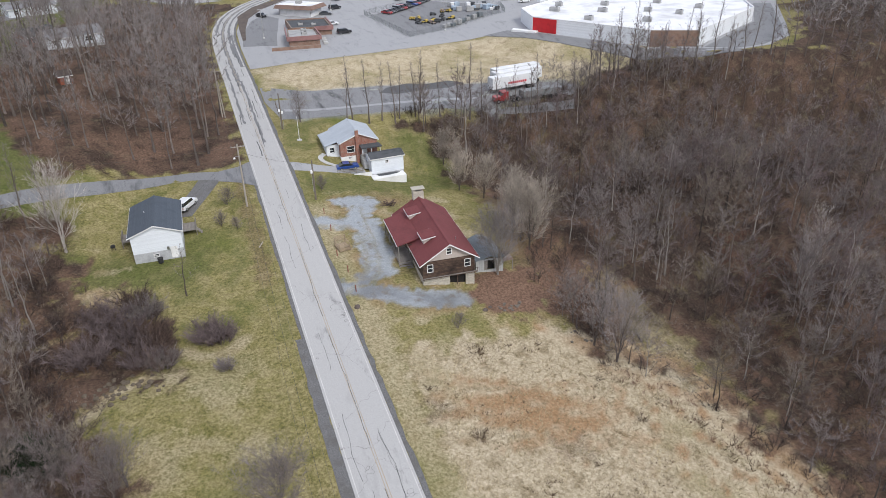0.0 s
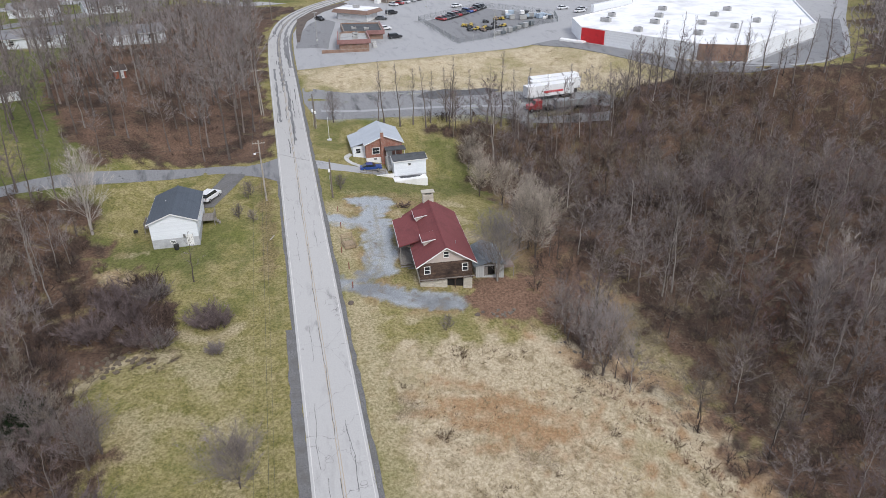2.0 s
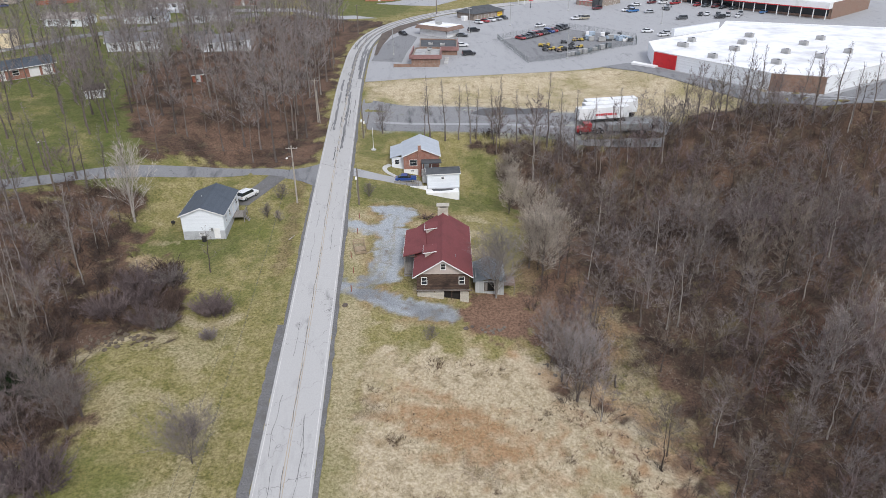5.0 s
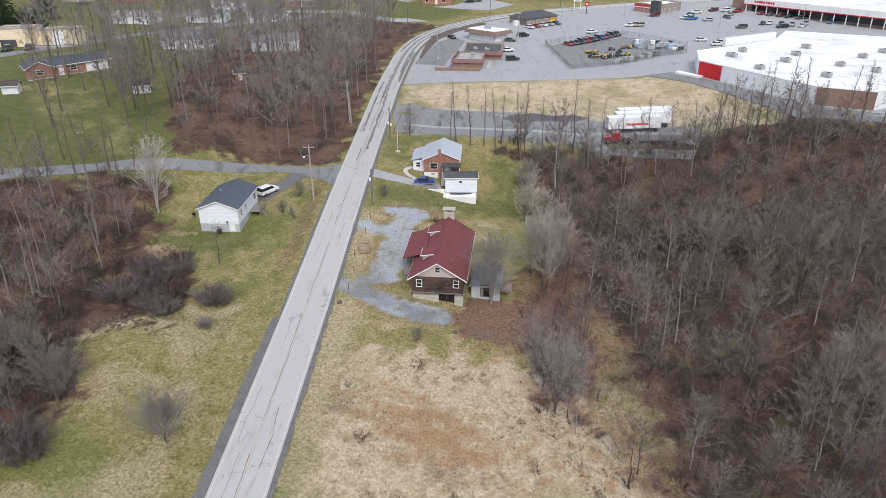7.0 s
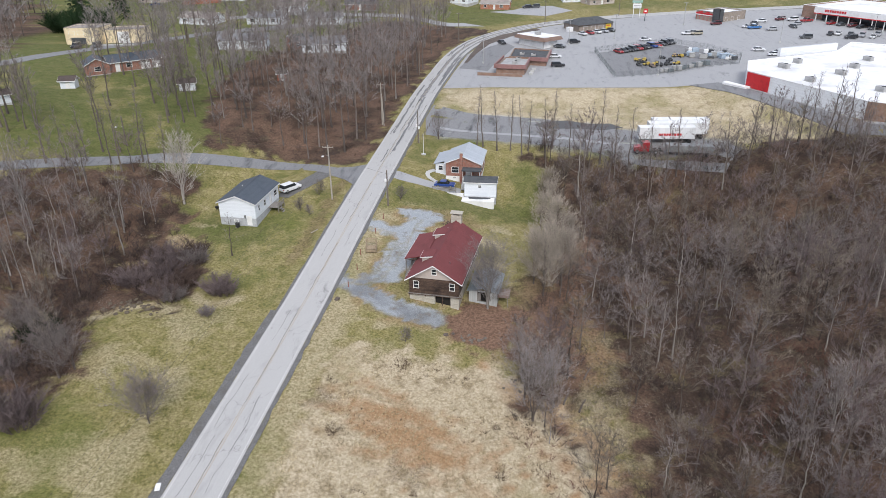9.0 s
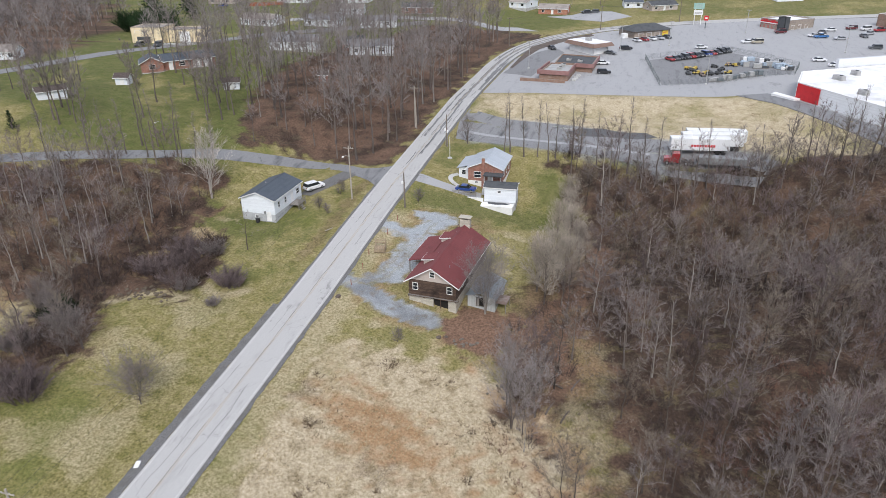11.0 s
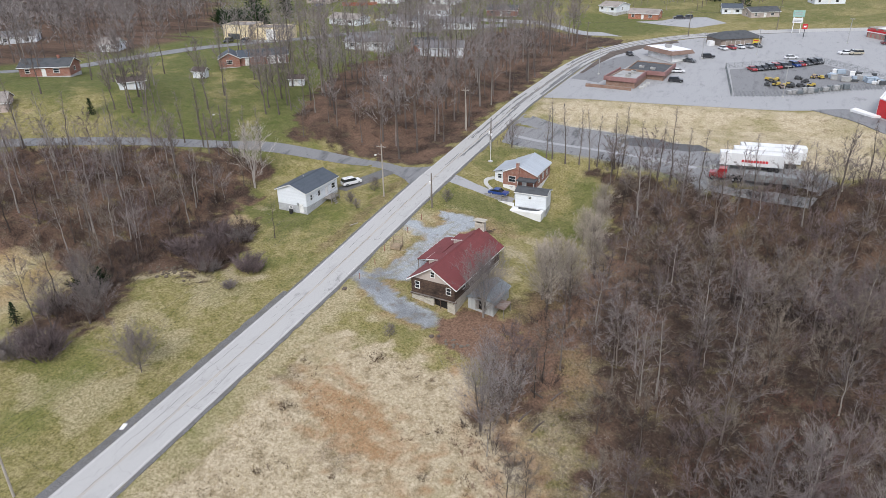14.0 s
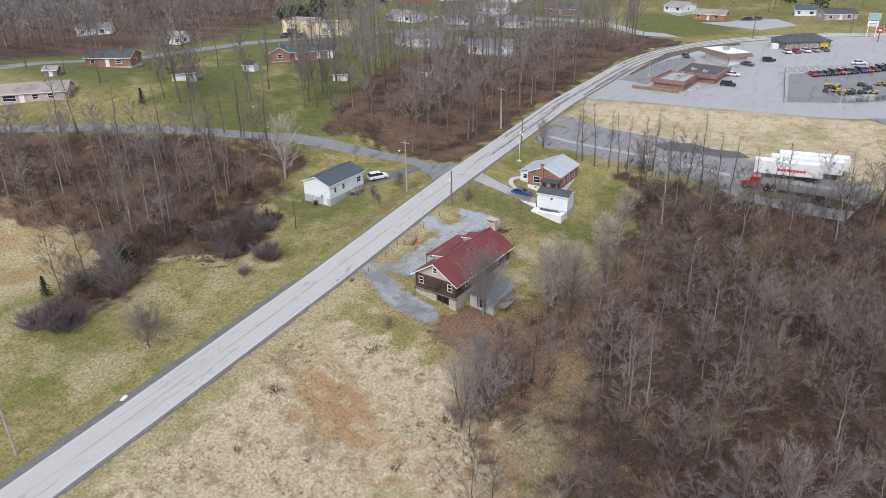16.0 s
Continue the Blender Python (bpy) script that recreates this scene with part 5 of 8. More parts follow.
def grow(seed, h, spread, limbs=13, kids=6, twigs=8, clear=0.3, upright=0.45, thick=1.0, stems=1, fine=1.0):
    """A bare broadleaf tree: the trunk with its limbs, and the crown of branches and twigs."""
    r = random.Random(seed)
    wood_, crown_ = Sticks(), Sticks()
    for st in range(stems):
        lean = Vector((r.uniform(-1, 1), r.uniform(-1, 1), 0)) * (0.07 * h if stems == 1 else 0.2 * h)
        hh = h * r.uniform(0.75, 1.0) if stems > 1 else h
        n = 7
        r0 = 0.0135 * h * thick
        pts = [Vector((0, 0, 0)) + lean * (i / n) ** 1.3 + Vector((r.uniform(-1, 1), r.uniform(-1, 1), 0)) * 0.006 * h * min(i, 2) + Vector((0, 0, hh * i / n)) for i in range(n + 1)]
        pts[0].z = -0.4
        rad = [r0 * (1.25 if i == 0 else 1) * (1 - 0.92 * (i / n) ** 0.8) for i in range(n + 1)]
        wood_.stick(pts, rad, 5)
        for k in range(limbs):
            f = clear + (0.98 - clear) * (k + r.random()) / limbs
            i = min(int(f * n), n - 1)
            p = pts[i].lerp(pts[i + 1], f * n - i)
            az = k * 2.4 + r.uniform(-0.6, 0.6)
            length = spread * (1.1 - 0.8 * ((f - clear) / (1 - clear)) ** 1.5) * r.uniform(0.6, 1.15)
            e = upright + 0.5 * (f - clear) + r.uniform(-0.2, 0.2)
            d = Vector((math.cos(az) * math.cos(e), math.sin(az) * math.cos(e), math.sin(e)))
            q1 = p + d * length * 0.5 + Vector((r.uniform(-1, 1), r.uniform(-1, 1), r.uniform(-0.5, 1))) * 0.06 * length
            q2 = p + d * length + Vector((0, 0, 0.28 * length))
            rl = max(0.022, r0 * 0.33 * (1 - 0.75 * f))
            wood_.stick([p, q1, q2], [rl, rl * 0.55, 0.009], 3)
            for j in range(kids):
                g = 0.2 + 0.8 * (j + r.random()) / kids
                s = p.lerp(q1, g * 2) if g < 0.5 else q1.lerp(q2, g * 2 - 1)
                d2 = (d + Vector((r.uniform(-1, 1), r.uniform(-1, 1), r.uniform(-0.3, 1.0))) * 0.9).normalized()
                l2 = length * r.uniform(0.28, 0.52)
                m2 = s + d2 * l2
                crown_.blade(s, m2, max(0.018 * fine, rl * 0.3), r)
                for _ in range(twigs):
                    a = s.lerp(m2, r.uniform(0.2, 1.0))
                    d3 = (d2 + Vector((r.uniform(-1, 1), r.uniform(-1, 1), r.uniform(-0.2, 1.0)))).normalized()
                    crown_.blade(a, a + d3 * l2 * r.uniform(0.4, 1.0), 0.016 * fine, r)
    return wood_, crown_


def brush(seed, h, spread, stems=16, twigs=12):
    """A dense many-stemmed shrub."""
    r = random.Random(seed)
    s = Sticks()
    for k in range(stems):
        az, e = r.uniform(0, 6.28), r.uniform(0.6, 1.35)
        d = Vector((math.cos(az) * math.cos(e), math.sin(az) * math.cos(e), math.sin(e)))
        b = Vector((math.cos(az), math.sin(az), 0)) * spread * 0.45 * r.random()
        l = h * r.uniform(0.6, 1.1)
        m = b + d * l * 0.55
        t = b + d * l + Vector((r.uniform(-1, 1), r.uniform(-1, 1), -0.3)) * 0.15 * l
        s.stick([b - Vector((0, 0, 0.2)), m], [0.036, 0.018], 3)
        s.blade(m, t, 0.02, r)
        for _ in range(twigs):
            a = b.lerp(m, r.uniform(0.3, 1.0)) if r.random() < 0.4 else m.lerp(t, r.uniform(0, 1.0))
            d3 = (d + Vector((r.uniform(-1, 1), r.uniform(-1, 1), r.uniform(-0.4, 0.8))) * 1.2).normalized()
            s.blade(a, a + d3 * l * r.uniform(0.2, 0.5), 0.024, r)
    return s


def tuft(seed, h, spread, blades=9):
    r = random.Random(seed)
    s = Sticks()
    for _ in range(blades):
        a = Vector((r.uniform(-1, 1), r.uniform(-1, 1), -0.1)) * spread * 0.5
        s.blade(a, a * 1.6 + Vector((r.uniform(-0.6, 0.6) * h, r.uniform(-0.6, 0.6) * h, h * r.uniform(0.5, 1.1))), 0.03, r)
    return s


def scatter(poly, spacing, seed, keep=None, jitter=0.45):
    r = random.Random(seed)
    x0, x1 = min(p[0] for p in poly), max(p[0] for p in poly)
    y0, y1 = min(p[1] for p in poly), max(p[1] for p in poly)
    pts = [(x0 + spacing * (i + 0.5 + r.uniform(-jitter, jitter) + 0.5 * (j % 2)), y0 + spacing * (j + 0.5 + r.uniform(-jitter, jitter))) for j in range(int((y1 - y0) / spacing)) for i in range(int((x1 - x0) / spacing))]
    a = np.array(pts)
    ok = inside(a[:, 0], a[:, 1], poly)
    return [p for p, o in zip(pts, ok) if o and (keep is None or keep(*p))]


def joined(name, spots, variants, mat, label, seed, lo=0.75, hi=1.2, category="woodland"):
    """Many plants of a few shapes, set out on the land as one piece of stuff."""
    r = random.Random(seed)
    V, F, base = [], [], 0
    for x, y in spots:
        v, f = r.choice(variants)
        a, s = r.uniform(0, 6.28), r.uniform(lo, hi)
        c, sn = math.cos(a) * s, math.sin(a) * s
        w = np.empty_like(v)
        w[:, 0], w[:, 1], w[:, 2] = v[:, 0] * c - v[:, 1] * sn + x, v[:, 0] * sn + v[:, 1] * c + y, v[:, 2] * s * r.uniform(0.85, 1.15) + float(land(x, y))
        V.append(w), F.append(f + base)
        base += len(v)
    if not V:
        return None
    return tagged(new(name, raw_mesh(name, np.concatenate(V), np.concatenate(F), mat)), label, category, kind="stuff")


def plant(kind, x, y, scale, label, group="", turn=None, category="tree"):
    t = thing("tree", x, y, float(land(x, y)), label, category, turn if turn is not None else random.uniform(0, 360), group)
    for me_ in kind:
        ob = new(me_.name, me_)
        ob.parent = t
        ob.scale = (scale,) * 3
    return t


rw = random.Random(77)
FOREST = [grow(100 + i, h=rw.uniform(8.5, 13), spread=rw.uniform(3.0, 4.6), clear=rw.uniform(0.15, 0.38), upright=rw.uniform(0.3, 0.7), thick=rw.uniform(0.8, 1.2), kids=6, twigs=25, fine=0.75) for i in range(8)]
FOREST_WOOD, FOREST_TWIG = [w.arrays() for w, c in FOREST], [c.arrays() for w, c in FOREST]
TALL = [grow(130 + i, h=rw.uniform(15, 20), spread=rw.uniform(4.0, 5.6), clear=rw.uniform(0.32, 0.5), upright=rw.uniform(0.5, 0.8), kids=6, twigs=17, fine=1.25) for i in range(6)]
LIGHT = [grow(160 + i, h=rw.uniform(8.5, 14), spread=rw.uniform(3.0, 4.8), clear=rw.uniform(0.15, 0.4), upright=rw.uniform(0.3, 0.75), limbs=10, kids=5, twigs=11, fine=1.9) for i in range(7)]
DISTANT = [grow(180 + i, h=rw.uniform(11, 16), spread=rw.uniform(4.0, 5.5), clear=0.2, upright=0.6, limbs=9, kids=4, twigs=9, fine=5.0) for i in range(5)]
DISTANT_WOOD, DISTANT_TWIG = [w.arrays() for w, c in DISTANT], [c.arrays() for w, c in DISTANT]
LIGHT_WOOD, LIGHT_TWIG = [w.arrays() for w, c in LIGHT], [c.arrays() for w, c in LIGHT]
TALL_WOOD, TALL_TWIG = [w.arrays() for w, c in TALL], [c.arrays() for w, c in TALL]
BRUSH = [brush(200 + i, h=rw.uniform(2.0, 3.6), spread=rw.uniform(2.2, 4.0), stems=12, twigs=17).arrays() for i in range(6)]
TUFT = [tuft(300 + i, rw.uniform(0.25, 0.55), rw.uniform(0.3, 0.8)).arrays() for i in range(8)]


def forest(name, spots, seed, label, lo=0.75, hi=1.2, silver=False, wood_kinds=None, twig_kinds=None):
    """Trees in mixed tones; trunks and twigs of one tone are set out alike from one seed."""
    r = random.Random(seed)
    wood_kinds, twig_kinds = wood_kinds or FOREST_WOOD, twig_kinds or FOREST_TWIG
    tone_list = [(TWIG, BARK), (MAUVE_TWIG, BARK), (TAN_TWIG, DARK_BARK), (TWIG, PALE_BARK)]
    if silver:
        tone_list = [(HAZE_TWIG, BARK), (TWIG, BARK), (HAZE_TWIG, BARK), (HAZE_TWIG, PALE_BARK)]
    sets = [[] for _ in tone_list]
    for x, y in spots:
        patch = float(fuzz(x, y, 34, 61))
        k = 3 if r.random() < 0.1 else (0 if patch < 0.45 else 1 if patch < 0.62 else 2) if r.random() < 0.75 else r.randrange(3)
        sets[k].append((x, y))
    for k, ((tw, wd), st) in enumerate(zip(tone_list, sets)):
        joined(name, st, wood_kinds, wd, label, seed + k, lo, hi)
        joined(name, st, twig_kinds, tw, label, seed + k, lo, hi)


def gold_hollow(x, y):
    return math.hypot(x + 49, y - 14) < 3.4 or math.hypot((x + 46) * 0.7, y + 8) < 2.6


def thin(x, y, seed, keep):
    return float(fuzz(x, y, 16, seed)) < keep


HILL_SPARSE = [(-88, 62), (-100, 40), (-140, 30), (-166, 70), (-176, 160), (-220, 330), (60, 380), (40, 300), (-30, 290), (-60, 240), (-64, 192), (-92, 176), (-112, 146), (-122, 112), (-108, 84)]
def open_ground(x, y):
    return math.hypot((x - 27.5) * 0.95, (y + 17) * 0.7) < 6.5 or math.hypot(x - 28, y + 4) < 4 or math.hypot((x - 57) * 0.6, y + 2) < 4 or math.hypot(x - 24, y - 3) < 3.5


forest("right_woodland", scatter(WOOD_RIGHT, 4.3, 11, lambda x, y: x < 100 and y > -75 and (x > 45 or y > 55) and not open_ground(x, y) and thin(x, y, 71, 0.74)), 21, "dense bare grey-brown woodland in the hollow", 0.55, 1.25)
forest("deep_woodland", scatter(WOOD_RIGHT, 5.8, 18, lambda x, y: 100 <= x < 190 and y > -75 and thin(x, y, 71, 0.72)), 22, "dense bare grey-brown woodland in the hollow", 0.6, 1.2, wood_kinds=LIGHT_WOOD, twig_kinds=LIGHT_TWIG)
forest("edge_woodland", scatter(WOOD_RIGHT, 4.4, 12, lambda x, y: x <= 45 and -75 < y <= 55 and not open_ground(x, y) and thin(x, y, 72, 0.62)), 25, "bare young woodland at the field's edge", 0.5, 1.0)
forest("far_woodland", scatter(WOOD_RIGHT_FAR, 6.8, 15, lambda x, y: x < 300), 29, "bare woodland beyond the store", 0.8, 1.3, silver=True, wood_kinds=DISTANT_WOOD, twig_kinds=DISTANT_TWIG)
forest("hillside_woodland", scatter(WOOD_NORTH_LEFT, 6.1, 13, lambda x, y: x < -26.2), 33, "tall bare trees on a leaf-covered hillside", 0.5, 1.2, silver=True, wood_kinds=TALL_WOOD, twig_kinds=TALL_TWIG)
forest("garden_trees", scatter(HILL_SPARSE, 11, 16, lambda x, y: y < 150 and (x > -122 or y < 75) and math.hypot(x + 105, y - 78) > 15 and thin(x, y, 74, 0.6)), 37, "tall bare trees between the hillside houses", 0.5, 1.1, silver=True, wood_kinds=TALL_WOOD, twig_kinds=TALL_TWIG)
forest("village_trees", scatter(HILL_SPARSE, 10.5, 20, lambda x, y: y >= 150 and (x > -112 or y > 235) and thin(x, y, 74, 0.56)), 38, "bare grey trees between the distant houses", 0.6, 1.2, silver=True, wood_kinds=DISTANT_WOOD, twig_kinds=DISTANT_TWIG)
HILL_BAND = [(-60, 62), (-66, 78), (-73, 100), (-74, 130), (-70, 165), (-64, 190), (-92, 176), (-112, 146), (-122, 112), (-108, 84), (-88, 64)]
forest("garden_woodland", scatter(HILL_BAND, 7.8, 19, lambda x, y: thin(x, y, 80, 0.8)), 39, "tall bare trees standing in rough hillside grass", 0.6, 1.2, silver=True, wood_kinds=TALL_WOOD, twig_kinds=TALL_TWIG)
forest("far_hill_woodland", scatter(WOOD_FAR_LEFT, 8.5, 17, lambda x, y: x > -330 and (x < -195 or y < 20 or thin(x, y, 82, 0.55))), 41, "distant bare woodland on the hill", 0.8, 1.4, silver=True, wood_kinds=DISTANT_WOOD, twig_kinds=DISTANT_TWIG)
forest("bank_woodland", scatter(THICKET_LEFT, 5.0, 14, lambda x, y: x > -125 and (x < -56 or (y < -12 and x < -48)) and thin(x, y, 73, 0.66)), 45, "bare trees on the dark bank below the lane", 0.6, 1.05)
joined("undergrowth", scatter(WOOD_RIGHT, 3.5, 31, lambda x, y: x < 100 and y > -70 and not open_ground(x, y) and thin(x, y, 75, 0.75)), BRUSH, BRUSH_TWIG, "tangled bare undergrowth below the trees", 51, 0.5, 1.0, "undergrowth")
joined("undergrowth", scatter(THICKET_LEFT, 3.0, 32, lambda x, y: x > -110 and thin(x, y, 76, 0.62) and not gold_hollow(x, y)), BRUSH, RED_TWIG, "dense reddish-brown brush thicket", 52, 0.6, 1.15, "undergrowth")
joined("undergrowth", scatter(THICKET_LEFT, 4.2, 34, lambda x, y: x > -70 and y < 20 and not gold_hollow(x, y)), BRUSH, BRUSH_TWIG, "grey brush at the thicket's edge", 53, 0.8, 1.4, "undergrowth")
joined("undergrowth", scatter(WOOD_NORTH_LEFT, 4.5, 33, lambda x, y: y < 130), BRUSH, RED_TWIG, "low brown brush on the hillside", 54, 0.25, 0.55, "undergrowth")
joined("undergrowth", scatter([(10, 66), (64, 66), (64, 72), (40, 70), (10, 70.5)], 3.0, 35), BRUSH, RED_TWIG, "brown brush below the yard", 55, 0.5, 0.9, "undergrowth")
joined("wood_floor_grass", scatter(WOOD_RIGHT, 1.15, 40, lambda x, y: x < 62 and -60 < y < 60 and thin(x, y, 78, 0.6)), TUFT, TAN_TWIG, "tan dry grass and stems on the wood floor", 60, 0.6, 1.3, "grass")
joined("bank_floor_grass", scatter(THICKET_LEFT, 1.2, 42, lambda x, y: x > -90 and y > -55 and thin(x, y, 79, 0.55)), TUFT, TAN_TWIG, "tan dry grass and stems in the thicket", 61, 0.6, 1.3, "grass")
GLADE = [(21, -24), (27, -27), (33, -22), (34, -12), (32, -3), (27, 0), (24, -6), (22.5, -14)]
joined("glade_grass", scatter(GLADE, 0.9, 43, lambda x, y: thin(x, y, 83, 0.7)), TUFT, TAN_TWIG, "dry grass in a small glade of the wood", 62, 0.7, 1.3, "grass")
DRY_FIELD = [(-12.5, -9), (-5, -9.5), (4, -9), (9, -10), (13, -16), (18, -21.5), (22, -26), (23, -38), (28, -52), (33, -66), (-12.5, -66)]
joined("dry_grass", scatter(DRY_FIELD, 0.62, 36), TUFT, STRAW, "tufts of pale dry grass in the field", 56, 0.6, 1.3, "grass")
joined("dry_weeds", scatter(DRY_FIELD, 1.3, 37, lambda x, y: thin(x, y, 77, 0.34)), TUFT, WEED, "brown weed stems in the dry field", 57, 0.6, 1.4, "weeds")
joined("winter_grass", scatter([(-57, -64), (-25.2, -64), (-25.2, 10), (-39, 6), (-39, -8), (-47, -12), (-45, -24), (-46, -33), (-56, -36)], 0.95, 38), TUFT, GREEN_BLADES, "tufts of yellow-green winter grass", 58, 0.35, 0.7, "grass")
joined("bank_grass", scatter([(-12, 97), (14, 93), (40, 86), (62, 80), (88, 84), (60, 118), (35, 117), (-12, 112)], 1.3, 39), TUFT, STRAW, "gold dry grass on the bank", 59, 0.4, 0.8, "grass")


# ---- single trees and shrubs ----
def tree_meshes(seed, wood_mat, twig_mat, **kw):
    w, c = grow(seed, **kw)
    return w.mesh("trunk", wood_mat), c.mesh("crown", twig_mat)


K_BIRCH = tree_meshes(501, PALE_TWIG, PALE_TWIG, h=11, spread=4.2, limbs=13, kids=7, twigs=12, clear=0.15, upright=0.85, stems=3, fine=0.7)
K_OAK = tree_meshes(502, PALE_BARK, HAZE_TWIG, h=9.5, spread=4.8, limbs=15, kids=7, twigs=12, clear=0.12, upright=0.75, stems=6, thick=0.75, fine=0.6)
LIGHT_TAN = bark("pale_tan_twigs", (0.33, 0.285, 0.235), (0.5, 0.44, 0.37), 0.6, 1.3)
K_ROUND = tree_meshes(503, BARK, TWIG, h=11, spread=4.2, limbs=16, kids=7, twigs=13, clear=0.1, upright=0.75, stems=3, fine=0.6)
K_EDGE = tree_meshes(505, BARK, HAZE_TWIG, h=11.5, spread=4.6, limbs=16, kids=6, twigs=12, clear=0.12, upright=0.7, stems=3, thick=0.8, fine=0.6)
K_TAN = tree_meshes(504, BARK, LIGHT_TAN, h=11, spread=4.6, limbs=16, kids=8, twigs=17, clear=0.1, upright=0.75, stems=4, thick=0.8, fine=0.6)
K_TALL = [tree_meshes(510 + i, BARK, TWIG, h=14 + i, spread=2.5, limbs=17, kids=5, twigs=9, clear=0.3, upright=1.0, fine=0.7) for i in range(4)]
K_SMALL = tree_meshes(520, DARK_BARK, TWIG, h=9.0, spread=1.6, limbs=11, kids=4, twigs=4, clear=0.25, upright=0.4)
K_YOUNG = tree_meshes(521, BARK, TWIG, h=3.6, spread=1.4, limbs=14, kids=6, twigs=14, clear=0.06, upright=0.6, stems=3, thick=0.7, fine=0.5)
K_SHRUB = tree_meshes(522, BARK, TWIG, h=6.0, spread=4.3, limbs=18, kids=8, twigs=20, clear=0.08, upright=0.6, stems=3, thick=0.7, fine=0.5)
K_HILL = [tree_meshes(560 + i, BARK, TWIG, h=16 + i, spread=4.2, limbs=18, kids=6, twigs=16, clear=0.25, upright=0.85, thick=0.9, fine=1.5) for i in range(3)]
K_SYC = [tree_meshes(530 + i, PALE_BARK, TWIG, h=14 + i, spread=3.0, limbs=13, kids=5, twigs=11, clear=0.35, upright=0.8, thick=0.9, fine=0.75) for i in range(3)]
K_BUSH = [(brush(540 + i, 2.6, 3.6, 90, 34).mesh("crown", m_),) for i, m_ in enumerate((MAUVE_TWIG, TWIG, RED_TWIG))]
rp = random.Random(3)
plant(K_BIRCH, -54.6, 26.9, 1.3, "pale many-stemmed birch on the lawn beside the white house", turn=40)
plant(K_OAK, 9.3, 4.9, 1.15, "bare spreading tree beside the grey outbuilding", turn=10)
for x, y, s_ in ((18.2, 11.3, 1.05), (16.4, 14.5, 0.95), (21.0, 15.5, 0.95), (19.3, 19.5, 0.85), (16.8, 41, 0.7), (20, 35.5, 0.8), (18.6, 47, 0.75), (22.6, 27, 0.8), (17.6, 52.5, 0.7)):
    plant(K_TAN, x, y, s_, "broad bare tan-grey tree at the wood's edge", "trees at the wood's edge")
for x, y, s_ in ((17.8, -17.2, 1.0), (16.4, -13.4, 0.9), (20.6, -14, 0.85), (15.8, -8.2, 0.75), (20.2, -8.8, 0.65)):
    plant(K_EDGE, x, y, s_, "dense grey bare tree at the edge of the dry field", "trees beside the dry field")
for k, (x, y) in enumerate(((-9.8, 71.5), (0.2, 68.1), (1.6, 68.4), (5.2, 67.2), (8.4, 67.8), (11.2, 66.4), (12.6, 67.9), (16.6, 68), (18.2, 69.2), (22.4, 67.2), (26.5, 67.6), (29.5, 66), (33, 66.8), (36, 64.6), (41, 64.2), (47, 65), (52, 64.3), (58, 66), (63, 68.8), (68, 71), (72, 73.5))):
    plant(K_TALL[k % 4] if k else K_ROUND, x, y, rp.uniform(0.75, 1.05) if k else 0.7, "slender bare tree along the gravel yard", "trees along the yard")
plant(K_SMALL, -37.8, 11.4, 1.0, "slim bare tree on the lawn near the white house")
for x, y, s_ in ((-29.4, 36.5, 1.0), (-31, 29.2, 0.9), (-12.2, 37.5, 0.9), (-2.1, -6.7, 0.75), (-28.6, 27.5, 0.7)):
    plant(K_YOUNG, x, y, s_, "small bare shrub growing in the grass", "small shrubs", category="shrub")
plant(K_SHRUB, -30.7, -30.3, 1.0, "wide bare shrub on the roadside grass", category="shrub")
for x, y, s_, kk in ((-35.6, 0.2, 1.0, 0), (-33.9, -0.3, 0.85, 0), (-34.0, -6.7, 0.5, 1), (-45.6, -34.2, 1.25, 0), (-48.2, -33.2, 1.2, 0), (-50.5, -36, 1.2, 1), (-50.5, 0.5, 1.2, 0), (-48.5, 7.5, 1.2, 0), (-46, 3.5, 1.1, 0), (-43.6, 8.6, 1.0, 1), (-44.5, 11, 0.9, 2), (-52.5, -19, 1.0, 1), (-55.5, -25.5, 1.0, 1), (-43.8, -2.4, 1.0, 0), (-41.8, 1.4, 1.0, 2), (-41.4, -3.6, 0.8, 1)):
    t_ = plant(K_BUSH[kk], x, y, s_, "rounded leafless brown bush on the grass", "bushes by the thicket", category="bush")
    t_.name = "bush"
K_WEED = [(brush(545 + i, 2.6, 4.2, 40, 16).mesh("crown", WEED),) for i in range(3)]
for x, y, s_, kk in ((-7.3, -27.2, 0.42, 2), (13.1, -20.4, 0.26, 2), (14.4, -28.4, 0.3, 2), (4.5, -34, 0.22, 2), (-10.6, -18, 0.2, 2), (8, -12, 0.2, 2), (22, -31, 0.3, 2), (-4, -38, 0.25, 2)):
    t_ = plant(K_WEED[kk], x, y, s_, "small dark brown bush in the dry field", "bushes in the dry field", category="bush")
    t_.name = "bush"
for k, (x, y) in enumerate(((-59.5, 30.5), (-63.5, 31.2), (-66.1, 33.4), (-71.6, 30.7), (-76.3, 29.8), (-79.6, 28.3), (-82.9, 26.2), (-89.5, 21.7), (-94, 13), (-104.6, 9.7), (-107.8, 7.6), (-57, 33), (-72.3, 35.6), (-75.6, 34.5))):
    plant(K_TALL[(k + 1) % 4], x, y, rp.uniform(0.75, 1.0), "slender dark bare tree beside the lane", "trees along the lane")
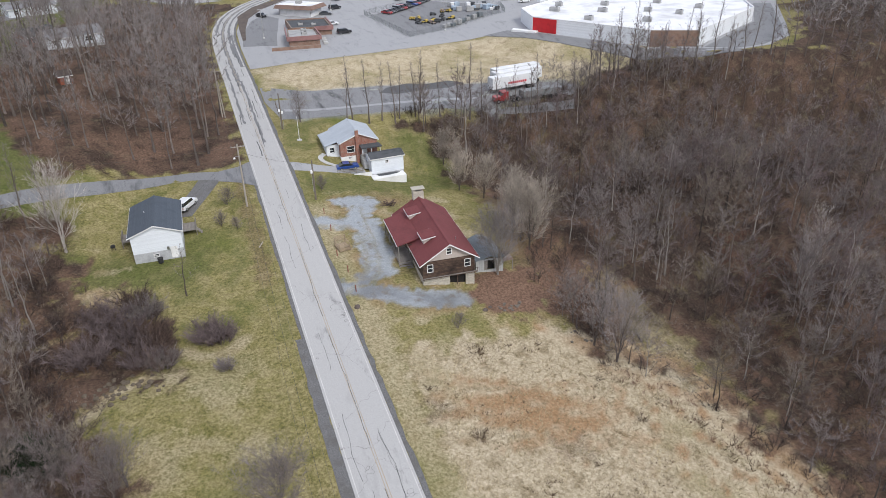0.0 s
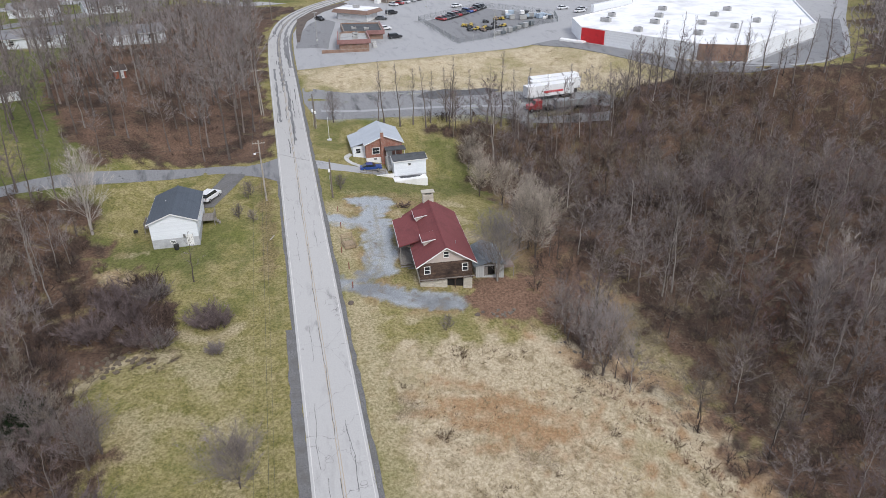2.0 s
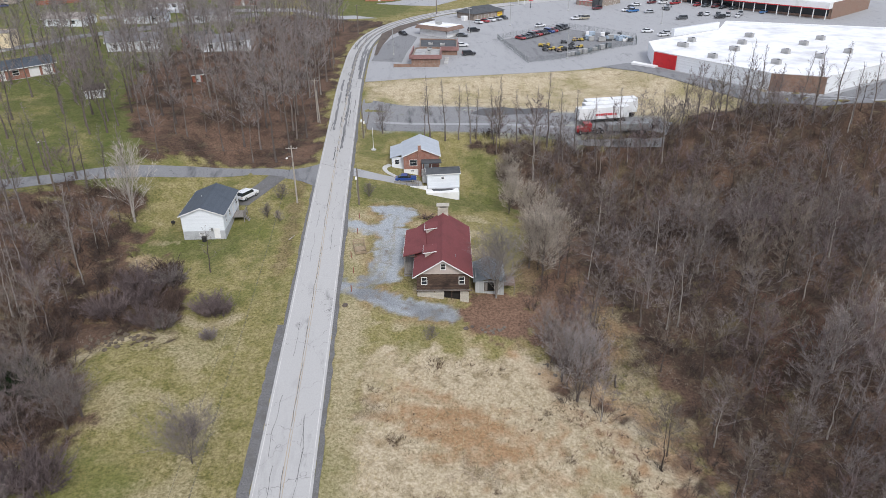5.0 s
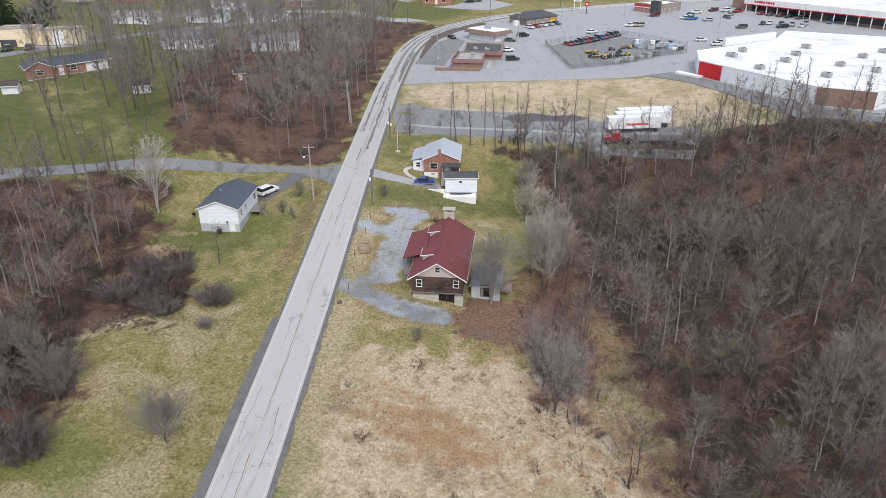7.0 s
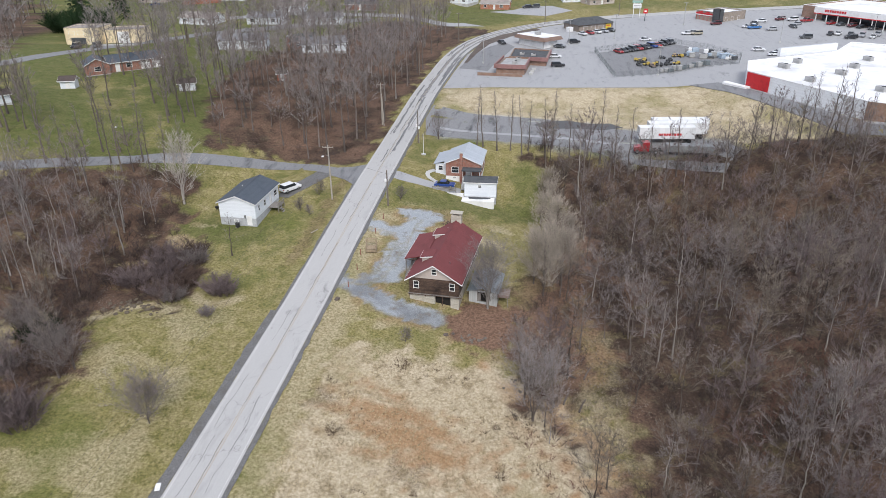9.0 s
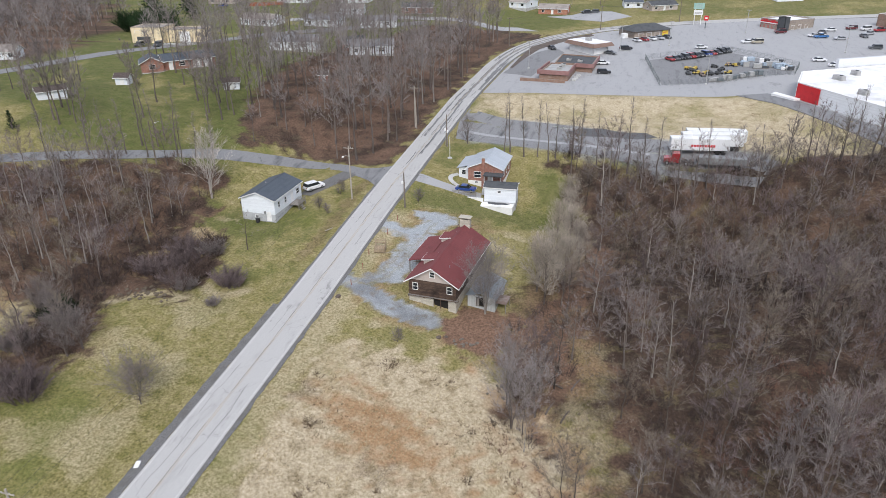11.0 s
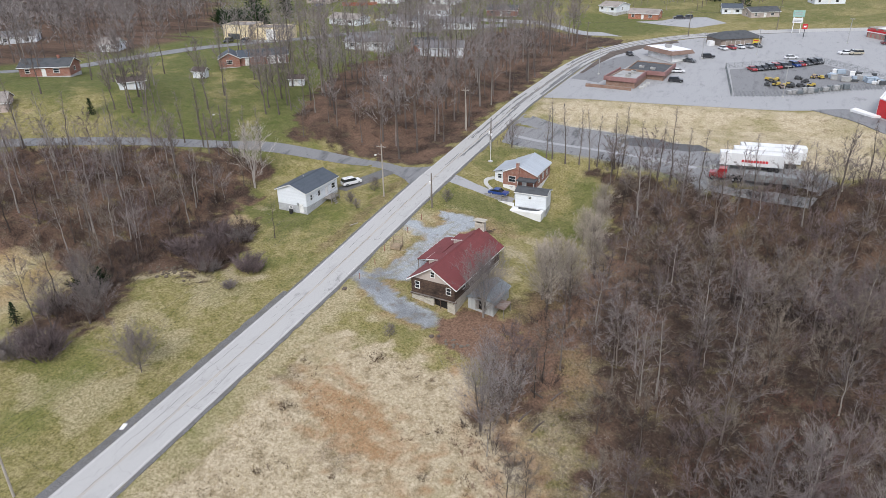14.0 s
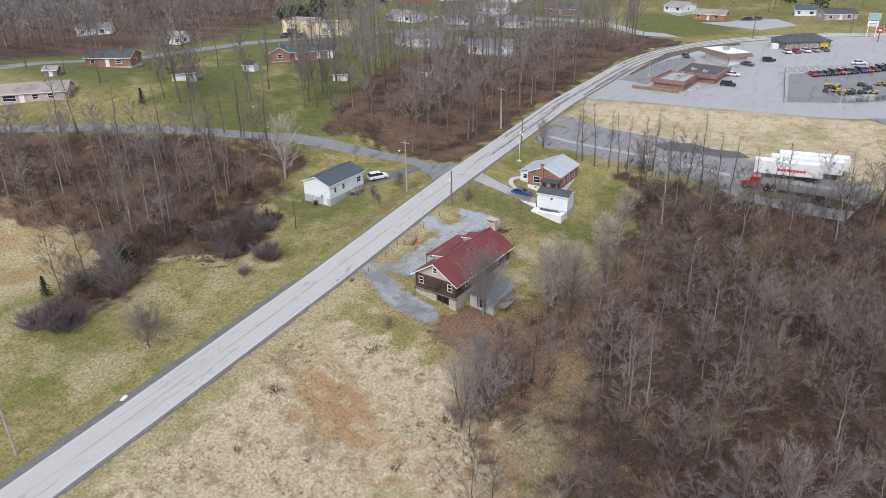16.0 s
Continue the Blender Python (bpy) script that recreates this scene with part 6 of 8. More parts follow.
for k, (x, y) in enumerate(((-101.8, 33.6), (-99.5, 36), (-97, 34.6), (-94.8, 37.2), (-92.8, 38), (-98.5, 40), (-67.5, 54.5), (-70.5, 53), (-72.5, 57), (-66.5, 58.5), (-69.5, 61), (-163.5, 33), (-145.6, 34), (-124.5, 31), (-88, 58), (-84, 47), (-80, 64))):
    plant(K_HILL[k % 3], x, y, rp.uniform(0.8, 1.1), "tall bare grey tree standing on the hillside lawn", "trees on the hillside lawn")
for k, (x, y) in enumerate(((76, 77), (79, 79.5), (83, 80), (86, 77), (90, 76), (94, 72.5), (97, 70), (101, 69), (105, 67), (109, 66), (113, 67.5), (118, 66), (88, 72), (99, 64), (110, 61))):
    plant(K_TALL[k % 4], x, y, rp.uniform(0.8, 1.15), "slender bare tree at the top of the hollow", "trees below the store")
bank_spots = scatter([(-58, 27), (-74, 21), (-100, 8), (-118, -6), (-112, -26), (-84, -16), (-66, -10), (-60, 4), (-55, 14)], 8.0, 44)
for k, (x, y) in enumerate((*bank_spots, (-71.2, -3.4), (-66.5, 9.5), (-86, 7.3), (-69.3, 19), (-77.7, 11.2), (-60.5, 14.5), (-75, 4), (-82, -1), (-64, 1), (-57.5, 9), (-78, 12), (-88, 5))):
    plant(K_SYC[k % 3], x, y, rp.uniform(0.65, 0.95), "pale-barked bare tree on the brushy bank", "pale trees on the bank")
for x, y, s_ in ((-46.2, -25.6, 0.95), (-45.2, -23.6, 0.85), (-51.2, -21, 1.0), (-53.5, -26, 0.85), (-56, -19, 0.9)):
    plant(K_ROUND, x, y, s_ * 0.8, "bare grey tree at the edge of the brush", "trees at the brush's edge")
for k, (x, y) in enumerate(((36.4, -0.4), (38.6, 0.4), (48, 16), (60, -8), (63, -5), (52, -22), (46, 44), (75, 20), (82, 40), (64, 52), (96, 58), (104, 66), (88, 70))):
    plant(K_SYC[k % 3], x, y, rp.uniform(0.6, 0.95), "pale-barked bare tree in the hollow wood", "pale trees in the hollow")


def conifer(x, y, h, label="dark evergreen tree standing on grass"):
    r = random.Random(int(x * 7 + y))
    t = thing("conifer", x, y, float(land(x, y)), label, "tree", 0, "conifers")
    tr, nd = Sticks(), Sticks()
    tr.stick([Vector((0, 0, -0.3)), Vector((0, 0, h * 0.5)), Vector((0, 0, h))], [0.03 * h, 0.02 * h, 0.01], 6)
    for k in range(90):
        f = 0.06 + 0.92 * k / 90
        az = k * 2.399
        L = 0.3 * h * (1 - f) ** 0.8 * r.uniform(0.8, 1.15) + 0.1
        a, b = Vector((0, 0, h * f)), Vector((math.cos(az) * L, math.sin(az) * L, h * f - 0.25 * L))
        tr.stick([a, b], [0.02, 0.008], 3)
        for j in range(12):
            q = a.lerp(b, r.uniform(0.15, 1))
            nd.blade(q, q + Vector((r.uniform(-1, 1), r.uniform(-1, 1), r.uniform(-0.6, 0.4))) * 0.055 * h, 0.02 * h, r)
    for nm, s_, m_ in (("trunk", tr, DARK_BARK), ("needles", nd, NEEDLES)):
        ob = new(nm, s_.mesh(nm, m_))
        ob.parent = t


for x, y, h in ((-104.3, 28.6, 4.2), (-186, 194, 18), (-166, 193, 13), (-196, 205, 20), (27, 316, 16), (-180, 210, 17), (12, 330, 15), (-40, 320, 15), (-54.5, -16, 3.5), (-58, -30, 4)):
    conifer(x, y, h)


K_SILVER = tree_meshes(575, PALE_TWIG, PALE_TWIG, h=12, spread=4.6, limbs=16, kids=6, twigs=10, clear=0.15, upright=0.75, stems=2, fine=0.7)
for x, y, s_ in ((59.5, -9.5, 0.95), (64.5, -13.5, 0.9), (70.5, -2, 0.8)):
    plant(K_SILVER, x, y, s_, "silvery pale bare tree in the hollow wood", "silver trees in the hollow")
RUSSET = bark("russet_brush_twigs", (0.13, 0.066, 0.05), (0.24, 0.135, 0.105), 0.6, 1.2)
joined("russet_brush", scatter([(50, -9), (63, -8), (65, 6), (52, 9)], 2.2, 46) + scatter([(42, -14), (50, -18), (52, -10), (44, -7)], 2.4, 47), BRUSH, RUSSET, "russet brush in a gap of the wood", 63, 0.35, 0.7, "undergrowth")
FIELD_EDGE = [(13, -12), (17, -17), (22, -22), (27, -28), (28, -38), (34, -54), (29, -55), (22, -39), (20, -29), (15, -22)]
joined("field_edge_brush", scatter(FIELD_EDGE, 2.0, 48, lambda x, y: thin(x, y, 84, 0.55)), BRUSH, RUSSET, "low russet brush where the field meets the wood", 64, 0.18, 0.4, "undergrowth")
joined("field_edge_stems", scatter(FIELD_EDGE, 1.1, 49, lambda x, y: thin(x, y, 85, 0.6)), TUFT, WEED, "brown stems where the field meets the wood", 65, 0.9, 1.8, "weeds")
K_EVERGREEN = (brush(570, 3.0, 3.0, 120, 40).mesh("crown", NEEDLES),)
for x, y, s_ in ((-152.5, 150.5, 3.2), (-172, 160, 2.6), (-54.8, -18, 1.1)):
    plant(K_EVERGREEN, x, y, s_, "broad dark evergreen shrub tree", "broad evergreens", category="tree")


# ---- shops and stores ----
def flat_block(h, poly, z0, z1, wall_mat, roof_mat, trim, parapet=0.5, names=True):
    """A flat-roofed block: a wall to each side of the outline, a roof deck and a coping."""
    n = len(poly)
    area = sum(poly[i][0] * poly[(i + 1) % n][1] - poly[(i + 1) % n][0] * poly[i][1] for i in range(n))
    if area < 0:
        poly = poly[::-1]
    cx, cy = sum(p[0] for p in poly) / n, sum(p[1] for p in poly) / n
    out = []
    for i in range(n):
        (ax, ay), (bx, by) = poly[i], poly[(i + 1) % n]
        t = Vector((bx - ax, by - ay, 0)).normalized()
        q = Vector((-t.y, t.x, 0)) * 0.3
        for nm, mat, za, zb, grow_ in (("wall", wall_mat[i] if isinstance(wall_mat, (list, tuple)) else wall_mat, z0, z1, 0.0), ("coping", trim, z1, z1 + 0.12, 0.06)):
            bm = bmesh.new()
            o = -q.normalized() * grow_
            prism(bm, [(ax + o.x, ay + o.y), (bx + o.x, by + o.y), (bx + q.x, by + q.y), (ax + q.x, ay + q.y)], "z", za, zb)
            out.append(part(nm, bm, mat, h))
    bm = bmesh.new()
    prism(bm, [(x + (cx - x) * 0.01, y + (cy - y) * 0.01) for x, y in poly], "z", z1 - parapet - 0.2, z1 - parapet)
    part("roof_deck", bm, roof_mat, h)
    return out


def roof_unit(x, y, z, w=2.4, d=1.6, hh=1.3, rz=0.0):
    u = thing("rooftop_unit", x, y, z, "grey metal air-handling unit on a white roof", "rooftop unit", rz, "units on the store roof")
    part("casing", soften(boxed((-w / 2, w / 2, -d / 2, d / 2, 0.15, hh)), 0.04), STEEL_PAINT, u)
    part("kerb", boxed((-w / 2 - 0.1, w / 2 + 0.1, -d / 2 - 0.1, d / 2 + 0.1, 0.0, 0.15)), CONCRETE, u)
    part("grille", boxed((-w / 2 - 0.02, -w / 2 - 0.001, -d / 2 + 0.15, d / 2 - 0.15, 0.3, hh - 0.2)), DARK_ROOF, u)
    bm = bmesh.new()
    tube(bm, [(w * 0.2, 0, hh + 0.002), (w * 0.2, 0, hh + 0.14)], [0.45, 0.45], 12)
    part("fan_cowl", bm, DARK_ROOF, u)


STEEL_PAINT = surface("weathered_grey_paint", (0.3, 0.3, 0.29), (0.4, 0.4, 0.39), rough=0.6, fine=2)
WHITE_BLOCK = boards("white_painted_block_wall", (0.74, 0.76, 0.78), (0.78, 0.8, 0.81), 0.2, dark=0.9, relief=0.005)

store = thing("big_store", 0, 0, 0, "large white flat-roofed store with a red panel", "store")
BB = [(72.2, 118.6), (92.3, 85.2), (104.2, 79.4), (143, 101.5), (170, 148), (118, 172), (107, 153), (75.8, 134)]
flat_block(store, BB, 7.0, 13.9, [WHITE_BLOCK, BROWN_BRICK, WHITE_BLOCK, WHITE_BLOCK, WHITE_BLOCK, WHITE_BLOCK, WHITE_BLOCK, WHITE_BLOCK], WHITE_ROOF, WHITE_PAINT, 0.35)
for a, b, mat in (((72.3, 118.2), (76.6, 111.0), RED_PANEL),):
    t = Vector((b[0] - a[0], b[1] - a[1], 0)).normalized()
    o = Vector((t.y, -t.x, 0))
    bm = bmesh.new()
    prism(bm, [(a[0] + o.x * 0.08, a[1] + o.y * 0.08), (b[0] + o.x * 0.08, b[1] + o.y * 0.08), (b[0] + o.x * 0.004, b[1] + o.y * 0.004), (a[0] + o.x * 0.004, a[1] + o.y * 0.004)], "z", 9.6, 13.75)
    part("red_panel", bm, mat, store, "plain bright red wall panel")
bm = bmesh.new()
prism(bm, [(66.5, 121.5), (68, 123.5), (73.2, 116.3), (71.5, 115.2)], "z", 8.6, 10.0)
part("loading_kerb", bm, WHITE_PAINT, store)
bm = bmesh.new()
prism(bm, [(87, 142), (107.5, 154), (107, 155), (86.4, 143)], "z", 13.9, 16.4)
part("raised_parapet", bm, WHITE_BLOCK, store)
for x, y, w in ((84, 126, 3.2), (90, 134, 2.2), (86, 108, 2.4), (97, 118, 2.8), (104, 128, 2.4), (112, 140, 2.6), (110, 112, 2.2), (122, 124, 2.4), (100, 98, 2.4), (116, 104, 2.0), (132, 132, 2.4), (128, 110, 2.0)):
    roof_unit(x, y, 13.55, w, rz=-57)

rest = thing("brick_restaurant", 0, 0, 0, "brown brick restaurant with a red fascia and flat roofs", "restaurant")
flat_block(rest, [(-1.2, 135.2), (8.0, 134.2), (9.2, 149.8), (0.6, 150.6)], 6.5, 10.6, BROWN_BRICK, STEEL_PAINT, BROWN_BRICK, 0.2)
flat_block(rest, [(2.0, 150.4), (14.6, 147.6), (15.6, 163.5), (2.6, 166.5)], 6.5, 10.9, BROWN_BRICK, DARK_ROOF, BROWN_BRICK, 0.25)
FASCIA_RED = surface("faded_red_fascia", (0.24, 0.125, 0.115), (0.3, 0.165, 0.15), rough=0.7)
for a, b in (((-1.6, 134.7), (8.5, 133.7)), ((8.5, 133.7), (9.2, 147.4)), ((9.2, 147.9), (15.1, 147.0)), ((15.1, 147.0), (16.1, 163.9)), ((-1.6, 134.7), (0.2, 150.6))):
    t = Vector((b[0] - a[0], b[1] - a[1], 0)).normalized()
    o = Vector((-t.y, t.x, 0)) * 0.35
    bm = bmesh.new()
    prism(bm, [a, b, (b[0] + o.x, b[1] + o.y), (a[0] + o.x, a[1] + o.y)], "z", 10.0, 11.3)
    part("fascia", bm, FASCIA_RED, rest)
bm = bmesh.new()
prism(bm, [(-7.0, 132.4), (7.5, 130.9), (7.6, 131.4), (-6.9, 132.9)], "z", 6.8, 9.0)
part("garden_wall", bm, BROWN_BRICK, rest)
for x, y in ((4.5, 141), (5.2, 146), (6, 156), (10, 154)):
    roof_unit(x, y, 10.45, 1.6, 1.2, 0.9)
for k in range(3):
    bm = bmesh.new()
    box(bm, 9.4 + 0.35 * k, 9.45 + 0.35 * k + 1.2, 135 + 3.4 * k, 136.2 + 3.4 * k, 7.9, 8.75)
    part("patio_table", bm, CONCRETE, rest)


def canopy_shop():
    h = thing("drive_in_bank", 1.6, 183.6, 9.5, "small white building under a brown mansard roof", "shop", -42)
    flat_block(h, [(1.2, 1.2), (14.2, 1.2), (14.2, 8.6), (1.2, 8.6)], -0.8, 2.7, WHITE_PAINT, WHITE_ROOF, WHITE_PAINT, 0.1)
    bm = bmesh.new()
    lo = [(-0.3, -0.3), (15.8, -0.3), (15.8, 10.2), (-0.3, 10.2)]
    hi = [(0.5, 0.5), (15.0, 0.5), (15.0, 9.4), (0.5, 9.4)]
    v0, v1 = [bm.verts.new((x, y, 2.6)) for x, y in lo], [bm.verts.new((x, y, 3.9)) for x, y in hi]
    bm.faces.new(v0[::-1])
    for i in range(4):
        bm.faces.new((v0[i], v0[(i + 1) % 4], v1[(i + 1) % 4], v1[i]))
    part("mansard", bm, MANSARD, h, "brown shingled mansard edge")
    part("roof_deck", boxed((0.5, 15.0, 0.5, 9.4, 3.78, 3.92)), WHITE_ROOF, h)
    for side, fx, u0, u1 in (("s", 1.2, 2.5, 4.5), ("s", 1.2, 7, 9), ("e", 14.2, 2.5, 4.5), ("e", 14.2, 5.6, 7.6)):
        window(h, side, fx, u0, u1, 0.7, 2.1, WHITE_PAINT, False)
    part("rooftop_box", soften(boxed((6.5, 8.6, 4, 5.6, 3.925, 5.0)), 0.04), STEEL_PAINT, h)


MANSARD = surface("brown_mansard_shingle", (0.17, 0.11, 0.085), (0.22, 0.15, 0.12), rough=0.85)
canopy_shop()


def shop():
    h = thing("brick_shop", 26.2, 207.0, 10.2, "long tan brick shop with a dark hipped roof", "shop", 36)
    flat_block(h, [(0.8, 0.8), (18.2, 0.8), (18.2, 11.2), (0.8, 11.2)], -0.6, 3.0, TAN_SHOP, DARK_ROOF, TAN_SHOP, 0.1)
    bm = bmesh.new()
    lo = [bm.verts.new(v) for v in ((0, 0, 3.1), (19, 0, 3.1), (19, 12, 3.1), (0, 12, 3.1))]
    a, b = bm.verts.new((5, 6, 5.3)), bm.verts.new((14, 6, 5.3))
    bm.faces.new(lo[::-1])
    for f in ((lo[0], lo[1], b, a), (lo[1], lo[2], b), (lo[2], lo[3], a, b), (lo[3], lo[0], a)):
        bm.faces.new(f)
    part("roof", bm, DARK_ROOF, h, "dark hipped roof")
    for u in (3, 7, 11):
        window(h, "s", 0.8, u, u + 2.2, 0.6, 2.3, WHITE_PAINT, False)
    part("sign_panel", boxed((14.5, 17.2, 0.6, 0.78, 0.6, 2.7)), SIGN_YELLOW, h, "yellow shop sign panel")
    part("sign_bar", boxed((14.8, 16.9, 0.57, 0.597, 1.9, 2.2)), RED_PANEL, h)
    part("shed", soften(boxed((-2.6, -0.4, 3, 5, -0.6, 2.2)), 0.04), WHITE_PAINT, h)


TAN_SHOP = blocks_mat("greyed_tan_brick", (0.27, 0.22, 0.18), (0.33, 0.27, 0.22), (0.28, 0.25, 0.22), 0.3, 0.1)
SIGN_YELLOW = surface("yellow_sign", (0.6, 0.45, 0.04), (0.65, 0.5, 0.06), rough=0.5, relief=0)
shop()

burger = thing("red_restaurant", 86.0, 233.2, 11.2, "red and white fast-food restaurant with a dark tower", "restaurant", 40)
flat_block(burger, [(0, 0), (17, 0), (17, 12.5), (0, 12.5)], -0.6, 4.3, TAN_SHOP, WHITE_ROOF, STEEL_PAINT, 0.4)
flat_block(burger, [(-0.2, -0.2), (2.4, -0.2), (2.4, 3.5), (-0.2, 3.5)], -0.6, 5.6, DARK_ROOF, DARK_ROOF, DARK_ROOF, 0.2)
part("red_band", boxed((-0.12, -0.01, 3.5, 12.6, 2.9, 3.6)), RED_PANEL, burger)
part("white_band", boxed((-0.14, -0.02, 3.5, 12.6, 2.55, 2.88)), WHITE_PAINT, burger)
part("sign_bar", boxed((-0.1, -0.02, 5, 7.5, 3.75, 4.1)), RED_PANEL, burger, "red lettering shown as a bar")
part("sign_bar", boxed((-0.1, -0.02, 8.8, 11.3, 3.75, 4.1)), RED_PANEL, burger, "red lettering shown as a bar")
for u in (4.2, 6.4, 8.6, 10.6):
    window(burger, "w", 0.0, u, u + 1.5, 0.5, 2.2, RED_PANEL, False)
for u in (4, 8, 12):
    window(burger, "s", 0.0, u, u + 1.6, 0.7, 2.2, WHITE_PAINT, False)

mall = thing("supermarket", 124.5, 251, 11.6, "long low supermarket with a white canopy and red sign", "store", -52)
flat_block(mall, [(0, 0), (75, 0), (75, 40), (0, 40)], -1.5, 5.5, BROWN_BRICK, WHITE_ROOF, WHITE_PAINT, 0.4)
part("canopy", boxed((8, 75, -3.5, -0.02, 3.2, 5.7)), WHITE_PAINT, mall, "white canopy front")
part("canopy_stripe", boxed((8, 75, -3.56, -3.503, 3.0, 3.35)), RED_PANEL, mall)
for k in range(9):
    part("sign_bar", boxed((13 + k * 1.1, 13.8 + k * 1.1, -3.6, -3.505, 4.1, 5.0)), RED_PANEL, mall, "red sign lettering shown as bars")
part("shopfront", boxed((10, 74, -0.12, -0.03, 0.0, 2.9)), GLASS, mall)
for k in range(14):
    part("canopy_post", boxed((9 + k * 5, 9.3 + k * 5, -3.3, -3.0, -1, 3.2)), WHITE_PAINT, mall)

# trailer-shaped store and pylon signs
def steel_post(parent, x, y, z0, z1, r=0.09, mat=None, name="post"):
    bm = bmesh.new()
    tube(bm, [(x, y, z0), (x, y, z1)], [r, r * 0.85], 8)
    return part(name, bm, mat or STEEL_PAINT, parent)


py = thing("pylon_sign", 52.3, 244, 11.7, "tall white and green pylon sign on two posts", "sign")
for x in (-1.4, 1.4):
    steel_post(py, x, 0, -0.4, 8.2, 0.14, WHITE_PAINT)
SIGN_GREEN = surface("pale_green_sign", (0.25, 0.42, 0.36), (0.3, 0.46, 0.4), rough=0.5, relief=0)
part("sign_panel", soften(boxed((-2.2, 2.2, -0.2, 0.2, 6.6, 9.2)), 0.04), SIGN_GREEN, py)
part("sign_panel", soften(boxed((-1.9, 1.9, -0.18, 0.18, 4.2, 6.2)), 0.04), WHITE_PAINT, py)
for z in (4.6, 5.2, 7.4, 8.2):
    part("sign_bar", boxed((-1.4, 1.4, -0.22, -0.205, z, z + 0.3)), STEEL_PAINT, py)
py2 = thing("pylon_sign", 55.2, 235, 11.2, "small dark red pylon sign on a post", "sign")
steel_post(py2, 0, 0, -0.4, 3.6, 0.16, DARK_ROOF)
part("sign_panel", soften(boxed((-0.9, 0.9, -0.2, 0.2, 3.6, 5.6)), 0.04), RED_PANEL, py2)
part("sign_bar", boxed((-0.5, 0.5, -0.22, -0.205, 4.3, 4.9)), WHITE_PAINT, py2)


def lamp_post(x, y, h=9.0):
    t = thing("lot_lamp", x, y, float(land(x, y)), "tall grey car park lamp post", "street lamp", 0, "car park lamps")
    steel_post(t, 0, 0, -0.3, h, 0.11, STEEL_PAINT, "pole")
    part("base", soften(boxed((-0.3, 0.3, -0.3, 0.3, -0.3, 0.6)), 0.05), CONCRETE, t)
    part("lamp_head", soften(boxed((-0.9, 0.9, -0.2, 0.2, h, h + 0.18)), 0.03), STEEL_PAINT, t)


for x, y in ((50.2, 137.7), (22.3, 184.2), (70.6, 226.9), (135.9, 200.7), (100, 190), (40, 196), (-7, 150)):
    lamp_post(x, y)


# ---- fenced yard with plant and old cars ----
FENCE_YARD = [(31.5, 171), (36.5, 133), (77, 149), (80, 160), (60, 188.5)]
FENCE_WEAVE = surface("grey_green_fence_slats", (0.1, 0.12, 0.125), (0.17, 0.19, 0.2), rough=0.7, fine=3)
fence = thing("yard_fence", 0, 0, 0, "grey slatted metal yard fence", "fence")
for i in range(len(FENCE_YARD)):
    a, b = Vector((*FENCE_YARD[i], 0)), Vector((*FENCE_YARD[(i + 1) % len(FENCE_YARD)], 0))
    n_ = int((b - a).length / 3)
    for k in range(n_):
        p, q = a.lerp(b, k / n_), a.lerp(b, (k + 1) / n_)
        zp, zq = float(land(p.x, p.y)) + 0.1, float(land(q.x, q.y)) + 0.1
        steel_post(fence, p.x, p.y, zp - 0.2, zp + 2.2, 0.05)
        t = (q - p).normalized()
        o = Vector((-t.y, t.x, 0)) * 0.02
        for j in range(8):
            s, e = p.lerp(q, (j + 0.44) / 8), p.lerp(q, (j + 0.56) / 8)
            bm = bmesh.new()
            prism(bm, [(s.x - o.x, s.y - o.y), (e.x - o.x, e.y - o.y), (e.x + o.x, e.y + o.y), (s.x + o.x, s.y + o.y)], "z", zp + 0.1, zp + 1.9)
            part("slat", bm, FENCE_WEAVE, fence)


# ---- vehicles ----
PAINTS = {"white": (0.72, 0.73, 0.74), "silver": (0.42, 0.43, 0.45), "black": (0.015, 0.015, 0.018), "dark grey": (0.07, 0.075, 0.08), "red": (0.33, 0.02, 0.025), "blue": (0.02, 0.06, 0.24), "pale blue": (0.05, 0.17, 0.4), "maroon": (0.12, 0.02, 0.025), "beige": (0.4, 0.36, 0.28)}
PAINT = {k: glossy(k.replace(" ", "_") + "_car_paint", v, 0.3, 0.1 if k == "silver" else 0.0, 0.6) for k, v in PAINTS.items()}
LAMP_RED = glossy("red_lamp_lens", (0.3, 0.01, 0.01), 0.2)
LAMP_CLEAR = glossy("clear_lamp_lens", (0.6, 0.6, 0.6), 0.15)


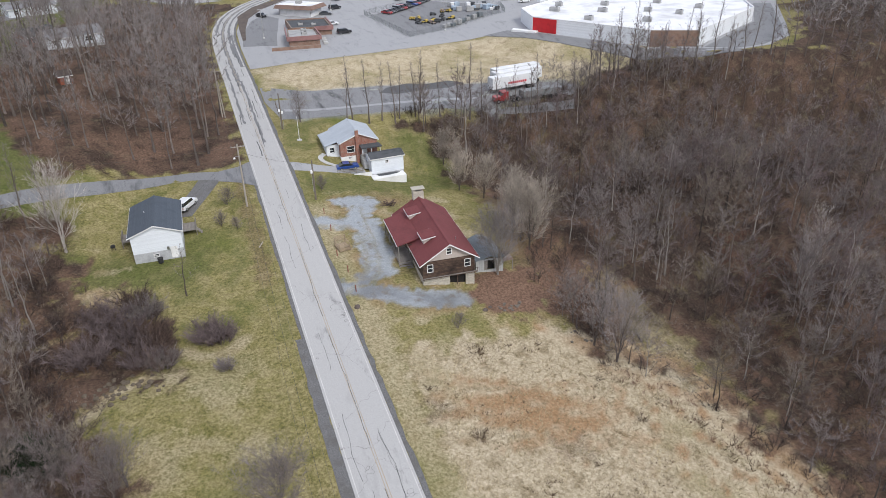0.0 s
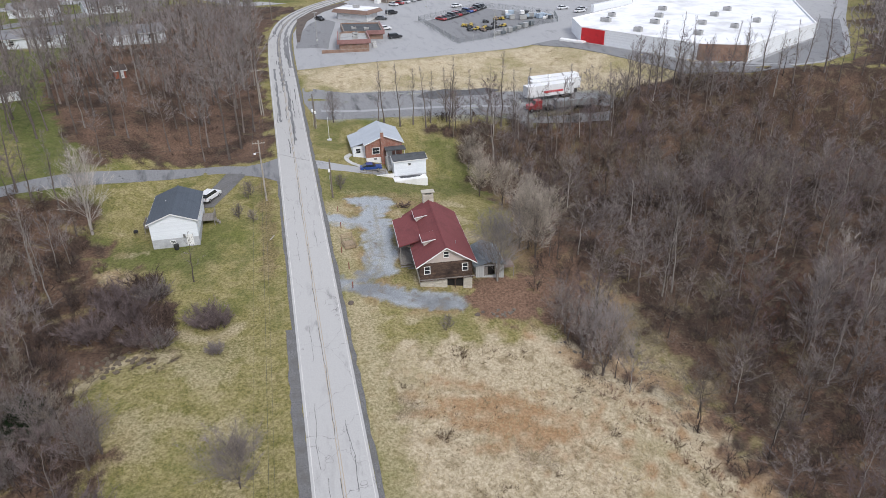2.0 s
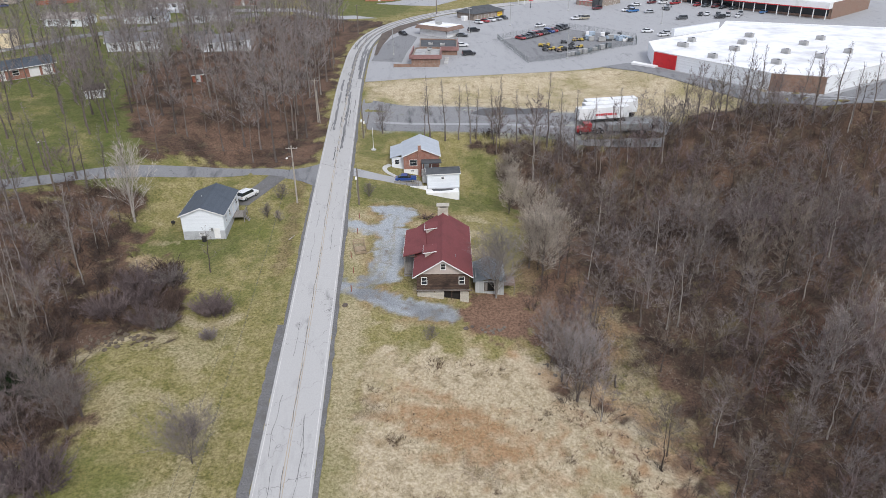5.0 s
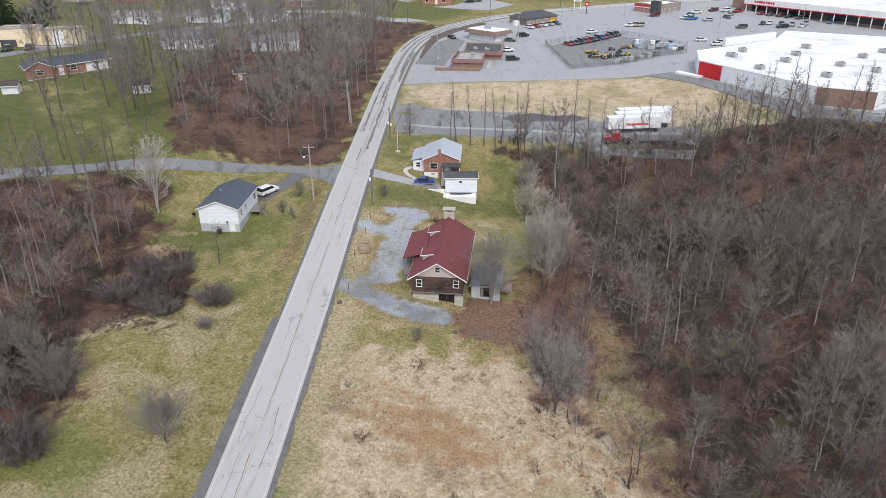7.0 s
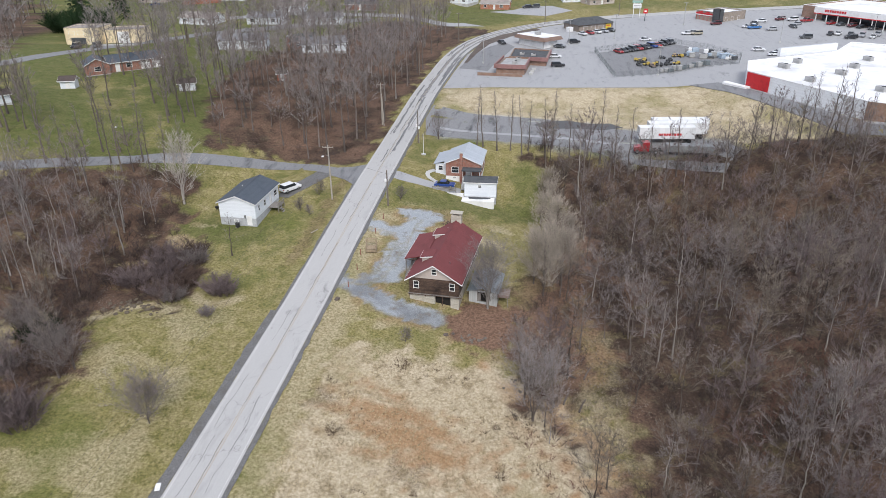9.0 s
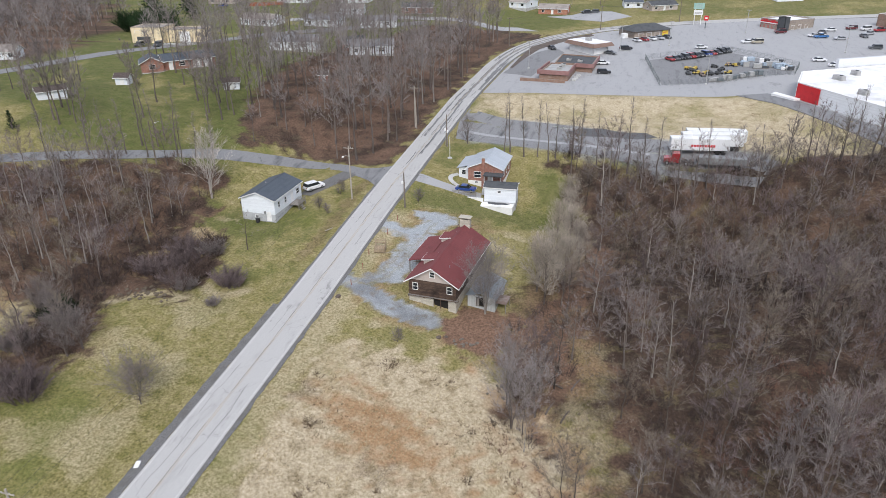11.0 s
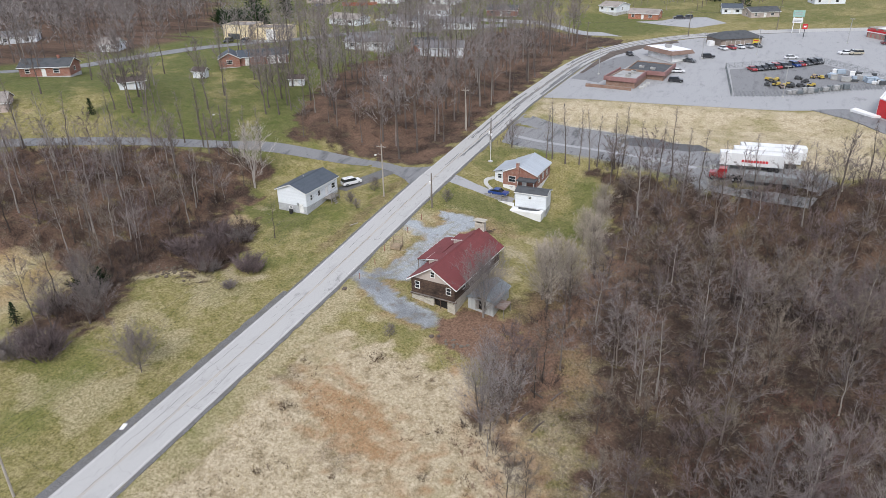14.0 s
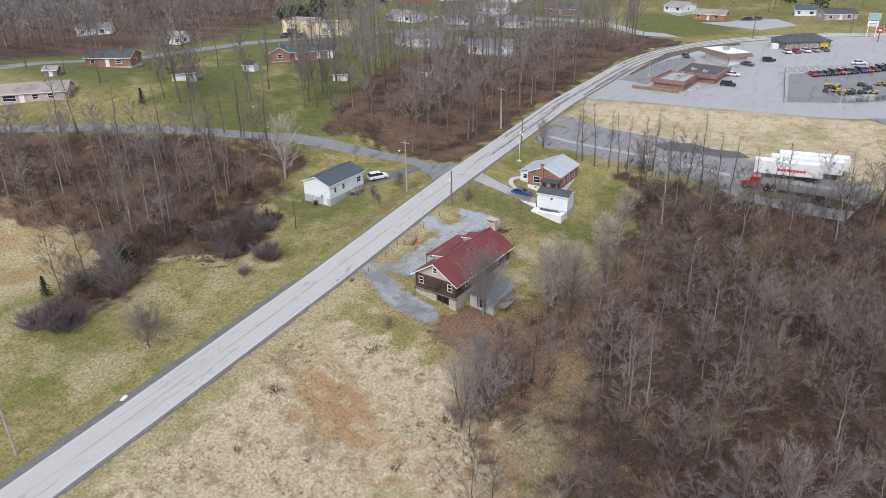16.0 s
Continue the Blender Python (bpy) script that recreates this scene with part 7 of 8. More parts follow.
def car(x, y, rz, paint="white", style="sedan", group="parked cars", where="on asphalt"):
    L, Wd, Hh = {"sedan": (4.6, 1.8, 1.45), "suv": (4.7, 1.9, 1.75), "pickup": (5.6, 1.95, 1.85)}[style]
    word = {"sedan": "saloon car", "suv": "sport utility car", "pickup": "pickup truck"}[style]
    z = float(land(x, y)) + 0.1
    c = thing("car" if style != "pickup" else "pickup_truck", x, y, z, f"parked {paint} {word} standing {where}", "car", rz, group)
    c0 = -L / 2
    low, belt = 0.32, 0.92 if style == "sedan" else 1.05
    prof = [(c0, low + 0.1), (c0 + 0.05, belt - 0.15), (c0 + 0.25, belt - 0.02), (c0 + L * 0.3, belt), (c0 + L * 0.78, belt), (c0 + L - 0.1, belt - 0.06), (c0 + L, belt - 0.25), (c0 + L, low + 0.05), (c0 + L - 0.3, low), (c0 + 0.3, low)]
    bm = bmesh.new()
    prism(bm, prof, "y", -Wd / 2, Wd / 2)
    body = part("body", soften(bm, 0.07, 2), PAINT[paint], c)
    if style == "sedan":
        cab = [(c0 + L * 0.27, belt - 0.02), (c0 + L * 0.42, Hh - 0.06), (c0 + L * 0.72, Hh - 0.05), (c0 + L * 0.9, belt - 0.02)]
    elif style == "suv":
        cab = [(c0 + L * 0.25, belt - 0.02), (c0 + L * 0.37, Hh - 0.06), (c0 + L * 0.93, Hh - 0.08), (c0 + L * 0.985, belt - 0.02)]
    else:
        cab = [(c0 + L * 0.25, belt - 0.02), (c0 + L * 0.35, Hh - 0.06), (c0 + L * 0.6, Hh - 0.06), (c0 + L * 0.64, belt - 0.02)]
    bm = bmesh.new()
    prism(bm, cab, "y", -Wd / 2 + 0.1, Wd / 2 - 0.1)
    part("window_glass", soften(bm, 0.05), GLASS, c)
    bm = bmesh.new()
    box(bm, cab[1][0] + 0.05, cab[2][0] - 0.02, -Wd / 2 + 0.14, Wd / 2 - 0.14, Hh - 0.1, Hh)
    part("roof_panel", soften(bm, 0.04), PAINT[paint], c)
    if style == "pickup":
        part("load_bed", boxed((c0 + L * 0.66, c0 + L - 0.12, -Wd / 2 + 0.16, Wd / 2 - 0.16, belt + 0.002, belt + 0.02)), RUBBER, c)
    for wx in (c0 + L * 0.19, c0 + L * 0.8):
        for s in (-1, 1):
            bm = bmesh.new()
            tube(bm, [(wx, s * (Wd / 2 - 0.2), 0.33), (wx, s * (Wd / 2 + 0.01), 0.33)], [0.33, 0.33], 12)
            w = part("wheel", bm, RUBBER, c)
            bm = bmesh.new()
            tube(bm, [(wx, s * (Wd / 2 + 0.005), 0.33), (wx, s * (Wd / 2 + 0.03), 0.33)], [0.2, 0.18], 10)
            part("rim", bm, STEEL, w)
    for s in (-1, 1):
        part("headlight", boxed((c0 - 0.01, c0 + 0.08, s * Wd * 0.36 - 0.16, s * Wd * 0.36 + 0.16, belt - 0.3, belt - 0.16)), LAMP_CLEAR, c)
        part("tail_light", boxed((c0 + L - 0.08, c0 + L + 0.01, s * Wd * 0.4 - 0.1, s * Wd * 0.4 + 0.1, belt - 0.32, belt - 0.14)), LAMP_RED, c)
    return c


car(-36.2, 37.9, 238, "white", "suv", "house cars", "beside the wooden deck")
car(-4.6, 48.6, 176, "blue", "sedan", "house cars", "on the drive below the brick house")
car(17.4, 160.6, 185, "white", "sedan"), car(18.6, 147.4, 185, "black", "suv"), car(18.9, 177.6, 160, "dark grey", "sedan"), car(24.2, 186.2, 200, "black", "suv"), car(-3.3, 183, 120, "black", "sedan")
for k, p_ in enumerate(("white", "red", "white", "silver", "dark grey")):
    car(27.8 + k * 2.9, 202.6 + k * 2.1, 126, p_, "sedan", "cars in front of the shop")
car(51.5, 192.5, 200, "white")
cr = random.Random(8)
for k in range(12):
    t = k / 11
    car(40 + 20 * t, 170.5 + 15.5 * t, 125 + cr.uniform(-8, 8), cr.choice(("dark grey", "black", "maroon", "red", "blue", "silver", "black")), cr.choice(("sedan", "suv")), "cars in the fenced yard", "in the fenced yard")
for x, y, rz, p_, st in ((68.9, 205, 20, "white", "sedan"), (71.5, 207.5, 20, "silver", "sedan"), (72.5, 205.2, 20, "beige", "suv"), (88.1, 171.6, 185, "white", "sedan"), (91.5, 163.5, 190, "white", "sedan"), (94, 167, 190, "silver", "sedan"), (95.5, 222.5, 20, "white", "sedan"), (98, 224.5, 20, "white", "sedan"), (97.8, 220.6, 20, "pale blue", "pickup"), (104, 217.4, 10, "silver", "sedan"), (113.8, 224, 100, "dark grey", "sedan"), (112, 200, 10, "dark grey", "suv"), (123.4, 208.5, 60, "black", "sedan"), (126.5, 209, 60, "white", "sedan"), (128.2, 200.4, 10, "black", "suv"), (130, 206, 60, "dark grey", "pickup"), (134, 205.5, 60, "silver", "suv"), (137, 203, 60, "white", "sedan"), (140.5, 208, 60, "silver", "suv"), (117, 230, 40, "silver", "sedan"), (113, 241, 30, "maroon", "suv"), (118, 240, 30, "white", "suv"), (123, 238, 30, "red", "pickup"), (131, 232, 38, "red", "sedan"), (134, 229.5, 38, "dark grey", "sedan"), (137.5, 227, 38, "maroon", "suv"), (140, 224.5, 38, "black", "sedan"), (143.5, 221.5, 38, "dark grey", "sedan"), (152, 211, 38, "pale blue", "sedan"), (84, 228.5, 20, "maroon", "suv"), (104, 236, 10, "white", "sedan"), (100, 230, 100, "dark grey", "sedan")):
    car(x, y, rz, p_, st)
for x, y, rz, p_ in ((2, 268, 20, "black"), (6, 270, 20, "dark grey"), (-133, 122, 100, "dark grey"), (-139, 120, 100, "black"), (-172, 228, 40, "blue")):
    car(x, y, rz, p_, "suv" if p_ != "blue" else "sedan", "house cars", "in front of a house")

# machines and crates in the fenced yard
YELLOW = surface("dull_yellow_paint", (0.42, 0.3, 0.05), (0.5, 0.38, 0.1), rough=0.6)
BLUE_TARP = surface("pale_blue_sheet", (0.3, 0.38, 0.46), (0.4, 0.46, 0.52), rough=0.7)


def machine(x, y, rz, mat, label):
    z = float(land(x, y)) + 0.1
    m = thing("small_machine", x, y, z, label, "machine", rz, "plant in the fenced yard")
    part("deck", soften(boxed((-1.2, 1.2, -0.6, 0.6, 0.35, 0.7)), 0.06), mat, m)
    part("engine_cover", soften(boxed((0.1, 1.1, -0.45, 0.45, 0.7, 1.15)), 0.08), mat, m)
    part("seat", soften(boxed((-0.6, -0.1, -0.3, 0.3, 0.7, 1.0)), 0.05), RUBBER, m)
    for wx in (-0.8, 0.8):
        for s in (-0.62, 0.62):
            bm = bmesh.new()
            tube(bm, [(wx, s - 0.1, 0.35), (wx, s + 0.1, 0.35)], [0.35, 0.35], 10)
            part("wheel", bm, RUBBER, m)


def crate(x, y, rz, w, d, hh, mat, label):
    z = float(land(x, y)) + 0.1
    c = thing("storage_crate", x, y, z, label, "crate", rz, "crates in the fenced yard")
    part("box", soften(boxed((-w / 2, w / 2, -d / 2, d / 2, 0.12, hh)), 0.05), mat, c)
    part("lid", soften(boxed((-w / 2 - 0.05, w / 2 + 0.05, -d / 2 - 0.05, d / 2 + 0.05, hh + 0.002, hh + 0.1)), 0.03), mat, c)
    for s in (-0.4, 0.4):
        part("skid", boxed((-w / 2, w / 2, s * d - 0.1, s * d + 0.1, 0, 0.12)), OLD_GREY_WOOD, c)


for k in range(20):
    t = cr.random()
    machine(43 + 18 * t + cr.uniform(-2, 2), 150 + 8 * t + cr.uniform(-5, 7), cr.uniform(0, 360), cr.choice((YELLOW, YELLOW, RUST, DARK_ROOF)), "small worn yellow and rusty ride-on machine")
for k in range(34):
    t = cr.random()
    crate(62 + 15 * t + cr.uniform(-3, 2), 163 - 7 * t + cr.uniform(-5, 9) * (1 - 0.6 * t), cr.uniform(0, 360), cr.uniform(1, 2.8), cr.uniform(0.8, 1.8), cr.uniform(0.6, 1.7), cr.choice((BLUE_TARP, WHITE_PAINT, DARK_ROOF, BLUE_TARP, STEEL_PAINT)), "sheeted storage crate in the yard")
for k in range(12):
    t = k / 12
    crate(52 + 16 * t, 141 + 6.5 * t + cr.uniform(0, 1.5), 22, 1.6, 1.2, cr.uniform(0.9, 1.8), cr.choice((FENCE_WEAVE, STEEL_PAINT)), "dark stacked pallet crate by the fence")


# ---- lorries in the gravel yard ----
def trailer(x, y, rz, L=14.0, mat=None, label="white box lorry trailer", sign=False, low=1.15, top=4.0):
    z = float(land(x, y)) + 0.05
    t = thing("lorry_trailer", x, y, z, label, "trailer", rz, "lorries in the yard")
    part("box", soften(boxed((0, L, -1.25, 1.25, low, top)), 0.05), mat or TRAILER_WHITE, t)
    for k in range(8):
        part("rib", boxed((0.8 + k * L / 8, 0.86 + k * L / 8, -1.275, -1.252, low + 0.1, top - 0.1)), mat or TRAILER_WHITE, t)
    part("under_frame", boxed((0.2, L - 0.2, -0.5, 0.5, low - 0.25, low)), RUBBER, t)
    if sign:
        for k in range(9):
            part("sign_bar", boxed((4.6 + k * 0.62, 5.08 + k * 0.62, -1.3, -1.278, 2.0, 2.55)), RED_PANEL, t, "red lettering shown as plain bars")
    for wx in (L - 2.6, L - 1.3):
        for s in (-1.0, 1.0):
            bm = bmesh.new()
            tube(bm, [(wx, s - 0.25, 0.5), (wx, s + 0.25, 0.5)], [0.5, 0.5], 12)
            part("wheel", bm, RUBBER, t)
    for s in (-0.8, 0.8):
        part("landing_leg", boxed((2.2, 2.35, s - 0.07, s + 0.07, 0, low)), STEEL, t)
    return t


TRAILER_WHITE = boards("white_trailer_sheet", (0.7, 0.71, 0.71), (0.77, 0.77, 0.77), 1.2, "X", dark=0.86, rough=0.5, relief=0.004, seam=0.03)
TRAILER_GREY = boards("weathered_steel_trailer", (0.2, 0.21, 0.21), (0.28, 0.29, 0.29), 0.9, "X", dark=0.7, rough=0.6)


def cab(x, y, rz, label):
    z = float(land(x, y)) + 0.05
    c = thing("lorry_cab", x, y, z, label, "lorry", rz, "lorries in the yard")
    bm = bmesh.new()
    prism(bm, [(-2.6, 0.6), (-2.6, 1.6), (-1.1, 1.8), (-0.7, 2.7), (0.9, 2.8), (0.9, 0.6)], "y", -1.1, 1.1)
    part("body", soften(bm, 0.08), PAINT["red"], c)
    bm = bmesh.new()
    prism(bm, [(-1.0, 1.88), (-0.72, 2.55), (-0.78, 2.57), (-1.08, 1.88)], "y", -0.95, 0.95)
    part("windscreen", bm, GLASS, c)
    part("chassis", boxed((0.9, 4.2, -0.45, 0.45, 0.55, 0.85)), RUBBER, c)
    for wx in (-1.8, 2.4, 3.6):
        for s in (-0.95, 0.95):
            bm = bmesh.new()
            tube(bm, [(wx, s - 0.22, 0.5), (wx, s + 0.22, 0.5)], [0.5, 0.5], 12)
            w = part("wheel", bm, RUBBER, c)
            bm = bmesh.new()
            tube(bm, [(wx, s + (0.225 if s > 0 else -0.225), 0.5), (wx, s + (0.26 if s > 0 else -0.26), 0.5)], [0.25, 0.2], 8)
            part("rim", bm, STEEL, w)
    for s in (-1.2, 1.2):
        bm = bmesh.new()
        tube(bm, [(1.1, s * 0.85, 0.9), (1.1, s * 0.85, 3.4)], [0.08, 0.08], 8)
        part("exhaust_stack", bm, STEEL, c)
    return c


trailer(38.6, 74.8, 8, 13.4, None, "white box lorry trailer with red lettering", True)
trailer(41.2, 78.6, 8, 14.2), trailer(42.4, 82.0, 8, 14.0)
trailer(44.6, 69.4, 2, 10.6, TRAILER_GREY, "weathered grey tipper trailer", False, 1.0, 2.6)
cab(39.9, 69.6, 2, "red lorry cab coupled to a grey trailer")


# ---- houses on the hillside and beyond ----
def small_house(x, y, z, w, d, rz, wall, roof, label, ze=2.7, zr=4.4, axis="x", openings=None, chimney=False, category="house", name="house"):
    h = thing(name, x, y, z, label, category, rz)
    if openings is None:
        openings = [("s", "window", w * 0.12, w * 0.12 + 1.2, 1.0, 2.1), ("s", "door", w * 0.45, w * 0.45 + 0.95, 0.05, 2.1), ("s", "window", w * 0.68, w * 0.68 + 1.6, 1.0, 2.1), ("e", "window", d * 0.4, d * 0.4 + 1.1, 1.0, 2.1), ("w", "window", d * 0.4, d * 0.4 + 1.1, 1.0, 2.1)]
    gable_house(h, w, d, ze, zr, axis, wall, roof, WHITE_PAINT, openings, CONCRETE, 0.04, 1.6, 0.4)
    if chimney:
        part("chimney", boxed((w * 0.7, w * 0.7 + 0.7, d / 2 - 0.4, d / 2 + 0.4, zr - 1, zr + 0.9)), RED_BRICK, h)
    return h


BROWN_ROOF = surface("dark_brown_shingles", (0.06, 0.045, 0.04), (0.09, 0.07, 0.06), rough=0.9, fine=5)
PINK_BRICK = blocks_mat("pale_pink_brick", (0.46, 0.36, 0.32), (0.52, 0.42, 0.37), (0.44, 0.4, 0.36), 0.3, 0.1)
CREAM = surface("cream_stucco", (0.72, 0.6, 0.39), (0.78, 0.66, 0.45), rough=0.8)
ORANGE_BRICK = blocks_mat("orange_brick", (0.4, 0.14, 0.08), (0.45, 0.18, 0.1), (0.36, 0.26, 0.2), 0.3, 0.1)
small_house(-136.5, 5.1, float(land(-136, 9)) + 0.1, 20.5, 8.2, 43, PINK_BRICK, TAN_ROOF, "long pale brick ranch house with a grey-tan roof", 2.6, 4.4, "x", [("s", "window", 5.2, 8.2, 0.7, 2.1), ("s", "door", 9.2, 10.2, 0.05, 2.1), ("s", "window", 12.2, 13.6, 1.0, 2.1), ("s", "window", 16, 17.4, 1.0, 2.1), ("e", "window", 3.4, 4.6, 1.0, 2.1)], True)
small_house(-149.5, 43.5, float(land(-144, 47)) + 0.1, 14, 8.0, 30, RED_BRICK, DARK_ROOF, "dark red brick bungalow with a dark roof", chimney=True)
small_house(-108.9, 80.6, float(land(-106, 84)) + 0.1, 6.2, 8.0, 38, RED_BRICK, SLATE_ROOF, "red brick house with a white gable and blue-grey roof", 2.7, 4.3, "y", [("s", "window", 2.3, 3.9, 1.0, 2.1)])
small_house(-104.6, 85.2, float(land(-106, 84)) + 0.1, 15.0, 6.6, 47, RED_BRICK, SLATE_ROOF, "red brick wing with a white garage front", 2.7, 4.2, "x", [("s", "door", 1.6, 2.6, 0.05, 2.2), ("s", "window", 4.5, 6.0, 1.0, 2.1), ("s", "garage", 8.4, 11.0, 0.05, 2.3), ("s", "garage", 11.6, 14.2, 0.05, 2.3)])
tan_h = thing("flat_roofed_house", -148.5, 128.5, float(land(-142, 132)) + 0.2, "two-storey cream house with flat tan roofs", "house", 8)
flat_block(tan_h, [(0, 0), (12, 0), (12, 10), (0, 10)], -0.8, 5.4, CREAM, TAN_ROOF, TAN_ROOF, 0.15)
flat_block(tan_h, [(12.02, 3), (24, 5), (24, 14), (12.02, 12)], -0.8, 4.2, CREAM, TAN_ROOF, TAN_ROOF, 0.15)
# No opening here: a dark slab on the wall paints the garage's inner shade.
part("garage_door", boxed((2.0, 7.0, -0.08, -0.01, 0.0, 2.2)), DARK_ROOF, tan_h, "dark panel standing for shade in the open garage")
for u in (1.5, 4.5):
    window(tan_h, "s", 0.0, u, u + 2.0, 3.2, 4.4, WHITE_PAINT, False)
window(tan_h, "s", 0.0, 8.4, 9.6, 0.3, 2.1, WHITE_PAINT, False)
part("white_wall", boxed((16.5, 20.5, 3.4, 3.7, -0.6, 3.6)), WHITE_PAINT, tan_h)
part("terrace_wall", boxed((11, 25, -3.2, -2.8, -1.2, 0.5)), CONCRETE, tan_h)
FENCE_RED = surface("red_stained_fence", (0.3, 0.09, 0.05), (0.36, 0.12, 0.07), rough=0.85)
for x, y, rz, w, wall, roof, lab in ((-79.3, 75.4, 28, 4.2, WHITE_SIDING, BROWN_ROOF, "small white garden shed with a brown roof"), (-107.6, 67.6, 15, 3.6, WHITE_SIDING, BROWN_ROOF, "small white garden shed with a brown roof"), (-110.2, 43.4, 52, 6.5, WHITE_SIDING, BROWN_ROOF, "white shed with a dark roof among trees"), (-58.9, 92.6, 20, 2.4, FENCE_RED, BROWN_ROOF, "narrow red garden shed among trees"), (-147.5, 29, 35, 3.6, OLD_GREY_WOOD, TAN_ROOF, "small grey wooden garden shed")):
    small_house(x, y, float(land(x, y)) - 0.05, w, 2.8, rz, wall, roof, lab, 2.1, 2.9, "x", [("s", "door", w * 0.4, w * 0.4 + 0.9, 0.05, 1.9)], category="shed", name="garden_shed")
MID_ROOF = surface("weathered_grey_shingles", (0.17, 0.172, 0.18), (0.25, 0.25, 0.26), rough=0.9, fine=5)
for x, y, w, d, rz, wall, roof, lab in ((-66, 133, 15, 8, 22, WHITE_SIDING, MID_ROOF, "white bungalow with a grey roof behind trees"), (-93, 127.5, 16, 8.5, 14, WHITE_SIDING, MID_ROOF, "white house with a dark roof behind trees"), (-71, 139, 9, 7, 40, RED_BRICK, DARK_ROOF, "red brick house behind tall trees"),
                                        (-136, 183, 16, 9, -8, WHITE_SIDING, TAN_ROOF, "white house with a tan roof"), (-107, 184, 15, 9, 4, WHITE_SIDING, MID_ROOF, "white house with a grey roof"), (-83, 187, 15, 8, 24, WHITE_SIDING, MID_ROOF, "white ranch house with a dark roof"), (-185, 236, 14, 9, 5, STUCCO, DARK_ROOF, "dark-roofed house at the street"), (-150, 243, 16, 9, 5, WHITE_SIDING, SLATE_ROOF, "white house with a blue-grey roof"), (-118, 247, 15, 9, 5, WHITE_SIDING, MID_ROOF, "white house with a dark roof"), (-107, 213, 14, 8, 10, WHITE_SIDING, TAN_ROOF, "white house with a pale roof"), (-78, 226, 14, 8, 12, RED_BRICK, DARK_ROOF, "brick house with a dark roof"),
                                        (-37, 274, 10, 12, -20, WHITE_SIDING, TAN_ROOF, "white two-storey house beside the road"), (-20.5, 264, 14, 8, -4, ORANGE_BRICK, TAN_ROOF, "orange brick house with a tan roof"), (19.5, 288, 9, 8, 10, WHITE_SIDING, SLATE_ROOF, "white garage with two doors"), (33, 279, 14, 9, 30, STUCCO, DARK_ROOF, "grey house with a white porch"), (95, 318, 14, 9, 20, WHITE_SIDING, TAN_ROOF, "white house far off"), (60, 330, 15, 9, 20, WHITE_SIDING, MID_ROOF, "white house far off"),
                                        (-169.5, 88.5, 6.5, 6, 18, WHITE_SIDING, TAN_ROOF, "white house among hillside trees"), (-221, 87, 13, 8, 40, WHITE_SIDING, MID_ROOF, "white house among hillside trees"), (-215, 280, 15, 9, 5, RED_BRICK, DARK_ROOF, "brick house far off"), (-160, 290, 15, 9, 5, WHITE_SIDING, MID_ROOF, "white house far off"), (-100, 295, 15, 9, 8, RED_BRICK, TAN_ROOF, "brick house far off"), (-60, 300, 15, 9, 8, WHITE_SIDING, MID_ROOF, "white house far off")):
    small_house(x, y, float(land(x, y)) - 0.05, w, d, rz, wall, roof, lab)
rf = thing("garden_fence", -159.5, 231, float(land(-152, 234)), "long red-stained board garden fence", "fence", 25)
for k in range(36):
    part("fence_board", boxed((k * 0.5, k * 0.5 + 0.47, 0, 0.05, -0.8, 1.7)), FENCE_RED, rf)


# ---- poles and wires ----
def cable(a, b, sag=0.8, r=0.013, parent=None):
    a, b = Vector(a), Vector(b)
    bm = bmesh.new()
    n = 14
    tube(bm, [a.lerp(b, i / n) - Vector((0, 0, sag * 4 * (i / n) * (1 - i / n))) for i in range(n + 1)], [r] * (n + 1), 4)
    return part("cable", bm, WIRE, parent)


def utility_pole(x, y, h, label, arm=True, lamp=False, transformer=False, twin=False, rz=0, mat=None):
    z = float(land(x, y))
    p = thing("utility_pole", x, y, z, label, "utility pole", rz, "utility poles")
    bm = bmesh.new()
    tube(bm, [(0, 0, -0.5), (0, 0, h * 0.5), (0, 0, h)], [0.17, 0.15, 0.12], 9)
    part("pole", bm, mat or POLE_WOOD, p)
    if twin:
        bm = bmesh.new()
        tube(bm, [(0.55, -0.5, -0.5), (0.2, -0.2, h * 0.75)], [0.15, 0.12], 8)
        part("brace_pole", bm, mat or POLE_WOOD, p)
    if arm:
        part("crossarm", boxed((-1.1, 1.1, -0.16, -0.05, h - 0.55, h - 0.43)), mat or POLE_WOOD, p)
        for s in (-1.0, -0.5, 0.5, 1.0):
            bm = bmesh.new()
            tube(bm, [(s, -0.1, h - 0.42), (s, -0.1, h - 0.27)], [0.045, 0.03], 6)
            part("insulator", bm, CONCRETE, p)
    if lamp:
        bm = bmesh.new()
        tube(bm, [(0, -0.1, h - 2.2), (-0.5, -0.7, h - 1.9), (-0.8, -1.1, h - 1.95)], [0.03, 0.03, 0.03], 5)
        part("lamp_arm", bm, STEEL, p)
        part("lamp_head", soften(boxed((-1.05, -0.65, -1.35, -0.95, -0.22 + h - 1.95, h - 1.95)), 0.05), WHITE_PAINT, p)
    if transformer:
        bm = bmesh.new()
        tube(bm, [(0.32, -0.1, h - 2.6), (0.32, -0.1, h - 1.7)], [0.2, 0.2], 10)
        part("transformer", bm, STEEL_PAINT, p)
    return p


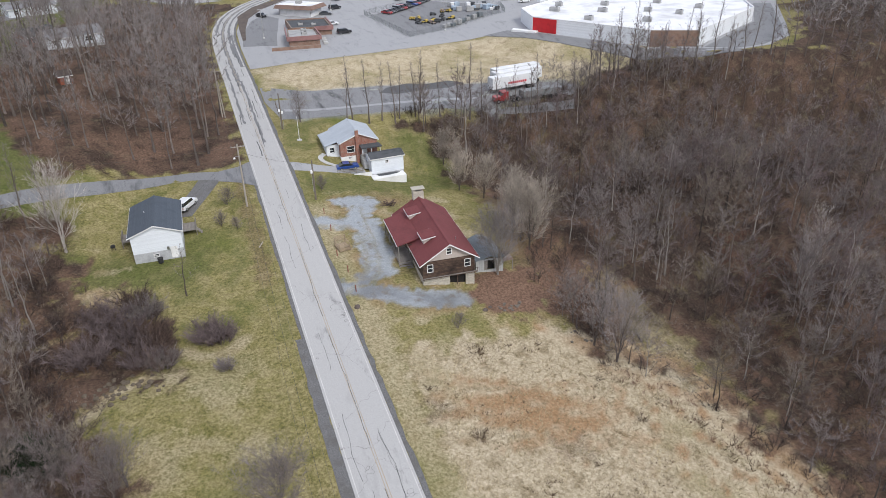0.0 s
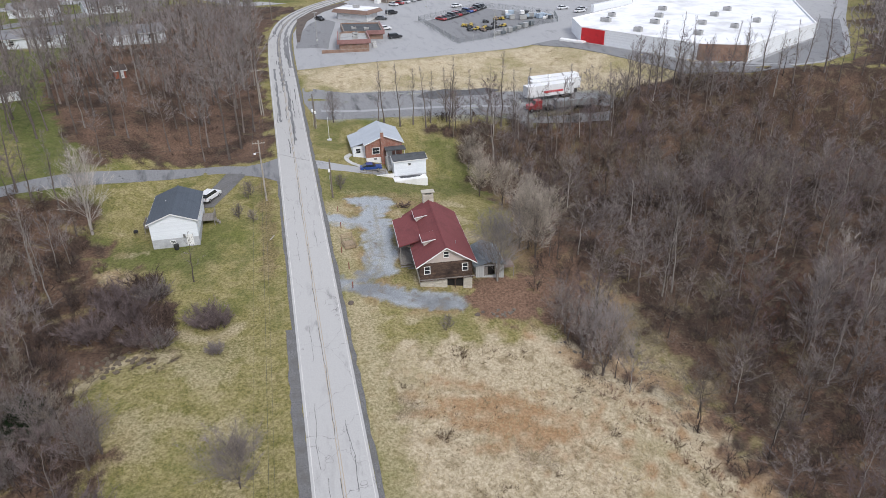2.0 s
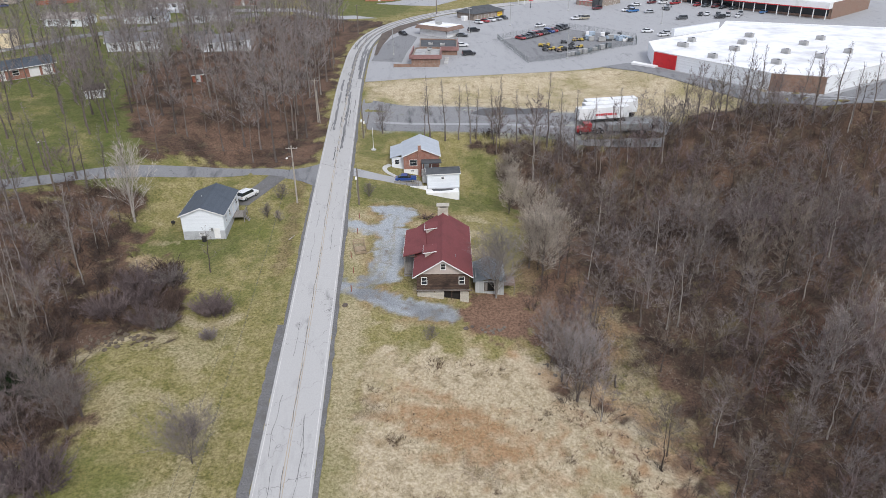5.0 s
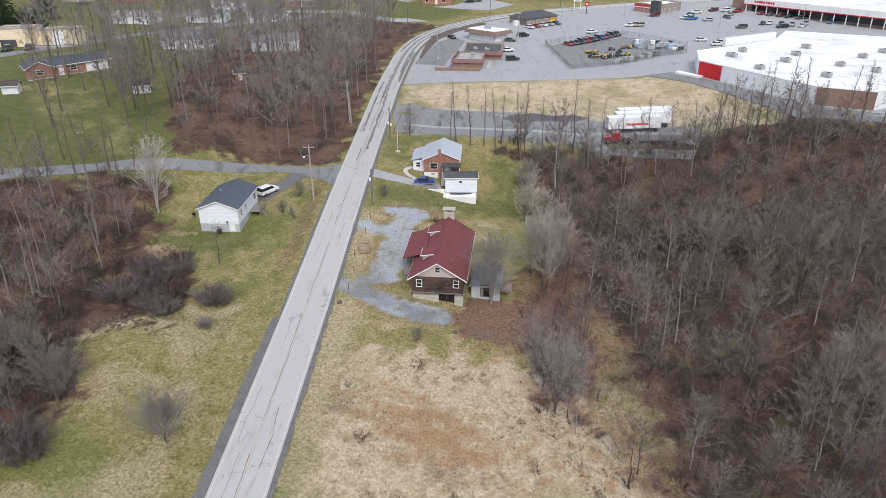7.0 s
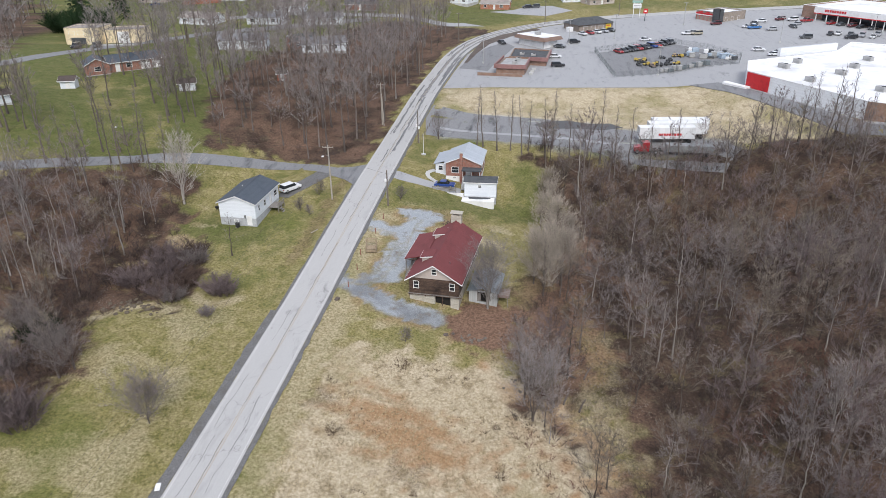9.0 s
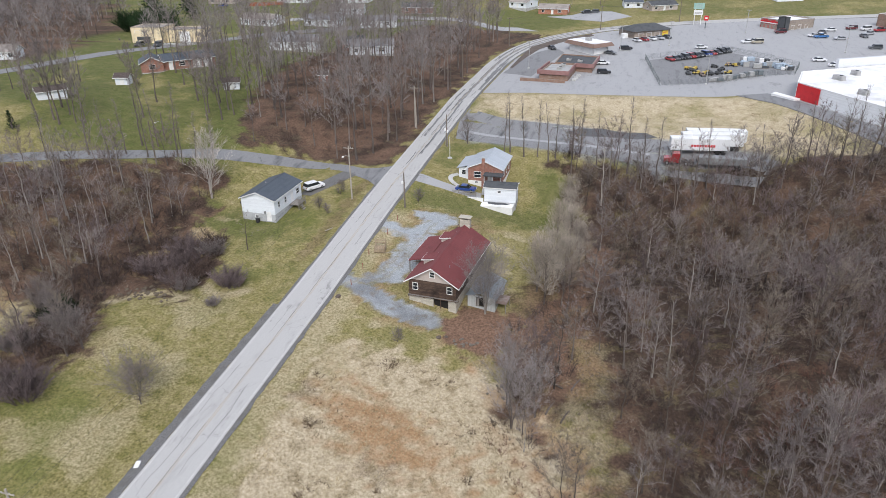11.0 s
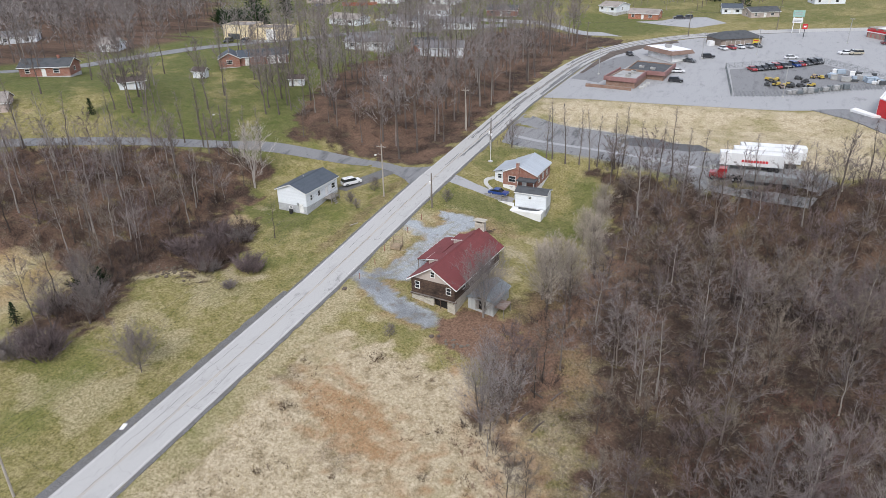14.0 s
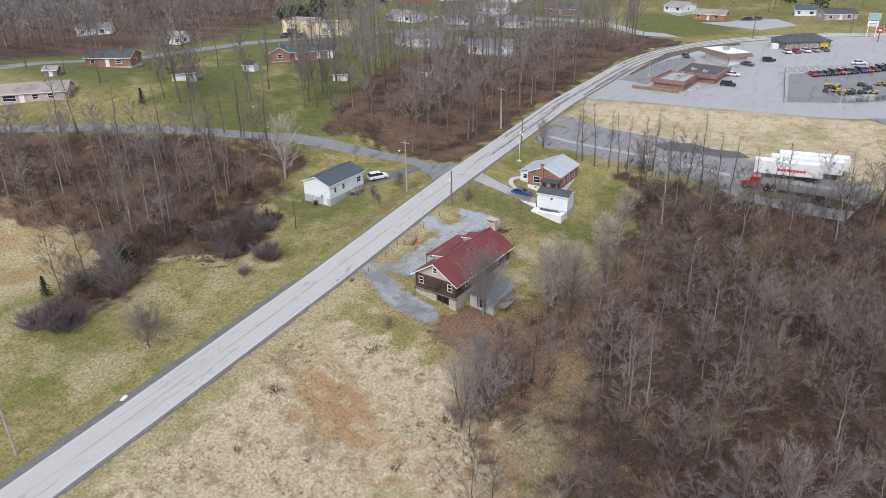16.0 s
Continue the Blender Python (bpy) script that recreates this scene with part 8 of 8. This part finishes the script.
PALE_POLE = surface("sun_bleached_pole", (0.3, 0.27, 0.23), (0.4, 0.36, 0.31), rough=0.9, stretch=(4, 4, 0.4))
p1 = utility_pole(-26.1, 34.9, 11.7, "tall pale wooden utility pole with a street lamp", True, True, mat=PALE_POLE)
utility_pole(-26.1, 80.0, 11.0, "braced pair of pale wooden utility poles", True, False, False, True, mat=PALE_POLE)
utility_pole(-26.0, 132, 11.0, "wooden utility pole among roadside trees")
utility_pole(-20.5, 186, 11.0, "wooden utility pole at the bend")
p0 = utility_pole(-27.4, -53.6, 9.5, "grey wooden utility pole with a guy wire", True, mat=PALE_POLE)
utility_pole(-14.0, 33.9, 7.6, "slim dark roadside pole with a small white box", False)
utility_pole(-14.3, 68.4, 8.0, "dark roadside pole with white boxes", False)
utility_pole(-68.1, 28.6, 9.5, "dark wooden pole beside the lane", False)
utility_pole(-72.5, 38.5, 6.5, "short pole with a yard lamp on the lawn", False, True)
utility_pole(12, 226.5, 10, "wooden utility pole at the main road"), utility_pole(45, 249, 10, "wooden utility pole at the main road")
for x, y, z in ((-14.25, 33.85, 5.2), (-14.6, 68.3, 4.0), (-14.0, 68.2, 3.6)):
    bx = thing("pole_box", x, y, float(land(x, y)) + z - 3.4, "small white box fixed to a roadside pole", "meter box")
    part("casing", soften(boxed((-0.18, 0.18, -0.28, -0.02, 3.4, 4.0)), 0.02), WHITE_PAINT, bx)
    part("conduit", boxed((-0.03, 0.03, -0.1, -0.04, -0.2, 3.4)), STEEL, bx)
wires = thing("overhead_wires", -26, 34, float(land(-26, 34)) + 11, "dark overhead cables strung along the road", "cable")
w0 = wires.matrix_basis.translation.copy()
tops = [Vector((-27.4, -53.6, float(land(-27.4, -53.6)) + 9.1)), Vector((-26.1, 34.9, float(land(-26.1, 34.9)) + 11.3)), Vector((-26.1, 80, float(land(-26.1, 80)) + 10.6)), Vector((-26, 132, float(land(-26, 132)) + 10.6)), Vector((-20.5, 186, float(land(-20.5, 186)) + 10.6)), Vector((12, 226.5, float(land(12, 226.5)) + 9.6)), Vector((45, 249, float(land(45, 249)) + 9.6))]
for a, b in zip(tops, tops[1:]):
    for dx in (-1.0, 0.9):
        cable(a + Vector((dx, 0, 0)) - w0, b + Vector((dx, 0, 0)) - w0, 1.0, 0.012, wires)
    cable(a + Vector((0.1, 0, -2.0)) - w0, b + Vector((0.1, 0, -2.0)) - w0, 1.3, 0.016, wires)
cable(tops[0] + Vector((-30, -70, 1)) - w0, tops[0] - w0, 1.2, 0.012, wires)
cable(tops[0] - w0, Vector((-23.2, -50, float(land(-23, -50)))) - w0, 0.02, 0.011, wires)
cable(tops[1] - w0, Vector((-37.5, 30, 6.0)) - w0, 0.5, 0.011, wires)
cable(tops[1] - w0, Vector((-68.1, 28.6, float(land(-68.1, 28.6)) + 9.2)) - w0, 1.0, 0.012, wires)
cable(tops[1] + Vector((0, 0, -1)) - w0, Vector((-14, 33.9, 9.0)) - w0, 0.4, 0.011, wires)
cable(Vector((-14, 33.9, 9.0)) - w0, Vector((-3, 52, 6.2)) - w0, 0.6, 0.011, wires)

# ---- small things by the road and round the houses ----
marker = thing("white_board", -24.4, -39.7, float(land(-24.4, -39.7)) + 0.06, "white board lying on the road's gravel edge", "board", 20)
part("board", soften(boxed((-0.3, 0.3, -0.6, 0.6, 0, 0.12)), 0.03), WHITE_PAINT, marker)


def post(x, y, h=1.0, mat=None, label="rusty red marker post beside the gravel drive", group="marker posts"):
    p = thing("marker_post", x, y, float(land(x, y)), label, "post", random.uniform(0, 90), group)
    part("shaft", soften(boxed((-0.06, 0.06, -0.06, 0.06, -0.3, h)), 0.012), mat or RUST_POST, p)
    part("cap", soften(boxed((-0.075, 0.075, -0.075, 0.075, h + 0.002, h + 0.05)), 0.01), mat or RUST_POST, p)


RUST_POST = surface("faded_red_post", (0.2, 0.06, 0.04), (0.26, 0.1, 0.07), rough=0.85)
for x, y in ((-14.0, 9.7), (-13.8, 22.4), (-13.7, 28.3), (-14.1, 4.4), (-14.6, 14.4)):
    post(x, y, 1.1)
for k in range(7):
    post(-13.9 + 0.08 * k, 72 + 2.0 * k, 0.9, POLE_WOOD, "short weathered wooden post along the lawn", "lawn posts")
TAN_WOOD = boards("sun_bleached_timber", (0.3, 0.23, 0.15), (0.42, 0.33, 0.23), 0.14, "X", dark=0.6, rough=0.9)
frame_ = thing("timber_frame", -13.2, 16.6, float(land(-13.2, 16.6)), "small weathered timber well frame in the grass", "well frame", 12)
for s in (-0.9, 0.9):
    part("side_beam", soften(boxed((s - 0.09, s + 0.09, -1.1, 1.1, 0.0, 0.5)), 0.02), TAN_WOOD, frame_)
    part("end_beam", soften(boxed((-0.8, 0.8, s * 1.1 - 0.09, s * 1.1 + 0.09, 0.02, 0.48)), 0.02), TAN_WOOD, frame_)
    for y in (-0.9, 0.8):
        part("upright", soften(boxed((s - 0.07, s + 0.07, y, y + 0.14, 0.5, 1.15 if y < 0 else 1.9)), 0.015), TAN_WOOD, frame_)
    part("arm_rail", boxed((s - 0.05, s + 0.05, -0.95, 0.95, 1.152, 1.22)), TAN_WOOD, frame_)
for z in (1.1, 1.45, 1.78):
    part("back_rail", boxed((-1.05, 1.05, 0.94, 0.99, z, z + 0.14)), TAN_WOOD, frame_)
for k in range(6):
    part("seat_slat", boxed((-0.8, 0.8, -0.85 + k * 0.29, -0.62 + k * 0.29, 0.502, 0.55)), TAN_WOOD, frame_)
flag = thing("yard_pole", -11.8, 61.9, float(land(-11.8, 61.9)), "thin pale pole on a round concrete foot on the lawn", "pole")
steel_post(flag, 0, 0, 0.0, 5.2, 0.05, WHITE_PAINT, "pole")
bm = bmesh.new()
tube(bm, [(0, 0, -0.1), (0, 0, 0.12)], [0.6, 0.55], 16)
part("foot", bm, CONCRETE, flag)
tank = thing("water_butt", -41.0, 21.4, 1.35, "round dark tub standing against the house wall", "tub")
bm = bmesh.new()
tube(bm, [(0, 0, 0), (0, 0, 0.8)], [0.38, 0.42], 14)
part("tub", bm, RUBBER, tank)
bm = bmesh.new()
tube(bm, [(0, 0, 0.802), (0, 0, 0.84)], [0.44, 0.44], 14)
part("rim", bm, RUBBER, tank)
grill = thing("garden_grill", -48.0, 27.5, float(land(-48, 27.5)), "small dark covered grill on the lawn", "grill")
part("bowl", soften(boxed((-0.35, 0.35, -0.3, 0.3, 0.5, 1.0)), 0.12, 2), RUBBER, grill)
for s in (-0.25, 0.25):
    part("leg", boxed((s - 0.03, s + 0.03, -0.03, 0.03, 0, 0.5)), RUBBER, grill)
plank = thing("leaning_board", -25.6, 21.4, float(land(-25.6, 21.4)), "pale fallen post lying in roadside weeds", "post", 65)
part("shaft", boxed((-0.9, 0.9, -0.06, 0.06, 0.05, 0.17)), PALE_POLE, plank)
part("end_plate", boxed((0.9, 0.94, -0.08, 0.08, 0.03, 0.2)), PALE_POLE, plank)


def rock(name, x, y, size, mat, label, category, group="", seed=0):
    r = random.Random(seed)
    bm = bmesh.new()
    bmesh.ops.create_icosphere(bm, subdivisions=2, radius=size)
    for v in bm.verts:
        v.co *= r.uniform(0.78, 1.15)
        v.co.z *= 0.6
    ob = part(name, bm, mat)
    ob.matrix_basis = pose(x, y, float(land(x, y)) + 0.15 * size, 0, 0, r.uniform(0, 360))
    return tagged(ob, label, category, group)


PALE_ROCK = surface("pale_field_stone", (0.095, 0.08, 0.066), (0.2, 0.172, 0.14), rough=0.9, fine=4)
BANK_ROCK = surface("tan_bank_stone", (0.07, 0.055, 0.038), (0.16, 0.128, 0.09), rough=0.9, fine=4)
rr = random.Random(12)
for k in range(16):
    rock("field_stone", 7.4 + rr.gauss(0, 0.9), -3.4 + rr.gauss(0, 0.6), rr.uniform(0.14, 0.34), PALE_ROCK, "pale rough stone in a pile by the field", "stone", "stone pile", k)
for k in range(14):
    rock("field_stone", 17 + rr.gauss(0, 2.0), -12 + rr.gauss(0, 1.6), rr.uniform(0.15, 0.32), PALE_ROCK, "pale rough stone among leaf litter", "stone", "stones under the trees", 40 + k)
for k in range(46):
    rock("bank_stone", -46.0 + rr.gauss(0, 2.3), -7.6 + rr.gauss(0, 1.3), rr.uniform(0.14, 0.42), BANK_ROCK, "beige stone on the eroded grassy bank", "stone", "stones on the bank", 80 + k)
for x, y, s in ((-14.9, 0.6, 0.5), (3.6, -3.2, 0.45), (4.6, -2.6, 0.3)):
    rock("dark_stone", x, y, s, ISLAND_TOP, "dark earthy lump beside the grass", "stone", "dark lumps", int(x * 3))
heap = brush(601, 0.8, 3.2, 46, 8)
hb = tagged(new("brush_heap", heap.mesh("brush_heap", WEED)), "low heap of brown cut brush in the field", "brush heap")
hb.matrix_basis = pose(-1.5, -12.1, float(land(-1.5, -12.1)))
for k in range(7):
    a = rr.uniform(0, 180)
    lg = thing("fallen_log", 17 + rr.uniform(-2, 10), -9 + rr.uniform(-5, 4), 0, "grey fallen log on leaf litter", "log", a, "fallen logs")
    lg.location.z = float(land(lg.location.x, lg.location.y))
    bm = bmesh.new()
    tube(bm, [(-1.6, 0, 0.1), (0, 0.1, 0.16), (1.8, 0, 0.12)], [0.14, 0.12, 0.07], 7)
    part("trunk", bm, BARK, lg)
    bm = bmesh.new()
    tube(bm, [(0.4, 0.05, 0.15), (0.9, 0.5, 0.6)], [0.05, 0.02], 5)
    part("branch_stub", bm, BARK, lg)
pile = thing("scrap_timber", -1.5, 31.8, float(land(-1.5, 31.8)), "scattered dark scrap boards on the gravel", "scrap timber")
for k in range(14):
    bm = bmesh.new()
    box(bm, -1.1, 1.1, -0.07, 0.07, 0.03, 0.08)
    bmesh.ops.transform(bm, matrix=pose(rr.uniform(-2.4, 2), rr.uniform(-0.8, 0.9), 0.055 * k * 0.3, 0, 0, rr.uniform(0, 180)), verts=bm.verts)
    part("board", bm, OLD_LOG, pile)
